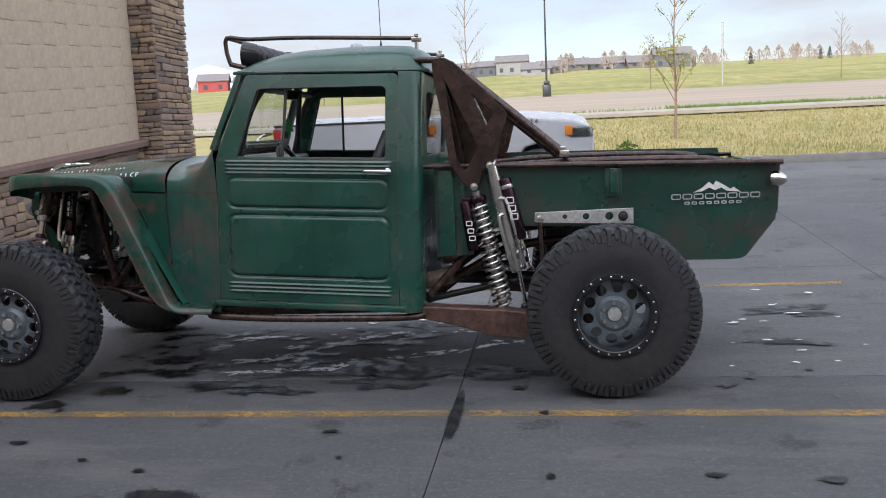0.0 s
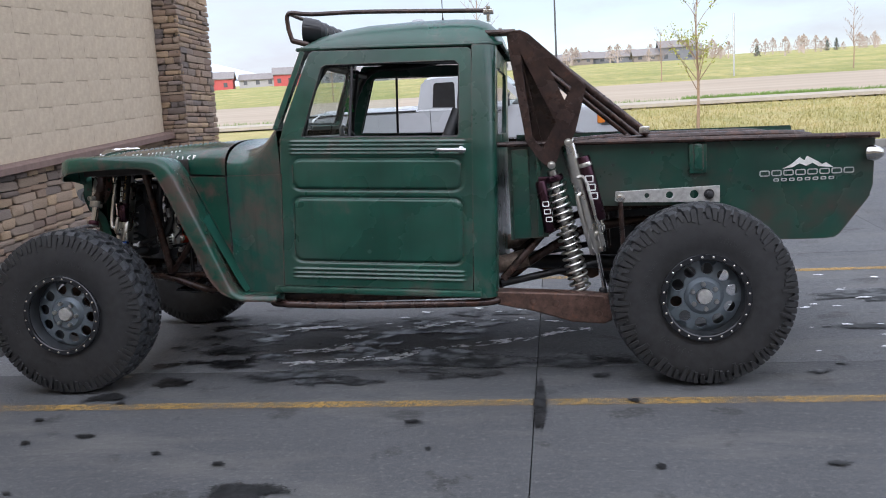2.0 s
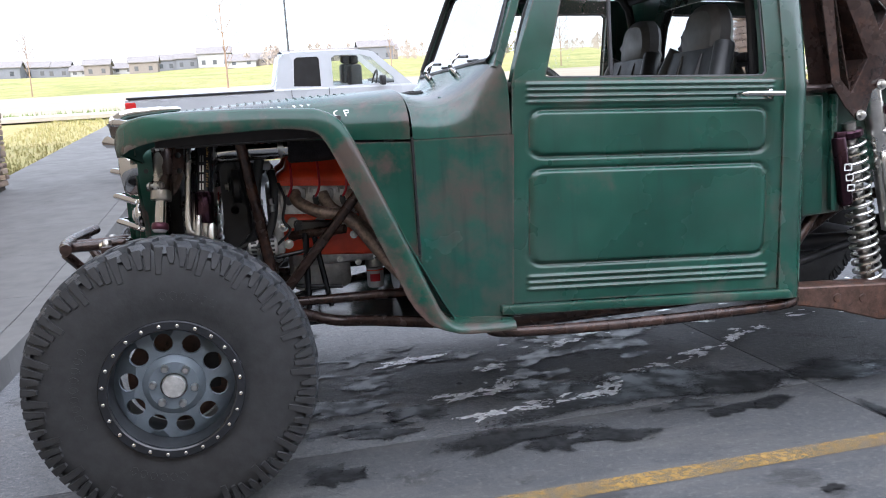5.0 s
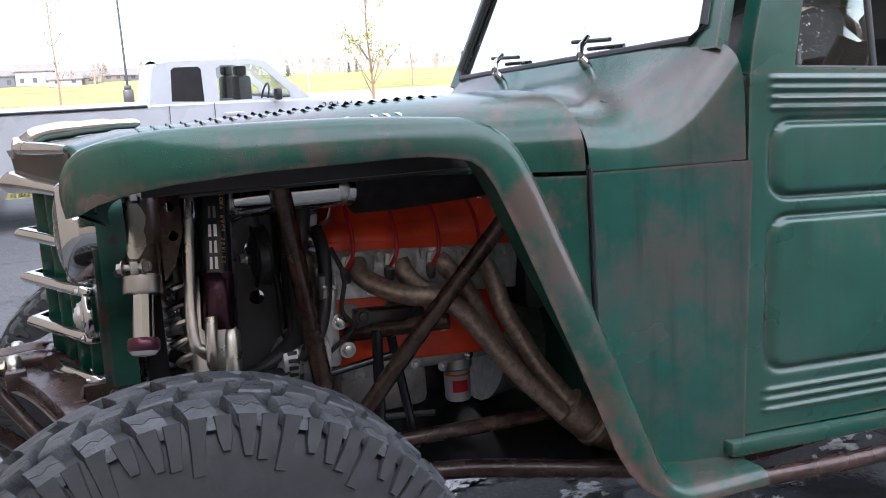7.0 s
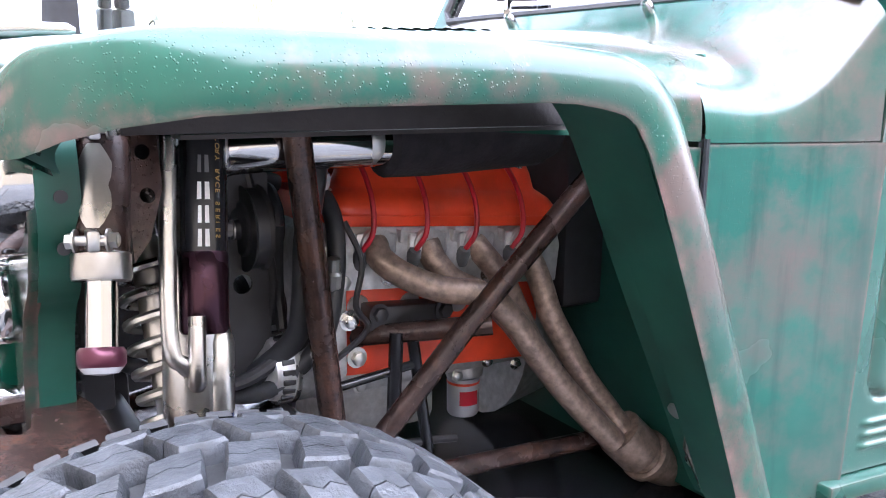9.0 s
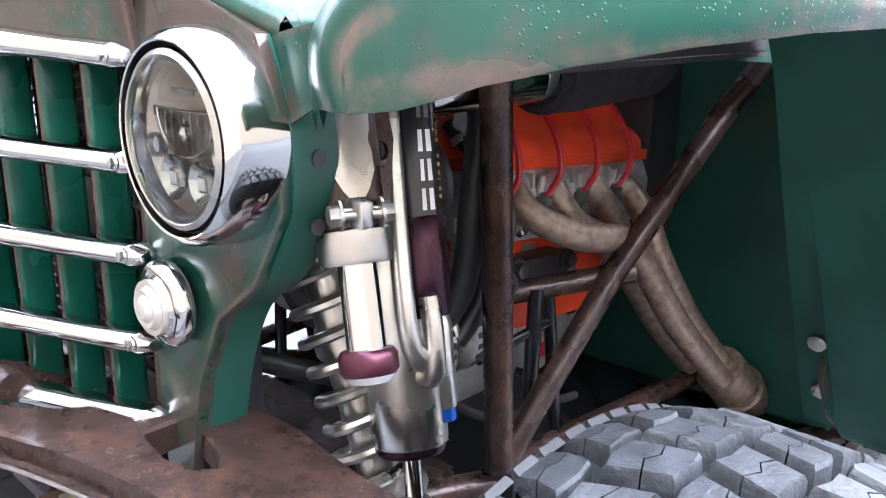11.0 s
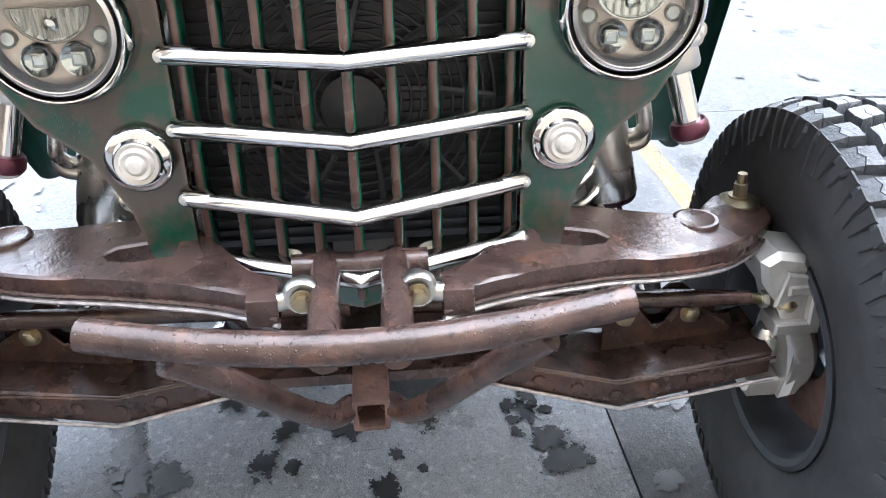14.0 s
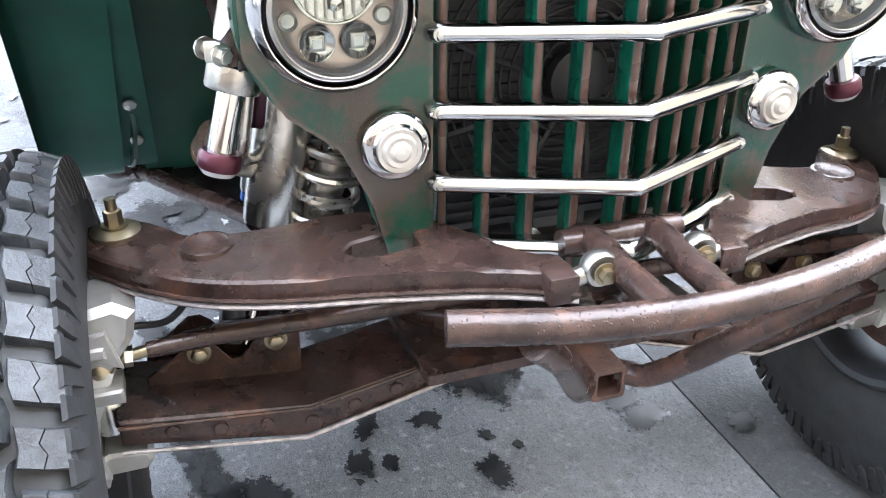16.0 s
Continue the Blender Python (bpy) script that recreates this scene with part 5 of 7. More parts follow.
    k = part("steering_knuckle", plate([(.705, .745), (.735, .765), (.79, .755), (.815, .70), (.822, .62), (.848, .555), (.85, .49), (.825, .44), (.79, .432), (.80, .48), (.79, .55), (.77, .60), (.745, .66), (.715, .70)], [], .11, up_, .012), ALU_K, TRUCK, "cast aluminium steering knuckle")
    part("steering_clevis", plate([(.742, .600), (.828, .600), (.828, .706), (.755, .706), (.755, .684), (.802, .684), (.802, .626), (.742, .626)], [], .062, lambda u_, v, w: (-.052 + w, s * u_, v + dz), .004), ALU_K, k)
    part("joint_cup", plate([(.722, .446), (.735, .428), (.80, .428), (.815, .455), (.79, .472), (.73, .466)], [], .08, lambda u_, v, w: (-.012 + w, s * u_, v + dz), .006), ALU_K, k)
    part("knuckle_rib", plate([(.735, .66), (.795, .69), (.80, .72), (.75, .73)], [], .012, lambda u_, v, w: (-.048 + w, s * u_, v + dz), .003), ALU_K, k)
    part("hub_housing", lathe([(.085, 0), (.085, .04), (.06, .06)], (.046, s * .80, .50), (0, s, 0), 28), ALU_K, k)
    part("jam_nut", lathe([(.017, -.006), (.017, .006)], (-.014, s * .728, .66 + dz), (0, 1, .1), 6), STEEL, k)
    part("lower_ball_joint", lathe([(.03, 0), (.03, .05), (.02, .07)], (.045, s * .78, .49 + dz), (0, 0, 1), 18), STEEL, k)
    part("joint_nut", bolt((.045, s * .77, .42 + dz), (0, 0, -1), .018), STEEL, k)
    part("brake_disc", lathe([(.07, 0), (.17, 0), (.172, .003), (.172, .019), (.17, .022), (.07, .022)], (.046, s * .875, .495), (0, s, 0), 48, False), RUSTY, k)
    part("caliper", bx(.12, .20, min(s * .84, s * .90), max(s * .84, s * .90), .42, .60, .02), BLACK, k)
    part("brake_hose", tube(smooth_path([(.05, s * .80, .66), (.02, s * .73, .72), (.06, s * .66, .70), (.12, s * .60, .74)], 6), .006, 8), BLACK, k)
    # bypass shock
    B, T = Vector((.148, s * .473, .805)), Vector((.20, s * .36, 1.36))
    ax = (T - B).normalized()
    sh = part("bypass_shock", lathe([(.048, 0), (.05, .004), (.05, .36), (.048, .37)], B, ax, 28), STEEL, TRUCK, "zinc bypass shock with external tubes")
    part("shock_cap", lathe([(.043, -.012), (.047, -.006), (.047, .004)], B, ax, 28), PLUM, sh)
    part("shock_rod", rod(B, (.10, s * .545, .60), .012), CHROME, sh)
    rb = Vector((.165, s * .478, .975))
    part("shock_reservoir", lathe([(.033, 0), (.037, .006), (.037, .12), (.034, .125)], rb, ax, 24), PLUM, sh, "plum anodised reservoir")
    part("reservoir_label", lathe([(.0345, .12), (.0345, .33), (.033, .345)], rb, ax, 24), BLACKG, sh)
    a_, b_, _ = basis(ax)
    side = Vector((-.25, s * .97, 0)).normalized()
    for j, (h, w_) in enumerate(((.15, .032), (.185, .03), (.22, .034), (.26, .03))):
        cpt = rb + ax * h + side * .035
        lat = ax.cross(side).normalized()
        part("label_bar", mk([cpt + lat * w_ * .28 - ax * .012, cpt - lat * w_ * .28 - ax * .012, cpt - lat * w_ * .25 + ax * .014, cpt + lat * w_ * .25 + ax * .014], [(0, 1, 2, 3)]), GREYP if j == 3 else CREAM, sh)
    if s < 0:
        gold = plain("gold_print", (.45, .28, .07), .5, 0, .1, 30)
        for i, ch in enumerate("FACTORY RACE SERIES"):
            if ch == " ":
                continue
            cu = bpy.data.curves.new("label_letter", "FONT")
            cu.body, cu.size, cu.extrude = ch, .0125, .0003
            tmp = bpy.data.objects.new("tmp", cu)
            me = bpy.data.meshes.new_from_object(tmp)
            bpy.data.objects.remove(tmp)
            me.materials.append(gold)
            sd2 = (side + Vector((.75, 0, 0))).normalized()
            sd2 = (sd2 - ax * sd2.dot(ax)).normalized()
            pt = rb + ax * (.325 - .0098 * i) + sd2 * .0355
            across = ax.cross(sd2).normalized()
            o = new("label_letter", me)
            o.parent = sh
            o.matrix_basis = Matrix(((-ax.x, -across.x, sd2.x, pt.x), (-ax.y, -across.y, sd2.y, pt.y), (-ax.z, -across.z, sd2.z, pt.z), (0, 0, 0, 1)))
    part("bypass_tube", tube(smooth_path([B + side * .046 + ax * .12, B + side * .07 + ax * .14 + Vector((-.02, 0, 0)), B + side * .075 + ax * .2 + Vector((-.04, 0, 0)), B + side * .07 + ax * .54 + Vector((-.04, 0, 0))], 6), .0125, 12), STEEL, sh)
    part("bypass_tube", tube(smooth_path([B + side * .045 + ax * .10, B + side * .075 + ax * .115, B + side * .08 + ax * .16, B + side * .075 + ax * .21], 5), .013, 12), ALU_B, sh)
    sc = Vector((.178, s * .50, .838))
    part("bypass_canister", lathe([(.020, .014), (.022, .02), (.022, .12), (.015, .15), (.013, .5)], sc, ax, 18), STEEL, sh)
    part("canister_nut", lathe([(.02, -.002), (.02, .014)], sc, ax, 12), BLUE, sh)
    part("canister_bolt", rod(sc - ax * .03, sc, .007), STEEL, sh)
    # coil-over
    cb, ct = Vector((.15, s * .47, .60)), Vector((.13, s * .31, 1.05))
    co = part("coil_over", rod(cb, ct + (ct - cb) * .35, .03, 18), ALU_B, TRUCK, "coil-over damper with a grey steel spring")
    part("spring", coil(cb + (ct - cb) * .08, ct, .052, .0085, 11), STEEL, co)
    # bump stop
    b0, b1 = Vector((.004, s * .558, .974)), Vector((.047, s * .452, 1.33))
    d = (b1 - b0).normalized()
    bs = part("bump_stop", lathe([(.036, .145), (.037, .15), (.037, .34), (.03, .36)], b0, d, 24), BROWN, TRUCK, "air bump stop in a brown sleeve")
    part("bump_collar", lathe([(.038, .115), (.04, .12), (.04, .15), (.037, .153)], b0, d, 24), ALU_B, bs)
    part("bump_shaft", lathe([(.021, .02), (.021, .12)], b0, d, 22), CHROME, bs)
    part("bump_puck", lathe([(.028, -.002), (.032, .004), (.032, .020), (.028, .026)], b0, d, 24), RASP, bs, "raspberry anodised puck")
    part("bump_pad", lathe([(.004, -.012), (.022, -.009), (.029, -.001)], b0, d, 24), WHITE, bs)
    out = Vector((-.45, s * .9, 0)).normalized()
    out = (out - d * out.dot(d)).normalized()
    la = d.cross(out).normalized()
    hw = lambda h: float(np.interp(h, [-.058, -.05, -.03, -.012, 0, .012, .03, .046, .056], [.008, .014, .0235, .0225, .0185, .0225, .0235, .015, .008]))
    win = grid(8, 28, lambda a, b: b0 + d * (.24 - .058 + .114 * b) + (out * math.cos((2 * a - 1) * hw(-.058 + .114 * b) / .0375) + la * math.sin((2 * a - 1) * hw(-.058 + .114 * b) / .0375)) * .0385)
    part("sleeve_window", thicken(win, .002), ALU_B, bs, "bright bare metal window in the sleeve")
    for h in (.165, .315):
        c_ = b0 + d * h + out * .04
        lat = d.cross(out).normalized()
        part("clamp_bolt", join(rod(c_ - lat * .03, c_ + lat * .035, .007), bolt(c_ - lat * .02, -lat, .011), bolt(c_ + lat * .02, lat, .011), bx(c_.x - .008, c_.x + .008, c_.y - .012, c_.y + .012, c_.z - .014, c_.z + .014, .003)), STEEL, bs)
    part("bump_mount", plate([(1.10, .0), (1.36, .0), (1.36, .05), (1.20, .05), (1.13, .025)], [ring_pts(z, .028, .011, n=12) for z in (1.19, 1.25, 1.31)], .006, lambda u_, v, w: (.065 + v, s * (.435 + .298 * (1.33 - u_) + w), u_)), BROWN, bs)


for sgn in (-1, 1):
    front_suspension(sgn)


def bumper_and_frame():
    pts = [(-.385, .345, .902), (-.422, .18, .896), (-.438, 0, .894), (-.422, -.18, .896), (-.385, -.35, .902)]
    b = part("bumper_tube", tube(smooth_path(pts, 8), .0225, 18), BROWN, TRUCK, "brown tubular front bumper wet with drops")
    for s in (-1, 1):
        part("frame_tube", tube(smooth_path([(-.05, s * .055, .80), (-.19, s * .052, .872), (-.30, s * .05, .872), (-.43, s * .045, .872)], 5), .022, 14), BROWN, TRUCK)
        part("bumper_stay", tube(smooth_path([(-.41, s * .24, .872), (-.36, s * .17, .79), (-.24, s * .07, .63), (-.19, s * .03, .61)], 5), .02, 12), BROWN, TRUCK)
        part("frame_bolt", bolt((-.13, s * .085, .675), (-1, 0, 0), .014), YELL, TRUCK)
        part("frame_bolt", bolt((-.10, s * .11, .835), (-1, 0, 0), .016), STEEL, TRUCK)
        # chassis rails and engine-bay tubes
        part("frame_rail", tube(smooth_path([(-.10, s * .06, .66), (.10, s * .24, .60), (.40, s * .375, .585), (.64, s * .39, .505), (.80, s * .46, .50), (1.147, s * .685, .50), (1.32, s * .70, .48), (2.6, s * .55, .45)], 5), .024, 12), BROWN, TRUCK)
        part("bay_tube", rod((.325, s * .45, 1.34), (.425, s * .40, .62), .0235), BROWN, TRUCK, "brown engine-bay tube")
        part("bay_tube", tube([(.43, s * .40, .62), (.67, s * .443, .907), (.90, s * .52, 1.19), (1.0, s * .55, 1.28)], .0215, 14), BROWN, TRUCK)
        part("bay_tube", rod((.50, s * .30, .87), (.72, s * .45, .90), .02), BROWN, TRUCK)
        part("mount_strut", rod((.562, s * .36, .885), (.549, s * .36, .56), .014), BLACKG, TRUCK, "thin dark engine-mount strut")
        part("mount_strut", rod((.597, s * .36, .87), (.645, s * .36, .56), .012), BLACKG, TRUCK)
        part("mount_strut", rod((.60, s * .36, .815), (.43, s * .345, .79), .009), BLACKG, TRUCK)
        part("bay_tube", rod((.45, s * .38, .60), (1.1, s * .45, .60), .02), BROWN, TRUCK)
        part("tower_plate", plate([(.78, .0), (1.3, .0), (1.3, .10), (.90, .10)], [ring_pts(z, .05, .018, n=14) for z in (1.0, 1.12, 1.22)], .006, lambda u_, v, w: (.235 + v, s * (.30 + w), u_)), BLACK, TRUCK)
    part("frame_cross", rod((-.19, -.10, .872), (-.19, .10, .872), .02), BROWN, TRUCK)
    part("upper_cross", rod((.33, -.46, 1.335), (.33, .46, 1.335), .02), BROWN, TRUCK)
    rec = plate(rrect(-.03, .03, .575, .635, .006, 2), [rrect(-.022, .022, .583, .627, .003, 2)], .16, lambda u, v, w: (-.215 + w, u, v))
    part("hitch_receiver", rec, RUSTY, TRUCK, "square brown tow receiver")
    part("skid_plate", plate([(-.12, .62), (.45, .56), (.45, .54), (-.12, .60)], [], .56, lambda u, v, w: (u, -.28 + w, v)), BROWN, TRUCK)
    part("steering_rack", join(rod((.09, -.30, .74), (.09, .30, .74), .028), bx(.05, .13, -.08, .06, .69, .80, .015)), BLACK, TRUCK)
    pan = [(.42, .35), (.64, .38), (.80, .45), (1.147, .675), (1.3, .68)]
    part("floor_pan", plate(pan + [(x, -y) for x, y in reversed(pan)], [], .012, lambda u, v, w: (u, v, .488 + w)), BLACKG, TRUCK, "black glossy floor pan under the engine")


bumper_and_frame()


def engine():
    e = part("engine", join(bx(.46, .98, -.285, .285, .78, .97, .02), bx(.50, .95, -.20, .20, .90, 1.12, .03)), ORANGE, TRUCK, "orange V8 engine block")
    for s in (-1, 1):
        rings = []
        for z, d in ((1.10, .002), (1.108, -.003), (1.124, -.001), (1.140, .010), (1.152, .026), (1.158, .034), (1.190, .042), (1.206, .048), (1.216, .060), (1.221, .080)):
            rings.append([Vector((u, s * v, z)) for u, v in rrect(.458 + d, 1.0 - d, .15 + d * .5, .300 - d, .042, 6)])
        m = len(rings[0])
        cov = mk([p for r in rings for p in r], [(i * m + k, i * m + (k + 1) % m, (i + 1) * m + (k + 1) % m, (i + 1) * m + k) for i in range(len(rings) - 1) for k in range(m)] + [tuple(range((len(rings) - 1) * m, len(rings) * m))])
        part("valve_cover", cov, ORANGE, e, "orange valve cover", 50)
        part("cover_rail", plate([(.303, 1.084), (.15, 1.084), (.15, 1.104), (.303, 1.104)], [], .545, lambda u, v, w: (.457 + w, s * u, v), .004), ORANGE, e)
        part("cylinder_head", plate([(.315, .965), (.318, 1.045), (.30, 1.083), (.15, 1.083), (.15, .96)], [], .54, lambda u, v, w: (.455 + w, s * u, v), .008), ALU, e)
        for i in range(9):
            part("head_rib", bx(.47 + .06 * i, .478 + .06 * i, min(s * .30, s * .322), max(s * .30, s * .322), 1.055, 1.08, .002), ALU, e)
        for i in range(4):
            x = .506 + .115 * i
            part("cover_bolt", bolt((x + .06, s * .245, 1.205), (0, s * .35, .9), .008), STEEL, e)
            part("spark_plug_boot", lathe([(.008, -.035), (.0145, -.03), (.0145, .0), (.011, .010)], (x, s * .325, 1.035), (-.15, s * .5, .7), 14), GREYP, e)
            part("plug_lead", tube(smooth_path([(x, s * .33, 1.042), (x + .012, s * .345, 1.08), (x + .012, s * .332, 1.14), (x + .006, s * .285, 1.20), (x, s * .21, 1.24)], 5), .0055, 8), WIRE, e)
            part("head_bolt", bolt((x + .065, s * .316, .985), (0, s, 0), .010), STEEL, e)
            part("block_bolt", bolt((x + .05, s * .287, .87), (0, s, 0), .012), STEEL, e)
            part("freeze_plug", lathe([(.024, 0), (.022, .004), (.014, .001)], (x + .02, s * .286, .925), (0, s, 0), 18), ALU, e)
            part("exhaust_flange", join(bx(x - .012, x + .075, min(s * .314, s * .325), max(s * .314, s * .325), 1.03, 1.075, .008), lathe([(.034, 0), (.034, .012), (.028, .014)], (x + .031, s * .32, 1.052), (0, s, 0), 20)), ALU, e)
        part("engine_mount", join(bx(.53, .705, min(s * .285, s * .335), max(s * .285, s * .335), .872, .935, .006), bolt((.545, s * .336, .922), (0, s, 0), .014), bolt((.69, s * .336, .922), (0, s, 0), .014), bolt((.525, s * .30, .868), (0, s, 0), .014)), BLACK, e)
    # the engine sits nose-up
    e.matrix_basis = Matrix.Translation((.5, 0, 1.035)) @ Matrix.Rotation(radians(4.3), 4, "Y") @ Matrix.Translation((-.5, 0, -1.035))
    for s in (-1, 1):
        pipes = [[(.538, .318, 1.053), (.537, .345, 1.027), (.573, .375, .996), (.637, .405, .969), (.716, .43, .954), (.781, .44, .894), (.837, .455, .815), (.892, .475, .74), (.96, .5, .661), (.996, .51, .622)],
                 [(.653, .318, 1.043), (.66, .335, 1.010), (.692, .35, .97), (.755, .365, .936), (.822, .375, .872), (.882, .39, .789), (.94, .41, .711), (1.008, .44, .629)],
                 [(.761, .318, 1.036), (.775, .335, 1.011), (.812, .35, .961), (.85, .365, .875), (.896, .38, .784), (.955, .4, .705), (1.024, .43, .622)],
                 [(.876, .318, 1.017), (.889, .345, .991), (.894, .375, .945), (.904, .4, .881), (.933, .42, .816), (.961, .445, .75), (.998, .47, .69), (1.027, .5, .637)]]
        for p in pipes:
            part("header_pipe", tube(smooth_path([(x, s * y, z) for x, y, z in p], 6), .0255, 14), HEADER, TRUCK, "heat-stained exhaust header pipe")
        part("header_collector", tube(smooth_path([(1.02, s * .495, .635), (1.07, s * .51, .585), (1.112, s * .52, .554), (1.232, s * .50, .504), (1.4, s * .45, .50)], 5), [.052] * 6 + [.046] * 15, 16), HEADER, TRUCK)
        part("collector_clamp", lathe([(.052, 0), (.057, .006), (.057, .022), (.052, .028)], (1.075, s * .511, .581), (.75, 0, -.6), 20), HEADER, TRUCK)
    part("oil_pan", join(bx(.50, .76, -.19, .19, .60, .78, .03), bx(.50, 1.0, -.22, .22, .715, .79, .02)), ALU, e, "cast aluminium oil pan")
    for i in range(6):
        part("pan_bolt", bolt((.55 + .08 * i, -.222, .735 - .02 * (i % 2)), (0, -1, 0), .010), STEEL, e)
    f = part("oil_filter", lathe([(.034, 0), (.038, .006), (.039, .085), (.036, .092)], (.875, -.12, .575), (0, 0, 1), 26), WHITE, TRUCK, "white oil filter with a red and orange mark")
    part("filter_mark", grid(6, 2, lambda a, b: Vector((.875 + .0396 * math.cos(radians(225 + 70 * a)), -.12 + .0396 * math.sin(radians(225 + 70 * a)), .605 + .035 * b))), WIRE, f)
    part("filter_stripe", lathe([(.0394, .078), (.0394, .084)], (.875, -.12, .575), (0, 0, 1), 26), ORANGE, f)
    part("filter_adapter", lathe([(.04, 0), (.045, .02), (.035, .08)], (.875, -.13, .668), (0, .2, 1), 18), ALU, f)
    a = part("alternator", lathe([(.03, -.075), (.058, -.06), (.066, -.03), (.066, .03), (.06, .055), (.035, .065)], (.385, -.30, .835), (1, 0, 0), 26), ALU, TRUCK, "aluminium alternator with vent slots")
    for i in range(22):
        t = 2 * math.pi * i / 22
        for dx in (-.040, .034):
            sl = bx(-.011, .011, -.0045, .0045, .060, .0672, .001)
            bmesh.ops.transform(sl, matrix=Matrix.Translation((.385 + dx, -.30, .835)) @ Matrix.Rotation(t, 4, "X"), verts=sl.verts)
            part("vent_slot", sl, BLACK, a)
    part("alternator_label", grid(6, 1, lambda p, q: Vector((.375 + .022 * q, -.30 - .0668 * math.cos(radians(5 + 45 * p)), .835 + .0668 * math.sin(radians(5 + 45 * p))))), WHITE, a)
    part("alternator_band", lathe([(.0665, -.012), (.0685, -.010), (.0685, -.004), (.0665, -.002)], (.371, -.30, .835), (1, 0, 0), 28), STEEL, a)
    # belts, pulleys and hoses at the front of the engine
    for y, z, r in ((-.06, 1.05, .075), (-.20, 1.09, .06), (-.22, .93, .04), (0, .86, .085), (.18, 1.0, .06)):
        part("pulley", lathe([(r, -.014), (r * .92, -.006), (r * .92, .006), (r, .014)], (.37, y, z), (1, 0, 0), 28), BLACK, TRUCK)
        part("pulley_hub", lathe([(r * .55, -.022), (r * .5, -.016)], (.365, y, z), (1, 0, 0), 20), GREYP, TRUCK)
    part("drive_belt", tube(smooth_path([(.37, -.26, 1.09), (.37, -.255, .95), (.37, -.30, .77), (.37, -.25, .76), (.37, -.08, .82), (.37, .08, .82), (.37, .19, .94), (.37, .18, 1.07), (.37, -.06, 1.13), (.37, -.20, 1.155), (.37, -.25, 1.13), (.37, -.26, 1.09)], 4), .011, 8), VINYLB, TRUCK)
    part("radiator_hose", tube(smooth_path([(.42, -.30, 1.235), (.40, -.365, 1.20), (.375, -.375, 1.08), (.37, -.37, .97), (.36, -.35, .90), (.30, -.31, .83)], 6), .021, 12), VINYLB, TRUCK, "thick black ribbed radiator hose")
    idl = part("idler_pulley", lathe([(.075, -.016), (.07, -.01), (.07, .01), (.075, .016)], (.30, -.315, 1.10), (1, 0, 0), 32), BLACK, TRUCK, "black ribbed idler pulley")
    part("pulley_face", lathe([(.05, 0), (.045, .006), (.018, .008), (.016, .016)], (.285, -.315, 1.10), (-1, 0, 0), 24), VINYLB, idl)
    part("idler_bolt", bolt((.268, -.315, 1.10), (-1, 0, 0), .012), STEEL, idl)
    part("hose_fitting", lathe([(.012, 0), (.016, .004), (.016, .03), (.011, .036), (.011, .06)], (.43, -.36, .985), (0, -.2, 1), 10), STEEL, TRUCK)
    for k in range(3):
        part("accessory_bolt", bolt((.46 + .015 * k, -.335, .99 - .075 * k), (0, -1, 0), .014), STEEL, TRUCK)
    part("braided_line", tube(smooth_path([(.385, -.345, 1.02), (.384, -.345, .96), (.382, -.345, .90), (.345, -.34, .872), (.275, -.335, .835), (.19, -.31, .82)], 6), .013, 10), BLACK, TRUCK, "black braided hose with steel fittings")
    part("line_fitting", join(lathe([(.013, 0), (.017, .003), (.017, .03), (.013, .033), (.013, .06), (.016, .063), (.016, .085)], (.384, -.345, .955), (0, 0, 1), 8)), STEEL, TRUCK)
    part("vent_cap", lathe([(.020, 0), (.022, .004), (.022, .022), (.018, .028)], (.425, -.315, 1.165), (0, -.3, 1), 16), WHITE, TRUCK, "white plastic cap")
    part("accessory_bracket", bx(.425, .475, -.335, -.28, .80, 1.06, .012), ALU, TRUCK, "cast aluminium accessory bracket")
    part("timing_cover", bx(.42, .47, -.22, .22, .74, 1.08, .03), ALU, TRUCK)
    part("coolant_hose", tube(smooth_path([(.44, -.27, 1.17), (.45, -.33, 1.10), (.44, -.35, .98), (.40, -.36, .88), (.30, -.32, .80), (.20, -.20, .80), (.08, -.16, .86)], 6), .017, 12), VINYLB, TRUCK, "black rubber coolant hose")
    part("coolant_hose", tube(smooth_path([(.42, -.12, 1.15), (.30, -.16, 1.18), (.18, -.17, 1.10), (.08, -.15, 1.05)], 6), .019, 12), VINYLB, TRUCK)
    part("hose_clamp", lathe([(.02, -.006), (.0205, 0), (.02, .006)], (.445, -.29, 1.145), (.1, -.5, -.8), 16), STEEL, TRUCK)
    part("wiring_loom", tube(smooth_path([(.47, -.33, 1.10), (.49, -.36, 1.03), (.475, -.365, .95), (.50, -.36, .90), (.44, -.34, .84)], 6), .006, 8), BLACK, TRUCK)
    part("wiring_loom", tube(smooth_path([(.30, -.30, 1.20), (.34, -.31, 1.0), (.33, -.28, .82), (.45, -.34, .68), (.7, -.36, .64)], 6), .008, 8), BLACK, TRUCK)
    i_ = part("intake_pipe", tube(smooth_path([(.205, -.20, 1.13), (.205, -.30, 1.20), (.235, -.365, 1.238), (.30, -.385, 1.247), (.53, -.385, 1.248)], 6), .044, 20), CHROME, TRUCK, "polished alloy intake pipe")
    part("intake_clamp", lathe([(.0455, -.012), (.047, 0), (.0455, .012)], (.49, -.385, 1.251), (1, 0, .03), 24), STEEL, i_)
    part("air_filter_sock", lathe([(.055, 0), (.068, .01), (.072, .10), (.07, .36), (.055, .40)], (.515, -.375, 1.25), (1, .06, .02), 24), plain("black_filter_cloth", (.015, .014, .018), .9, 0, .4, 30, .6), TRUCK, "black cloth air filter sleeve")
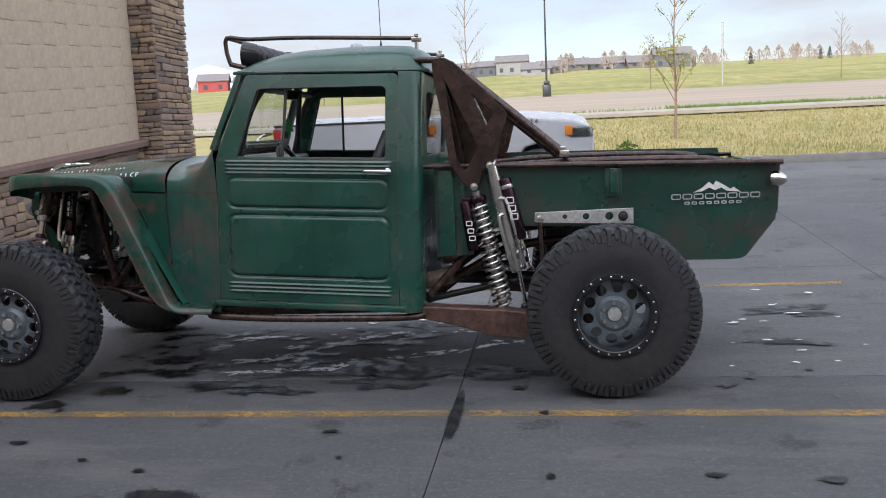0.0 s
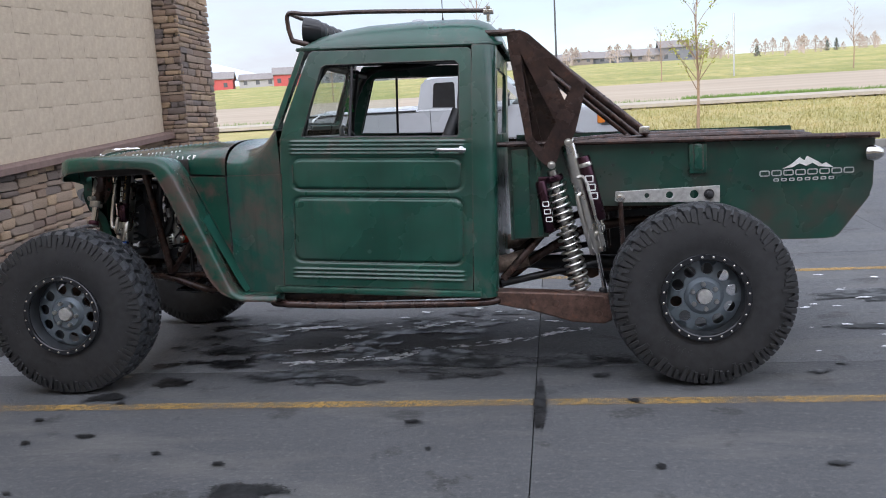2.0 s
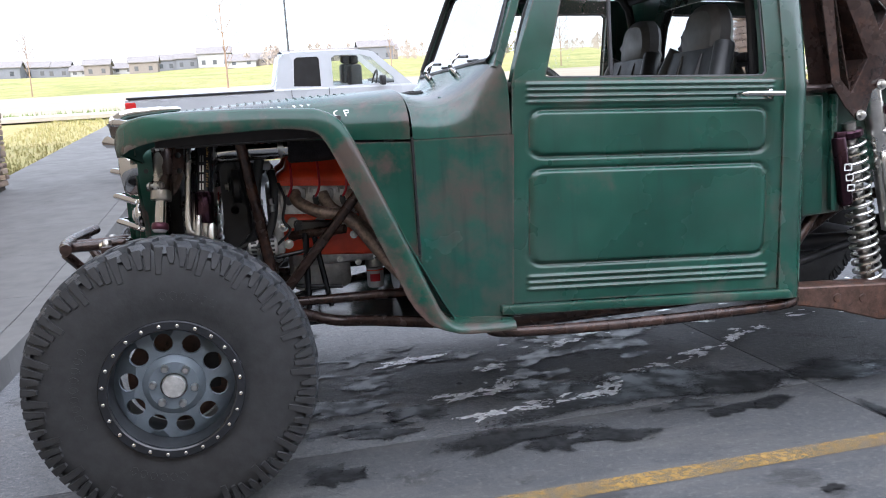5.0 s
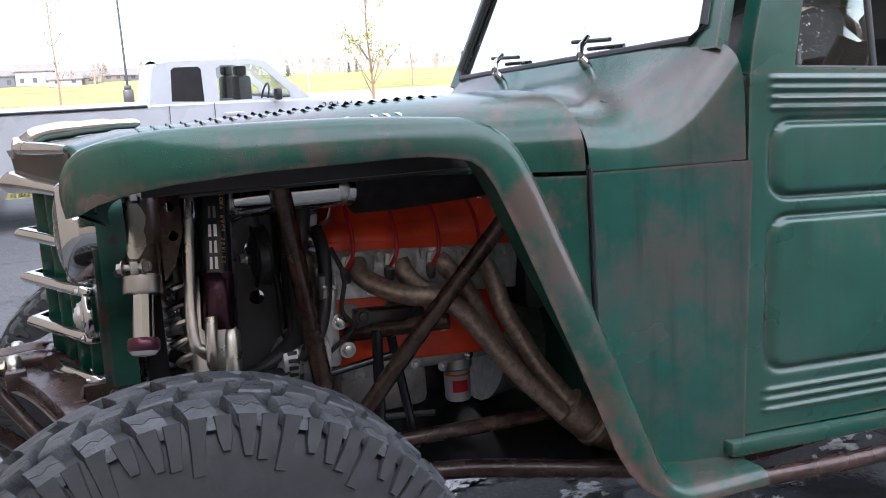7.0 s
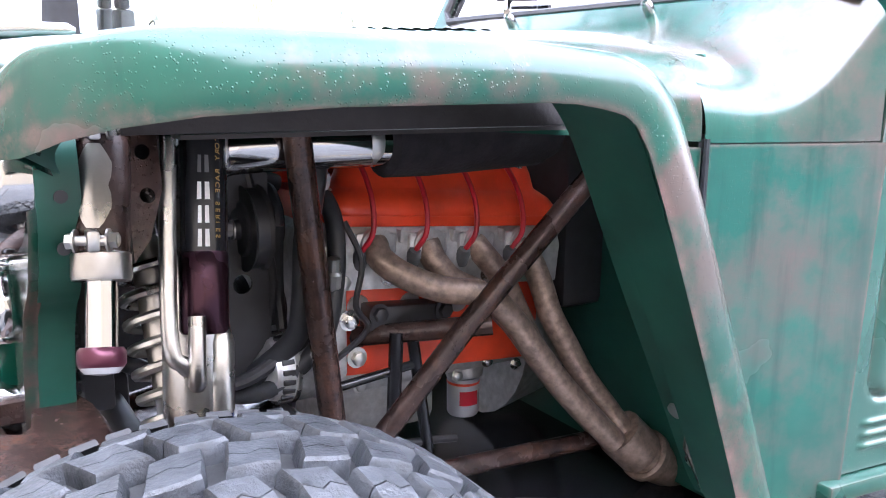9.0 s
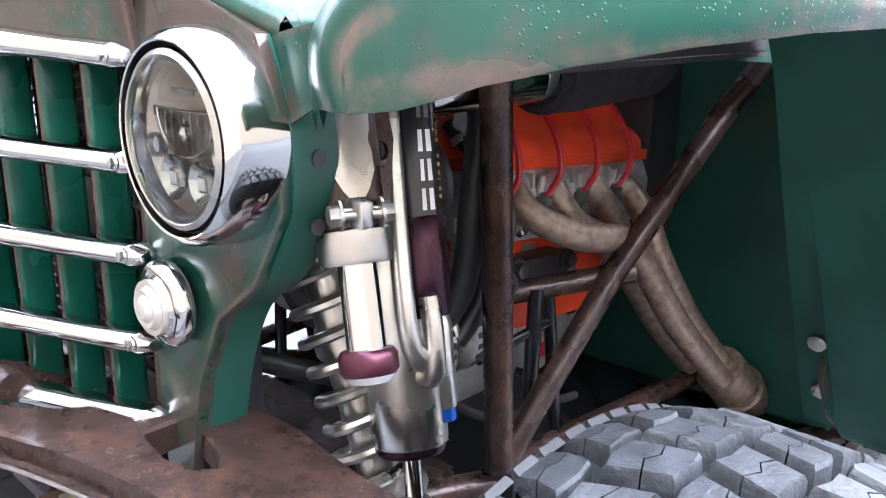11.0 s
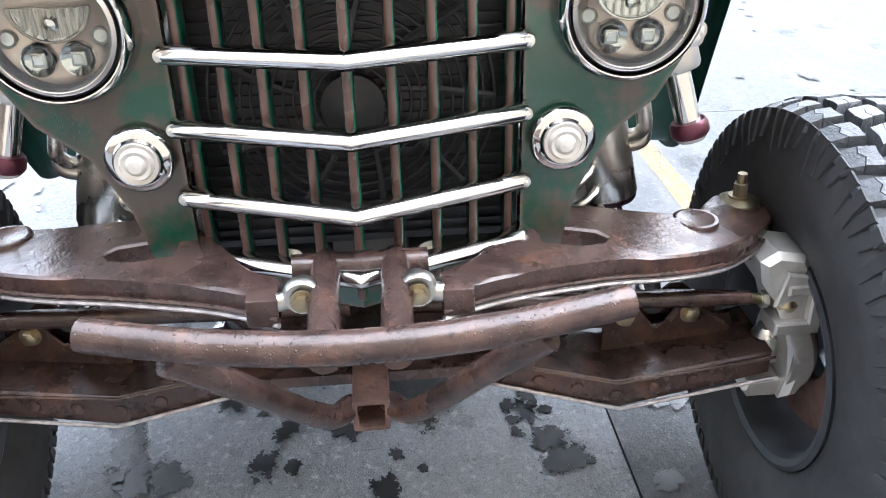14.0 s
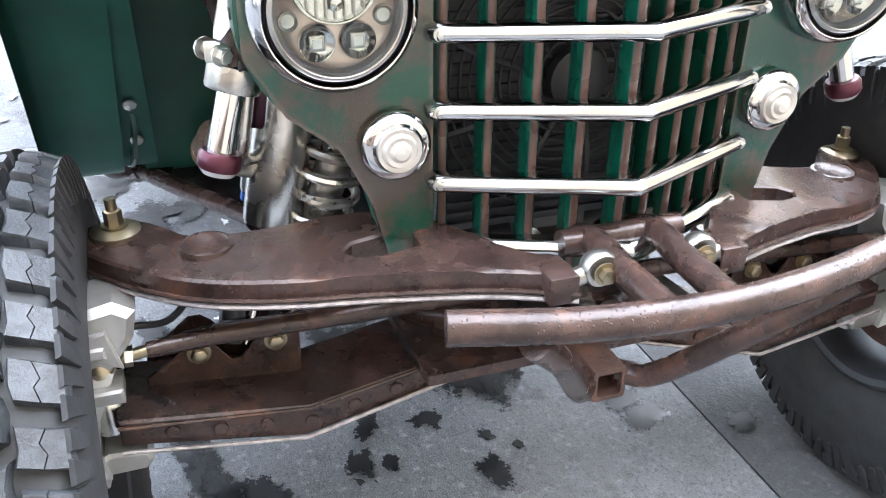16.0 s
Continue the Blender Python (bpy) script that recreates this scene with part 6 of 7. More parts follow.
    part("heater_box", bx(1.02, 1.15, -.30, .30, .85, 1.30, .02), BLACK, TRUCK)


engine()

# ---- rear end ----
def rear(s):
    out = [(2.707, 1.976), (2.783, 1.983), (2.829, 1.958), (2.965, 1.83), (3.136, 1.649), (3.118, 1.578), (3.071, 1.403), (3.048, 1.356), (2.989, 1.322), (2.971, 1.27), (2.948, 1.207), (2.916, 1.2), (2.854, 1.265), (2.789, 1.365), (2.785, 1.407), (2.715, 1.873)]
    h1 = [(2.776, 1.866), (2.86, 1.687), (2.964, 1.459), (2.883, 1.315), (2.83, 1.384)]
    h2 = [(2.93, 1.776), (3.061, 1.654), (3.019, 1.576)]
    g = part("shock_tower_plate", plate(out, [h1, h2], .008, lambda u, v, w: (u, s * (.745 + w), v), .001), BROWN, TRUCK, "brown triangulated shock tower plate")
    part("shock_tower_plate", plate(out, [h2], .008, lambda u, v, w: (u, s * (.60 + w), v)), BROWN, TRUCK)
    for a, b in ((h1[0], h1[3]), (h1[0], h1[2]), (h1[2], h1[3]), (h2[0], h2[1]), (h2[1], h2[2]), (h2[2], h2[0])):
        part("tower_web", thicken(mk([Vector((a[0], s * .60, a[1])), Vector((a[0], s * .745, a[1])), Vector((b[0], s * .745, b[1])), Vector((b[0], s * .60, b[1]))], [(0, 1, 2, 3)]), .004), BROWN, g)
    for p in ((2.93, 1.222), (3.03, 1.345)):
        part("tower_bolt", bolt((p[0], s * .755, p[1]), (0, s, 0), .016), STEEL, g)
    part("roof_stay", rod((2.55, s * .62, 1.99), (2.75, s * .70, 1.975), .02), BROWN, g)
    # coil-over and reservoir
    T, B = Vector((2.93, s * .68, 1.19)), Vector((3.085, s * .64, .43))
    c = part("rear_coil_over", rod(T, B, .03, 20), ALU_B, TRUCK, "rear coil-over with a long grey spring")
    part("spring", coil(T.lerp(B, .10), T.lerp(B, .95), .056, .0085, 17), STEEL, c)
    ax = (B - T).normalized()
    part("spring_collar", lathe([(.05, 0), (.056, .008), (.056, .03), (.04, .04)], T.lerp(B, .04), ax, 24), PLUM, c)
    r0 = Vector((2.865, s * .70, 1.13))
    part("reservoir", lathe([(.028, 0), (.032, .008), (.032, .29), (.028, .30)], r0, Vector((.14, 0, -1)), 22), PLUM, c, "plum anodised reservoir with white marks")
    part("reservoir_arm", bx(2.85, 2.95, s * .69 - .02, s * .69 + .02, 1.12, 1.155, .008), PLUM, c)
    for j in range(3):
        x, z = 2.89 + .008 * j, 1.0 - .045 * j
        part("reservoir_mark", plate(rrect(x - .02, x + .02, z - .016, z + .016, .006, 2), [rrect(x - .014, x + .014, z - .010, z + .010, .003, 2)], .002, lambda u, v, w: (u, s * (.733 + w), v)), CREAM, c)
    # long bypass shock
    T2, B2 = Vector((3.03, s * .69, 1.335)), Vector((3.175, s * .665, .70))
    b = part("rear_bypass_shock", join(rod(T2, B2, .042, 24), lathe([(.036, -.04), (.036, 0)], T2, (B2 - T2), 20)), STEEL, TRUCK, "zinc and rust stained bypass shock")
    d2 = (B2 - T2).normalized()
    for off, t0, t1 in ((.045, .30, .96), (-.03, .45, 1.0)):
        part("bypass_tube", tube(smooth_path([T2.lerp(B2, t0) + Vector((.0, s * .03, 0)), T2.lerp(B2, t0 + .06) + Vector((off, s * .05, 0)), T2.lerp(B2, t1 - .05) + Vector((off, s * .05, 0)), T2.lerp(B2, t1) + Vector((off * .7, s * .03, 0))], 5), .014, 10), STEEL, b)
    part("shock_rod", rod(B2, (3.22, s * .66, .44), .012), CHROME, b)
    part("rod_boot", lathe([(.018, 0), (.024, .01), (.024, .06), (.016, .07)], (3.21, s * .66, .42), (-.1, 0, 1), 16), BLACK, b)
    q0 = Vector((3.11, s * .705, 1.26))
    part("reservoir", lathe([(.034, 0), (.038, .008), (.038, .36), (.032, .375)], q0, Vector((.235, 0, -1)), 24), PLUM, b)
    part("reservoir_clamp", lathe([(.0395, 0), (.041, .004), (.041, .02), (.0395, .024)], q0 + Vector((.008, 0, -.035)), Vector((.235, 0, -1)), 24), STEEL, b)
    part("reservoir_hose", tube(smooth_path([q0 + Vector((.085, 0, -.365)), q0 + Vector((.10, 0, -.42)), q0 + Vector((.06, 0, -.46)), B2 + Vector((.02, 0, .02))], 5), .013, 10), STEEL, b)
    for j in range(3):
        p = q0 + Vector((.235, 0, -1)).normalized() * (.13 + .05 * j)
        part("reservoir_mark", plate(rrect(p.x - .024, p.x + .024, p.z - .02, p.z + .02, .006, 2), [rrect(p.x - .017, p.x + .017, p.z - .013, p.z + .013, .003, 2)], .002, lambda u, v, w: (u, s * (.744 + w), v)), CREAM, b)
    # trailing arm
    arm = [(2.45, .50), (2.62, .505), (3.10, .475), (3.245, .455), (3.245, .32), (3.20, .30), (3.02, .315), (2.80, .385), (2.52, .445)]
    t = part("trailing_arm", plate(arm, [], .13, lambda u, v, w: (u, s * (.66 + w), v), .006), RUSTY, TRUCK, "rusty brown boxed trailing arm")
    part("trailing_arm", bx(3.22, 3.75, min(s * .60, s * .72), max(s * .60, s * .72), .36, .45, .015), RUSTY, TRUCK)
    for x, z in ((2.80, .44), (2.93, .425), (3.10, .455), (3.17, .36), (3.22, .445)):
        part("arm_boss", lathe([(.02, 0), (.018, .004), (.008, .006)], (x, s * .79, z), (0, s, 0), 18), RUSTY, t)
    # sway-bar arm and drop link
    sw = [(3.285, 1.052), (3.86, 1.062), (3.86, .968), (3.30, .99), (3.28, 1.0)]
    holes = [ring_pts(3.46, 1.022, .014, n=14), ring_pts(3.585, 1.02, .02, n=14), ring_pts(3.72, 1.018, .024, n=16)]
    a = part("sway_bar_arm", plate(sw, holes, .012, lambda u, v, w: (u, s * (.712 + w), v), .002), ALU, TRUCK, "grey drilled sway-bar arm")
    part("arm_bolt", bolt((3.80, s * .726, 1.016), (0, s, 0), .02), BLACK, a)
    part("link_bolt", bolt((3.31, s * .735, 1.02), (0, s, 0), .018), STEEL, a)
    part("drop_link", rod((3.31, s * .72, 1.02), (3.33, s * .70, .52), .014), BROWN, a)
    # frame tubes behind the cab, exhaust
    part("frame_rail", tube(smooth_path([(2.55, s * .45, .46), (2.9, s * .45, .70), (3.3, s * .45, .84), (4.5, s * .45, .86)], 6), .028, 12), BROWN, TRUCK)
    part("frame_brace", rod((2.62, s * .62, .55), (2.95, s * .55, .90), .024), BROWN, TRUCK)
    part("frame_brace", rod((2.95, s * .55, .90), (2.93, s * .55, 1.33), .022), BROWN, TRUCK)
    part("frame_brace", rod((2.60, s * .50, .50), (3.2, s * .40, .60), .022), BLACK, TRUCK)
    part("exhaust_tip", join(tube(smooth_path([(2.2, s * .40, .58), (2.6, s * .50, .62), (2.76, s * .52, .66)], 5), .055, 20, cap=False), tube(smooth_path([(2.2, s * .40, .58), (2.6, s * .50, .62), (2.76, s * .52, .66)], 5), .05, 20, cap=False)), HEADER, TRUCK, "grey exhaust tail pipe")


for sgn in (-1, 1):
    rear(sgn)
part("rear_axle", join(rod((3.718, -.74, .495), (3.718, .74, .495), .045), lathe([(.06, -.16), (.15, -.06), (.16, 0), (.15, .06), (.06, .16)], (3.718, 0, .495), (1, 0, 0), 28)), BLACK, TRUCK, "black rear axle")
part("drive_shaft", rod((1.5, 0, .60), (3.6, 0, .52), .045), BLACK, TRUCK)
part("gearbox", lathe([(.20, 0), (.15, .18), (.11, .4), (.09, .75)], (1.0, 0, .72), (1, 0, -.1), 24), ALU, TRUCK)
part("fuel_cell", bx(3.0, 3.4, -.35, .35, 1.03, 1.32, .03), BLACK, TRUCK, "black fuel cell in the bed")
part("rear_cross", rod((2.93, -.55, 1.33), (2.93, .55, 1.33), .022), BROWN, TRUCK)


# ---- cab inside and roof ----
def seat(y):
    s = part("seat", join(bx(1.85, 2.32, y - .24, y + .24, .88, 1.02, .05, 3), plate([(2.20, .98), (2.30, .96), (2.47, 1.52), (2.36, 1.55), (2.28, 1.3)], [], .46, lambda u, v, w: (u, y - .23 + w, v), .03)), VINYLB, TRUCK, "black and grey bucket seat")
    hr = [(-.13, 1.52), (-.15, 1.62), (-.12, 1.71), (-.06, 1.745), (.06, 1.745), (.12, 1.71), (.15, 1.62), (.13, 1.52)]
    part("headrest", plate([(p.y, p.z) for p in smooth_path([(0, a, b) for a, b in hr + hr[:1]], 3)][:-1], [], .11, lambda u, v, w: (2.37 + w + .1 * (v - 1.5), y + u, v), .03), VINYL, s, "grey padded headrest")
    part("headrest_emblem", plate([(-.035, 1.64), (-.01, 1.665), (.0, 1.66), (.012, 1.672), (.035, 1.64)], [], .003, lambda u, v, w: (2.377 + .1 * (v - 1.5) - w, y + u, v)), BLACK, s)
    for d in (-1, 1):
        part("side_bolster", tube(smooth_path([(2.08, y + d * .24, 1.03), (2.26, y + d * .25, 1.12), (2.33, y + d * .25, 1.38), (2.40, y + d * .20, 1.56)], 5), [.05] * 10 + [.045] * 6, 12), VINYLB, s)
        part("harness_strap", tube([(2.20, y + d * .09, 1.08), (2.27, y + d * .09, 1.3), (2.36, y + d * .085, 1.52), (2.5, y + d * .08, 1.50)], .018, 6), BLACK, s)


for yy in (-.37, .30):
    seat(yy)


def inside():
    part("dashboard", join(bx(1.40, 1.52, -.72, .72, 1.24, 1.44, .03), bx(1.34, 1.44, -.72, .72, 1.40, 1.46, .02)), plain("brushed_dash", (.3, .3, .29), .4, .7, .2, 20), TRUCK, "bare metal dashboard")
    wc, wd = Vector((1.72, -.37, 1.34)), Vector((.85, 0, .42)).normalized()
    a, b, _ = basis(wd)
    sw = part("steering_wheel", tube([wc + (a * math.cos(t) + b * math.sin(t)) * .18 for t in [2 * math.pi * i / 36 for i in range(36)]], .016, 10, True), VINYLB, TRUCK, "black steering wheel")
    for t in (.5, 2.6, 4.7):
        part("wheel_spoke", rod(wc, wc + (a * math.cos(t) + b * math.sin(t)) * .175, .011), ALU_B, sw)
    part("steering_column", rod(wc, wc - wd * .35, .025), BLACK, sw)
    for y in (-.60, .60):
        part("roll_cage", tube(smooth_path([(1.42, y, .6), (1.44, y, 1.42), (1.60, y * .93, 1.86), (1.9, y * .93, 1.915), (2.45, y * .93, 1.90), (2.52, y, 1.4), (2.52, y, .6)], 5), .022, 10), BLACK, TRUCK, "black roll cage tube")
    part("roll_cage", rod((2.50, -.56, 1.88), (2.50, .56, 1.88), .022), BLACK, TRUCK)
    part("roll_cage", rod((2.51, -.58, 1.50), (2.51, .58, 1.50), .022), BLACK, TRUCK)
    part("roll_cage", rod((1.60, -.56, 1.87), (1.60, .56, 1.87), .022), BLACK, TRUCK)
    part("roll_cage", rod((1.46, .58, 1.45), (1.62, .20, 1.88), .02), BLACK, TRUCK)
    m = part("rear_view_mirror", bx(1.60, 1.62, -.06, .16, 1.82, 1.88, .008), BLACK, TRUCK)
    part("mirror_glass", bx(1.622, 1.624, -.052, .152, 1.827, 1.873), CHROME, m)
    part("mirror_stalk", rod((1.60, .05, 1.87), (1.60, .05, 1.93), .008), BLACK, m)
    tree = [(0, .10), (.022, .07), (.012, .07), (.03, .035), (.016, .035), (.036, 0), (.008, 0), (.008, -.02), (-.008, -.02), (-.008, 0), (-.036, 0), (-.016, .035), (-.03, .035), (-.012, .07), (-.022, .07)]
    af = single("air_freshener", join(plate(tree, [], .004, lambda u, v, w: (1.64 + u, -.18 + w, 1.60 + v)), rod((1.64, -.178, 1.70), (1.60, -.10, 1.87), .0015, 6)), plain("green_card", (.02, .22, .05), .6, 0, .1, 20), "green tree-shaped card air freshener hanging in the cab", "air freshener")
    # roof rack with lamps
    for y in (-.58, .58):
        r = part("rack_tube", tube(smooth_path([(1.42, y, 2.03), (1.40, y, 2.12), (1.415, y, 2.19), (1.55, y, 2.175), (1.9, y, 2.165), (2.62, y, 2.12)], 5), .013, 10), BROWN, TRUCK, "thin brown roof rack tube")
        part("rack_clamp", join(rod((2.60, y, 2.06), (2.60, y, 2.14), .012), bolt((2.60, y, 2.13), (0, 0, 1), .014), bx(2.57, 2.63, y - .015, y + .015, 2.10, 2.13, .005)), STEEL, r)
        part("rack_foot", rod((1.42, y, 2.03), (1.52, y, 2.00), .016), BROWN, r)
    part("rack_tube", rod((1.41, -.58, 2.19), (1.41, .58, 2.19), .013), BROWN, TRUCK)
    part("rack_tube", rod((1.42, -.58, 2.03), (1.42, .58, 2.03), .013), BROWN, TRUCK)
    for i in range(6):
        y = -.45 + .18 * i
        l = part("roof_lamp", lathe([(.05, -.06), (.07, -.03), (.082, .03), (.085, .05), (.08, .052)], (1.52, y, 2.09), (-1, 0, .08), 24, False), BLACKG, TRUCK, "black round roof driving lamp")
        part("lamp_lens", lathe([(.079, .045), (.06, .05), (0, .053)], (1.52, y, 2.09), (-1, 0, .08), 24, False), CHROME, l)
        part("lamp_back", lathe([(.0, -.085), (.03, -.08), (.05, -.06)], (1.52, y, 2.09), (-1, 0, .08), 20, False), BLACK, l)
    part("roof_dome", lathe([(.05, 0), (.048, .025), (.035, .045), (0, .05)], (2.10, .0, 2.125), (0, 0, 1), 20), WHITE, TRUCK, "white antenna dome on the roof")
    an = part("whip_antenna", join(rod((2.25, .10, 2.13), (2.25, .10, 2.6), .003, 6), lathe([(.012, 0), (.008, .05), (.004, .07)], (2.25, .10, 2.12), (0, 0, 1), 10)), BLACK, TRUCK)


inside()


# ---- around the truck ----
def white_pickup():
    """A white extended-cab pickup on the rise behind; built along +x, near side at y = 0."""
    tl = math.atan(.073)
    M = Matrix.Translation((-1.16, 8.1, gz(8.1))) @ Matrix.Rotation(tl, 4, "X")
    w = thing("white_pickup", "white extended-cab pickup parked with its tail to the pavement", "truck")

    def wp(name, bm, mat, parent=None, label=""):
        for v in bm.verts:
            v.co = Vector((float(np.interp(v.co.x, [-.3, 0, 1.64, 1.9, 2.3, 2.43, 2.72, 3.32, 3.66, 4.82], [-.36, 0, 1.95, 2.2, 2.57, 2.74, 3.15, 3.6, 3.85, 5.27])),
                           v.co.y * 1.09, float(np.interp(v.co.z, [0, .38, .86, 1.2, 1.63, 1.735, 1.8], [0, .44, .92, 1.315, 1.74, 1.81, 1.88]))))
        bmesh.ops.transform(bm, matrix=M, verts=bm.verts)
        return part(name, bm, mat, parent or w, label)
    W = 1.78
    low = [(.0, .55), (.0, 1.16), (.03, 1.20), (1.62, 1.20), (1.64, 1.22), (3.55, 1.20), (3.70, 1.19), (4.55, 1.11), (4.75, 1.03), (4.82, .85), (4.80, .50), (4.55, .42), (4.42, .42), (4.38, .60), (4.28, .74), (4.10, .80), (3.92, .74), (3.82, .60), (3.78, .38), (1.40, .38), (1.36, .60), (1.26, .74), (1.08, .80), (.90, .74), (.80, .60), (.76, .45)]
    wp("body", plate(low, [], W, lambda u, v, q: (u, q, v), .025), WHITE, None, "white painted body")
    roofp = [(1.64, 1.20), (1.72, 1.62), (1.80, 1.70), (1.95, 1.735), (2.7, 1.735), (2.95, 1.69), (3.66, 1.20)]
    wins = [[(1.90, 1.24), (1.93, 1.60), (1.97, 1.63), (2.27, 1.63), (2.30, 1.60), (2.30, 1.22)], [(2.43, 1.22), (2.43, 1.60), (2.47, 1.635), (2.72, 1.635), (2.90, 1.59), (3.30, 1.30), (3.32, 1.22)]]
    cabf = lambda y0, sg: (lambda u, v, q: (u, y0 + sg * (q + .16 * max(0, v - 1.2)), v))
    wp("cab_side", plate(roofp, wins, .03, cabf(.02, 1)), WHITE)
    wp("cab_side", plate(roofp, wins, .03, cabf(W - .02, -1)), WHITE)
    wp("cab_roof", grid(10, 8, lambda a, b: Vector((1.78 + 1.10 * a, .10 + (W - .2) * b, 1.70 + .05 * math.sin(math.pi * b) ** .5 - .03 * max(0, a - .8) * 5))), WHITE)
    wp("cab_rear", mk([Vector(p) for p in ((1.65, .03, 1.2), (1.65, W - .03, 1.2), (1.78, W - .1, 1.71), (1.78, .1, 1.71))], [(0, 1, 2, 3)]), WHITE)
    ws = wp("windscreen", mk([Vector(p) for p in ((3.62, .08, 1.2), (3.62, W - .08, 1.2), (2.93, W - .14, 1.69), (2.93, .14, 1.69))], [(0, 1, 2, 3)]), PANE)
    ws.visible_shadow = False
    for k, wn_ in enumerate(wins):
        for y0, sg in ((.03, 1), (W - .03, -1)):
            g = wp("side_window", mk([Vector((u, y0 + sg * (.16 * max(0, v - 1.2)), v)) for u, v in wn_], [tuple(range(len(wn_)))]), BLACKG if k == 0 else PANE)
            g.visible_shadow = k == 0
    for x in (2.10, 2.62):
        for y in (.42, 1.30):
            wp("seat", bx(x, x + .14, y - .22, y + .22, 1.0, 1.50, .05), GREYP)
            wp("headrest", bx(x + .01, x + .10, y - .13, y + .13, 1.50, 1.62, .03), GREYP)
    wheel_c = Vector((3.02, .42, 1.22))
    wp("steering_wheel", tube([wheel_c + Vector((.06 * math.cos(t), .17 * math.sin(t), .17 * math.cos(t))) for t in [2 * math.pi * i / 24 for i in range(24)]], .015, 8, True), BLACK)
    wp("dashboard", bx(3.15, 3.5, .1, W - .1, 1.05, 1.24, .03), BLACK)
    wp("door_mirror", join(bx(3.02, 3.12, -.20, -.02, 1.20, 1.34, .03), rod((3.07, -.03, 1.22), (3.07, .05, 1.22), .02)), BLACK, None, "black door mirror")
    for x0, x1 in ((1.86, 2.36), (2.38, 3.5)):
        wp("door_seam", tube([(x0, -.004, .5), (x0, -.004, 1.2)], .005, 6), GREYP)
    wp("door_handle", bx(2.46, 2.62, -.03, 0, 1.06, 1.10, .01), WHITE)
    wp("bed_rail", bx(.0, 1.62, -.01, .08, 1.19, 1.215, .008), BLACK)
    wp("tail_light", bx(-.02, .10, -.012, .10, .86, 1.16, .02), REDL, None, "red tail light")
    wp("tailgate", bx(-.03, .0, .12, W - .12, .62, 1.18, .01), WHITE)
    wp("rear_bumper", bx(-.16, .06, -.02, W + .02, .50, .66, .03), CHROME, None, "chrome rear bumper")
    hl = wp("headlight", bx(4.48, 4.80, -.014, .18, .86, 1.02, .03), PANE)
    wp("headlight_bowl", bx(4.52, 4.77, .0, .17, .87, 1.01, .02), CHROME)
    wp("side_marker", bx(4.44, 4.54, -.016, .02, .90, 1.03, .01), plain("amber_lens", (.7, .22, .03), .2, 0, .05, 10))
    for i, ch in enumerate("29144"):
        c = bpy.data.curves.new("fleet_number", "FONT")
        c.body, c.size, c.extrude = ch, .12, .001
        tmp = bpy.data.objects.new("tmp", c)
        me = bpy.data.meshes.new_from_object(tmp)
        bpy.data.objects.remove(tmp)
        me.materials.append(BLACK)
        o = new("fleet_digit", me)
        o.parent = w
        o.matrix_basis = M @ pose(3.98 + .085 * i, -.008, 1.17, 90, 0, 0)
    for x in (1.08, 4.10):
        for y in (.10, W - .10):
            t = wp("wheel", lathe([(.20, -.10), (.30, -.11), (.345, -.08), (.355, 0), (.345, .08), (.30, .11), (.20, .10)], (x, y, .355), (0, 1, 0), 36), RUBBER)
            wp("hub", lathe([(.0, -.115), (.12, -.115), (.20, -.10), (.21, -.09)], (x, y, .355), (0, 1, 0), 30, False), ALU_B, t)


white_pickup()


def street_lamp():
    x, y = 3.35, 52.0
    z = gz(y)
    l = thing("street_lamp", "black post-top street lamp on a square base beside the road", "street lamp")
    part("base", join(bx(x - .28, x + .28, y - .28, y + .28, z - .2, z + .75, .04), bx(x - .2, x + .2, y - .2, y + .2, z + .75, z + 1.0, .04)), BLACK, l)
    part("pole", rod((x, y, z + .9), (x, y, z + 6.3), .07, 12, .05), BLACK, l)
    part("lantern", lathe([(.05, 6.2), (.14, 6.3), (.20, 6.55), (.42, 6.62), (.30, 6.75), (.10, 6.95), (.05, 7.15)], (x, y, z), (0, 0, 1), 16), BLACK, l)
    x, y = 15.7, 57.0
    p = thing("marker_post", "plain pale steel post at the far edge of the road", "post")
    part("pole", rod((x, y, gz(y)), (x, y, gz(y) + 4.3), .06, 10), GALV, p)
    part("cap", lathe([(.07, 0), (.07, .05), (.02, .09)], (x, y, gz(y) + 4.3), (0, 0, 1), 10), GALV, p)


street_lamp()
BARK = plain("young_bark", (.22, .15, .10), .85, 0, .3, 20, .4)
TWIG = plain("bare_twigs", (.30, .25, .215), .9, 0, .3, 10)
LEAF = plain("spring_leaf", (.26, .28, .04), .6, 0, .3, 30)
# greyed green: the conifers' distance haze is put into this colour
CONIFER = plain("hazy_conifer", (.085, .105, .085), .8, 0, .4, 4)


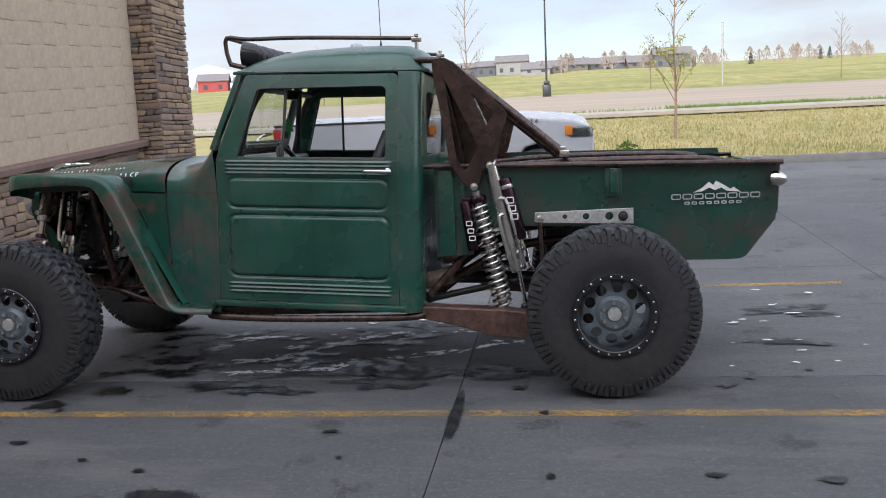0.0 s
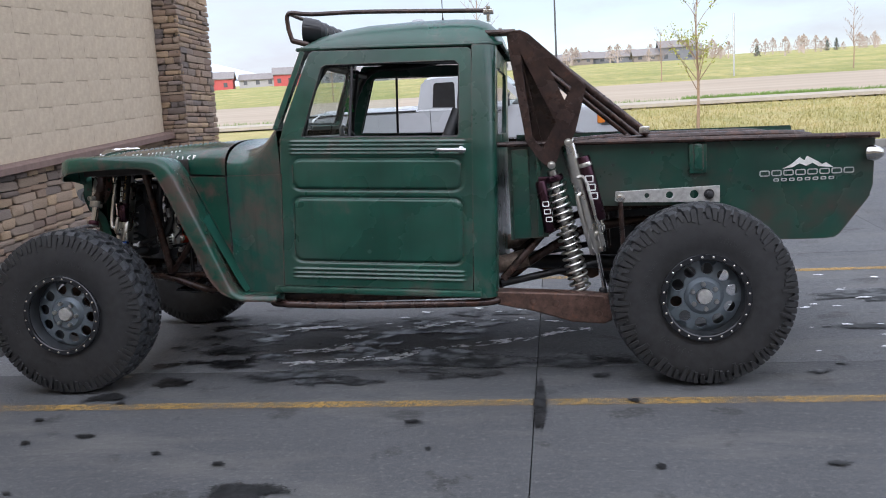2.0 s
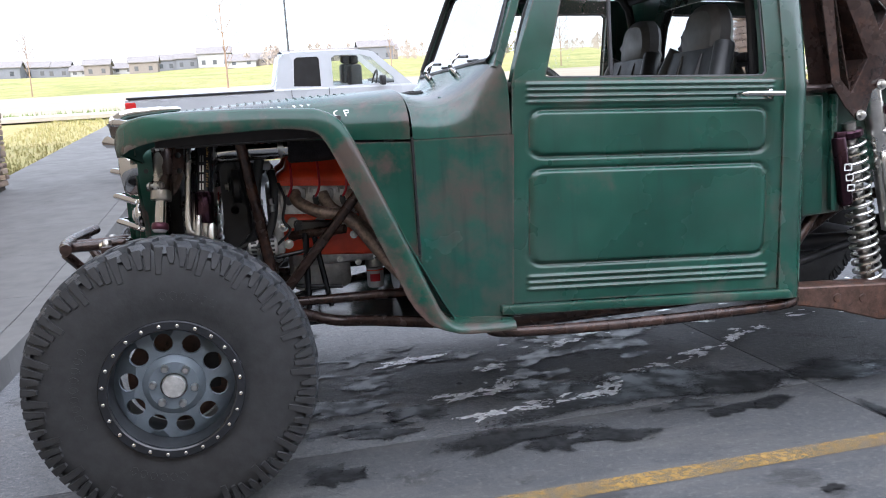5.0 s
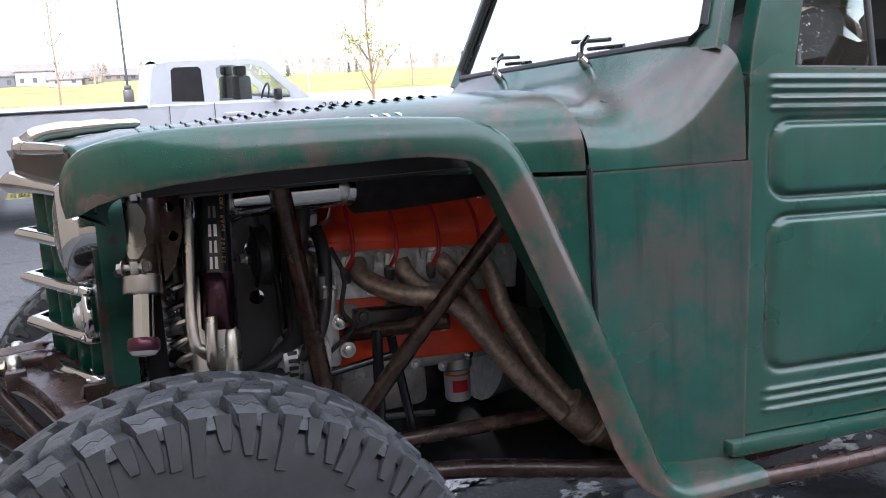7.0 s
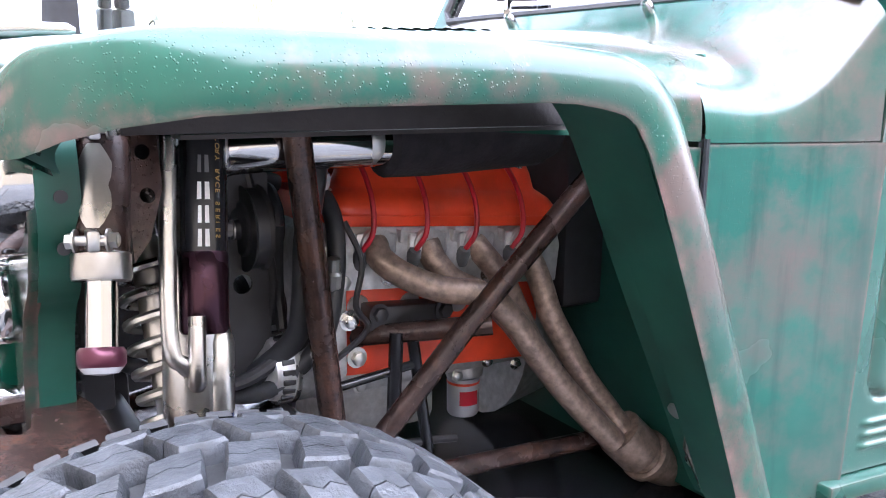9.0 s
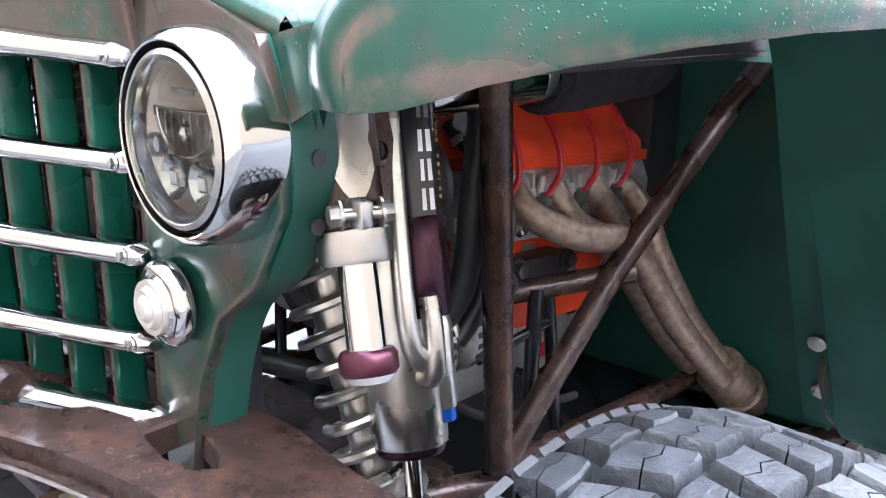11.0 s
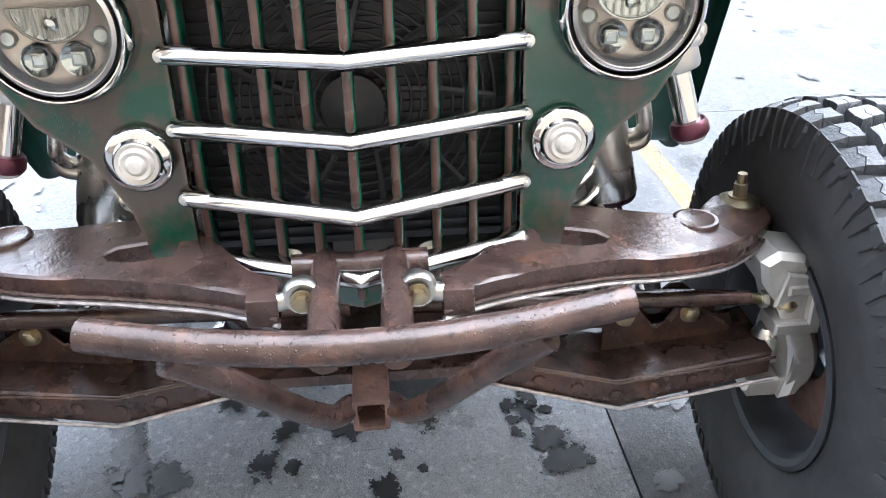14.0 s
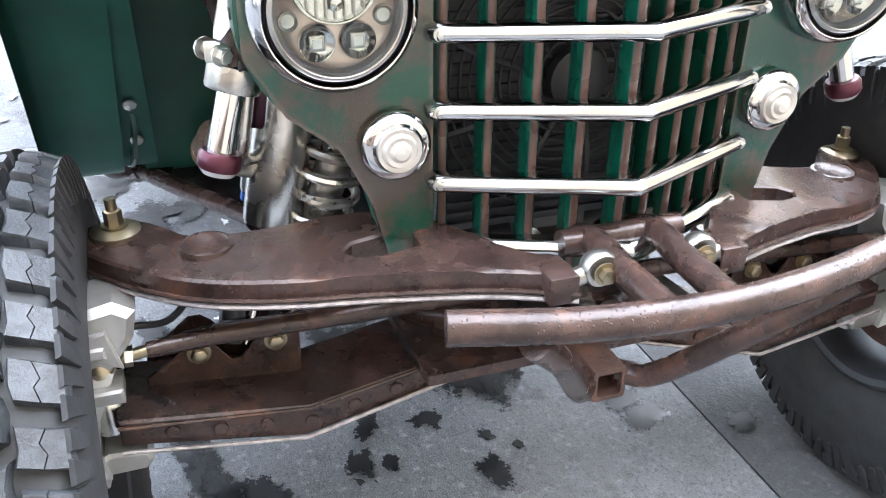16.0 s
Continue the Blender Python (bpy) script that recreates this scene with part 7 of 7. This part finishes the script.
def young_tree(x, y, height, seed, leaves, label, rad=.045):
    rnd = random.Random(seed)
    z = fz(x, y)
    t = thing("young_tree", label, "tree", (x, y, z))
    trunk = smooth_path([(x, y, z - .1), (x + .02, y, z + height * .3), (x - .02, y + .03, z + height * .65), (x + .03, y, z + height)], 5)
    bms = [tube(trunk, [rad * (1 - .85 * i / (len(trunk) - 1)) for i in range(len(trunk))], 8)]
    tips = []
    for i in range(22):
        f = rnd.uniform(.32, .95)
        p = trunk[int(f * (len(trunk) - 1))]
        a = rnd.uniform(0, 2 * math.pi)
        L = height * rnd.uniform(.16, .34) * (1.15 - f * .6)
        d = Vector((math.cos(a) * .62, math.sin(a) * .62, .8)).normalized()
        q = p + d * L
        m_ = p.lerp(q, .5) + Vector((rnd.uniform(-.05, .05), rnd.uniform(-.05, .05), .06)) * height * .2
        bms.append(tube(smooth_path([p, m_, q], 3), [rad * .35 * (1 - f * .4) * k for k in (1, .85, .7, .55, .42, .3, .2)], 5))
        for k in range(6):
            s_ = m_.lerp(q, rnd.random())
            e = s_ + (d + Vector((rnd.uniform(-.6, .6), rnd.uniform(-.6, .6), rnd.uniform(0, .5)))) * L * .25
            bms.append(tube([s_, e], [rad * .10, rad * .05], 4))
            tips += [s_, e]
    part("trunk", join(*bms), BARK, t)
    if leaves:
        V, F = [], []
        for i in range(leaves):
            c = rnd.choice(tips) + Vector((rnd.gauss(0, .06), rnd.gauss(0, .06), rnd.gauss(0, .05)))
            if c.z > z + height * .72 and rnd.random() < .7:
                continue
            u = Vector((rnd.gauss(0, 1), rnd.gauss(0, 1), rnd.gauss(0, 1))).normalized() * rnd.uniform(.02, .042)
            v = u.cross(Vector((rnd.gauss(0, 1), rnd.gauss(0, 1), rnd.gauss(0, 1)))).normalized() * .022
            o = len(V)
            V += [c - u, c + v, c + u, c - v]
            F.append((o, o + 1, o + 2, o + 3))
        part("crown", mk(V, F), LEAF, t)


young_tree(6.7, 17.3, 3.9, 3, 900, "young tree with sparse yellow-green spring leaves on the verge")
young_tree(-.3, 34.0, 5.4, 8, 0, "bare young tree beside the road")
young_tree(10.6, 56.0, 3.6, 12, 0, "small bare tree at the edge of the field", .05)
young_tree(-13.0, 56.0, 4.0, 15, 0, "small pale bare tree at the edge of the field", .05)
young_tree(24, 58.0, 4.5, 17, 0, "small bare tree at the edge of the field", .05)


def far_trees():
    """Bare trees along the skyline, and a few dark conifers."""
    rnd = random.Random(21)
    spots = []
    for i in range(100):
        x = rnd.choice((rnd.uniform(40, 190), rnd.uniform(60, 150), rnd.uniform(-170, -90), rnd.uniform(0, 60)))
        spots.append((x, rnd.uniform(250, 330), rnd.uniform(3.2, 6.5)))
    V, F = [], []
    for x, y, h in spots:
        z = fz(x, y) - .5
        for k in range(230):
            f = rnd.random() ** .7
            a = rnd.uniform(0, 2 * math.pi)
            r = h * .34 * rnd.random() ** .5 * math.sin(math.pi * min(1, .25 + f * .75))
            c = Vector((x + r * math.cos(a), y + r * math.sin(a), z + h * (.15 + .85 * f)))
            d = Vector((math.cos(a) * .6, math.sin(a) * .6, 1.3)).normalized() * h * rnd.uniform(.06, .13)
            s_ = Vector((rnd.gauss(0, 1), rnd.gauss(0, .3), 0)).normalized() * h * .02
            o = len(V)
            V += [c - s_, c + s_, c + d]
            F.append((o, o + 1, o + 2))
        o = len(V)
        V += [Vector((x - .3, y, z)), Vector((x + .3, y, z)), Vector((x, y, z + h * .8))]
        F.append((o, o + 1, o + 2))
    single("bare_tree_line", mk(V, F), TWIG, "distant belt of bare brown trees along the skyline", "trees", kind="stuff")
    for x, y, h in ((66, 270, 4), (88, 275, 3.5), (91, 276, 4), (128, 270, 6), (133, 272, 4.5), (-80, 300, 4)):
        z = fz(x, y) - .3
        t = thing("conifer", "dark green conifer on the far skyline", "tree", (x, y, z), "skyline conifers")
        V, F = [], []
        for k in range(420):
            f = rnd.random()
            a = rnd.uniform(0, 2 * math.pi)
            r = h * .24 * (1 - f) * rnd.uniform(.5, 1.1) + .1
            c = Vector((x + r * math.cos(a), y + r * math.sin(a), z + h * (.08 + .92 * f)))
            s_ = Vector((-math.sin(a), math.cos(a), 0)) * h * .05
            d = Vector((math.cos(a), math.sin(a), -.5)) * h * .06
            o = len(V)
            V += [c - s_, c + s_, c + d]
            F.append((o, o + 1, o + 2))
        part("crown", mk(V, F), CONIFER, t)
        part("trunk", rod((x, y, z - .5), (x, y, z + h * .7), .25, 6, .08), BARK, t)


far_trees()
HOUSE = [plain("house_grey", (.11, .115, .13), .8, 0, .1, 2), plain("house_tan", (.15, .13, .115), .8, 0, .1, 2), plain("house_white", (.24, .24, .24), .8, 0, .1, 2)]
ROOFM = plain("house_roof", (.16, .15, .15), .85, 0, .2, 2)
BARN = plain("red_barn", (.30, .05, .045), .75, 0, .15, 2)
DARKW = plain("dark_window", (.03, .035, .04), .2, 0, .1, 3)


def house(x, y, wd, dp, h, mat, label, cat="house", turn=0.0):
    z = fz(x, y) - .4
    hs = thing("house" if cat == "house" else "barn", label, cat, (x, y, z), "far houses" if cat == "house" else "far barns")
    M = Matrix.Translation((x, y, z)) @ Matrix.Rotation(radians(turn), 4, "Z")

    def hp(name, bm, m, parent=None):
        bmesh.ops.transform(bm, matrix=M, verts=bm.verts)
        return part(name, bm, m, parent or hs)
    hp("wall", bx(-wd / 2, wd / 2, -dp / 2, dp / 2, 0, h), mat)
    r = hp("roof", plate([(-dp / 2 - .5, h), (0, h + dp * .32), (dp / 2 + .5, h), (dp / 2 + .4, h - .25), (0, h + dp * .32 - .3), (-dp / 2 - .4, h - .25)], [], wd + 1, lambda u, v, w: (w - wd / 2 - .5, u, v)), ROOFM)
    hp("gable", plate([(-dp / 2, h), (0, h + dp * .32 - .1), (dp / 2, h)], [], wd - .02, lambda u, v, w: (w - wd / 2 + .01, u, v)), mat)
    n = max(2, int(wd / 3))
    for fl in range(1 if h < 4.5 else 2):
        for i in range(n):
            cx_ = -wd / 2 + (i + .5) * wd / n
            hp("window", bx(cx_ - .55, cx_ + .55, -dp / 2 - .06, -dp / 2 + .02, .9 + 2.7 * fl, 2.2 + 2.7 * fl), DARKW)


rh = random.Random(5)
for i in range(9):
    house(-8 + i * 7.0 + rh.uniform(-1.5, 1.5), 255 + rh.uniform(0, 25), rh.uniform(6, 11), 7, rh.choice((2.0, 3.2, 4.2)), rh.choice(HOUSE), "two-storey house in a far row beyond the field")
for i in range(9):
    house(-66 + i * 6.2 + rh.uniform(-1, 1), 262 + rh.uniform(0, 20), rh.uniform(5, 9), 6, rh.choice((2.0, 3.4)), rh.choice(HOUSE), "grey-roofed house in a far row beyond the field")
for x_, w_ in ((-95, 8.5), (-73, 9.5)):
    house(x_, 240, w_, 7, 3.4, BARN, "red gabled barn beyond the green field", "barn", 15)
house(-84, 244, 11, 6, 2.4, HOUSE[2], "long low pale house between the red barns", "house", 10)
# flat hill outline; the haze of distance is mixed into its pale blue
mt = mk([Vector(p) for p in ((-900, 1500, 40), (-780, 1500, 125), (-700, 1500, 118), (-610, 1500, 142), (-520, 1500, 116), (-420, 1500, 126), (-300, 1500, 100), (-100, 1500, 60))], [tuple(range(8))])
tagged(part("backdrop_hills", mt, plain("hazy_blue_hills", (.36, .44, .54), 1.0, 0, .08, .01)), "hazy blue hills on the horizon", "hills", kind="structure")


def litter():
    """Wet stains, soap residue and grit on the concrete."""
    rnd = random.Random(11)

    def blob(V, F, x, y, r, z, stretch=1.0, ang=0.0, n=44, rough=.45):
        r *= 1.5
        o = len(V)
        z += len(F) * 1.2e-6
        V.append((x, y, gz(y) + z))
        ph = rnd.uniform(0, 50)
        for i in range(n):
            a = 2 * math.pi * i / n
            rr = r * (1 + rough * 1.6 * noise.noise(Vector((math.cos(a) * 1.6 + ph, math.sin(a) * 1.6, ph))) + rough * .55 * noise.noise(Vector((math.cos(a) * 4 + ph, math.sin(a) * 5, 3))))
            u, v = rr * math.cos(a) * stretch, rr * math.sin(a)
            xx, yy = x + u * math.cos(ang) - v * math.sin(ang), y + u * math.sin(ang) + v * math.cos(ang)
            V.append((xx, yy, gz(yy) + z))
        for i in range(n):
            F.append((o, o + 1 + i, o + 1 + (i + 1) % n))
    def rim(ob, F):
        """Marks how far each point lies inside its patch."""
        at = ob.data.attributes.new("inside", "FLOAT", "POINT")
        for f in F:
            at.data[f[0]].value = 1.0

    def torn(t, b, scale, lo, hi, amount):
        """Alpha with an uneven, spattered rim."""
        an = t.nodes.new("ShaderNodeAttribute")
        an.attribute_name = "inside"
        t.links.new(ramp(t, plus(t, an.outputs["Fac"], .6, tex(t, scale, 6, .7), amount), [(lo, 0.0), (hi, 1.0)]), b.inputs["Alpha"])

    wet, t, b = nt("wet_dark_concrete")
    torn(t, b, 60, .64, .70, .95)
    b.inputs["Specular IOR Level"].default_value = .25
    t.links.new(ramp(t, tex(t, 12, 5), [(.3, (.008, .0082, .009)), (.7, (.02, .0205, .022))]), b.inputs["Base Color"])
    t.links.new(ramp(t, tex(t, 9, 4), [(.4, .3), (.6, .6)]), b.inputs["Roughness"])
    V, F = [], []
    for x, y, r, st in ((.472, .089, .032, 1.2), (.565, .322, .014, 1), (.309, -.099, .014, 1), (.365, -.034, .017, 1.1), (.619, -.115, .018, 1), (.60, -.218, .014, 1.2), (.53, -.34, .022, 1.2), (.50, -.445, .020, 1), (.384, -.43, .038, 1.2), (.30, -.46, .045, 1.3), (.468, -.349, .016, 1), (.416, -.351, .018, 1), (.33, .53, .045, 1.4), (.198, -.687, .04, 1), (.9, -.3, .04, 1.5)):
        blob(V, F, x, y, r, .004, st, rnd.uniform(0, 3), rough=.36)
    for k in range(14):
        f = k / 13
        blob(V, F, .62 - .30 * f, .69 - .07 * f + rnd.uniform(-.012, .012), .026 + .012 * rnd.random(), .004, 1.7, .2 + rnd.uniform(-.3, .3), rough=.4)
    for x, y, r, st, n in ((.46, -.41, .03, 2.2, 7), (2.2, -.78, .04, 2, 6), (2.3, -.55, .035, 2.4, 6), (-.02, .88, .05, 2.2, 6), (3.05, -.53, .045, 2.2, 5)):
        for k in range(n):
            blob(V, F, x + .07 * k + rnd.uniform(-.03, .03), y + rnd.uniform(-.04, .04), r * rnd.uniform(.5, 1.1), .0042, st, rnd.uniform(-.3, .3), rough=.5)
    for k in range(40):
        x, y = rnd.uniform(.4, 2.6), rnd.uniform(-.9, .9)
        blob(V, F, x, y, rnd.uniform(.02, .09), .004, rnd.uniform(1, 2.4), rnd.uniform(-.4, .4), rough=.6)
    for x, y, r, st in ((1.9, -.45, .16, 2.6), (1.3, -.75, .10, 3), (2.2, -.35, .14, 2.2), (3.0, -.5, .10, 2.2), (2.5, -.5, .10, 2), (.3, -1.12, .06, 1.6), (2.55, -2.6, .04, 2), (1.6, -2.4, .06, 2.2), (5.3, 1.2, .14, 2.4), (5.0, .2, .1, 2)):
        blob(V, F, x, y, r, .0045, st, rnd.uniform(-.2, .2), rough=.55)
    for k in range(90):
        blob(V, F, rnd.uniform(-.8, 6.5), rnd.uniform(-4.0, 1.6), rnd.uniform(.008, .035), .004, rnd.uniform(1, 2), rnd.uniform(-.4, .4), 12)
    # skid mark over the slab joint
    for y, r, st in ((-1.08, .024, 9), (-1.34, .032, 10), (-1.55, .026, 7)):
        blob(V, F, 2.828, y, r, .0045, st * .75, math.pi / 2 + .02, 44, .12)
    rim(single("wet_stain", mk(V, F), wet, "dark wet patches and drips on the concrete", "stain", kind="stuff"), F)
    foam, t, b = nt("soap_residue")
    t.links.new(ramp(t, tex(t, 25, 6, .7), [(.35, (.45, .46, .48)), (.6, (.88, .89, .90))]), b.inputs["Base Color"])
    b.inputs["Roughness"].default_value = .5
    torn(t, b, 75, .66, .72, 1.0)
    V, F = [], []
    streaks = (((1.92, -.45), (2.05, -.20), (2.35, -.08), (2.81, .09), (3.13, .31)), ((1.15, -.50), (1.45, -.43), (1.78, -.38), (2.0, -.30)), ((1.16, -.16), (1.42, -.14), (1.5, -.05)), ((1.9, .45), (2.16, .54)), ((1.0, .47), (1.12, .49)), ((1.4, .17), (1.52, .2)))
    for st in streaks:
        P = smooth_path([(x, y, 0) for x, y in st], 9)
        for i, p in enumerate(P):
            d = P[min(i + 1, len(P) - 1)] - P[max(i - 1, 0)]
            for k in range(3):
                if rnd.random() < .42:
                    blob(V, F, p.x + rnd.gauss(0, .04), p.y + rnd.gauss(0, .032), .007 + .024 * rnd.random() ** 2, .006, rnd.uniform(1.2, 3.0), math.atan2(d.y, d.x) + rnd.uniform(-.5, .5), rough=.6)
    for k in range(70):
        blob(V, F, rnd.uniform(1.6, 4.4), rnd.uniform(.25, 1.7), rnd.uniform(.005, .018), .006, rnd.uniform(1, 3), rnd.uniform(-.3, .3), 14, .6)
    for k in range(24):
        blob(V, F, rnd.uniform(4.2, 5.6), rnd.uniform(-.5, 2.0), rnd.uniform(.006, .02), .006, rnd.uniform(1.2, 3.5), rnd.uniform(-.3, .3), 14, .7)
    rim(single("soap_residue", mk(V, F), foam, "white dried soap residue patches on the concrete", "stain", kind="stuff"), F)
    # grass blades on the verge and tufts along the footway
    V, F = [], []
    for k in range(26000):
        y = 11.5 + 15.0 * rnd.random() ** 1.4
        x = rnd.uniform(-6, 26)
        if x < -1 and x > -3.4:
            continue
        h = rnd.uniform(.03, .09) * (1.5 if noise.noise(Vector((x * .5, y * .5, 0))) > .15 else 1)
        a = rnd.uniform(0, math.pi)
        z = gz(y) - .035
        dx, dy = .02 * math.cos(a), .02 * math.sin(a)
        o = len(V)
        V += [(x - dx, y - dy, z), (x + dx, y + dy, z), (x + rnd.uniform(-.04, .04), y + rnd.uniform(-.04, .04), z + .03 + h)]
        F.append((o, o + 1, o + 2))
    single("verge_grass", mk(V, F), GRASS, "dry yellow-green grass on the verge", "grass", kind="stuff")
    V, F = [], []
    for k in range(9000):
        x = rnd.choice((rnd.uniform(8, 14), rnd.uniform(12, 30), rnd.uniform(-20, 30)))
        y = 28.1 + rnd.random() * .6
        h = rnd.uniform(.1, .32)
        z = gz(y) - .04
        o = len(V)
        V += [(x - .03, y, z), (x + .03, y, z), (x + rnd.uniform(-.12, .12), y + rnd.uniform(-.1, .1), z + h)]
        F.append((o, o + 1, o + 2))
    gm = plain("kerb_weed", (.10, .17, .03), .8, 0, .4, 5)
    single("kerb_weeds", mk(V, F), gm, "green weeds along the road edge", "weeds", kind="stuff")
    V, F = [], []
    for k in range(700):
        a, f = rnd.uniform(0, 6.28), rnd.random()
        c = Vector((5.0 + .5 * f * math.cos(a), 12.2 + .4 * f * math.sin(a), gz(12.2) + .45 * (1 - f * f) * rnd.random() ** .5))
        u = Vector((rnd.gauss(0, 1), rnd.gauss(0, 1), rnd.gauss(0, 1))).normalized() * .03
        v = u.cross(Vector((0, .3, 1))).normalized() * .02
        o = len(V)
        V += [c - u, c + v, c + u, c - v]
        F.append((o, o + 1, o + 2, o + 3))
    single("small_shrub", mk(V, F), gm, "small yellow-green shrub at the edge of the verge", "shrub")


litter()
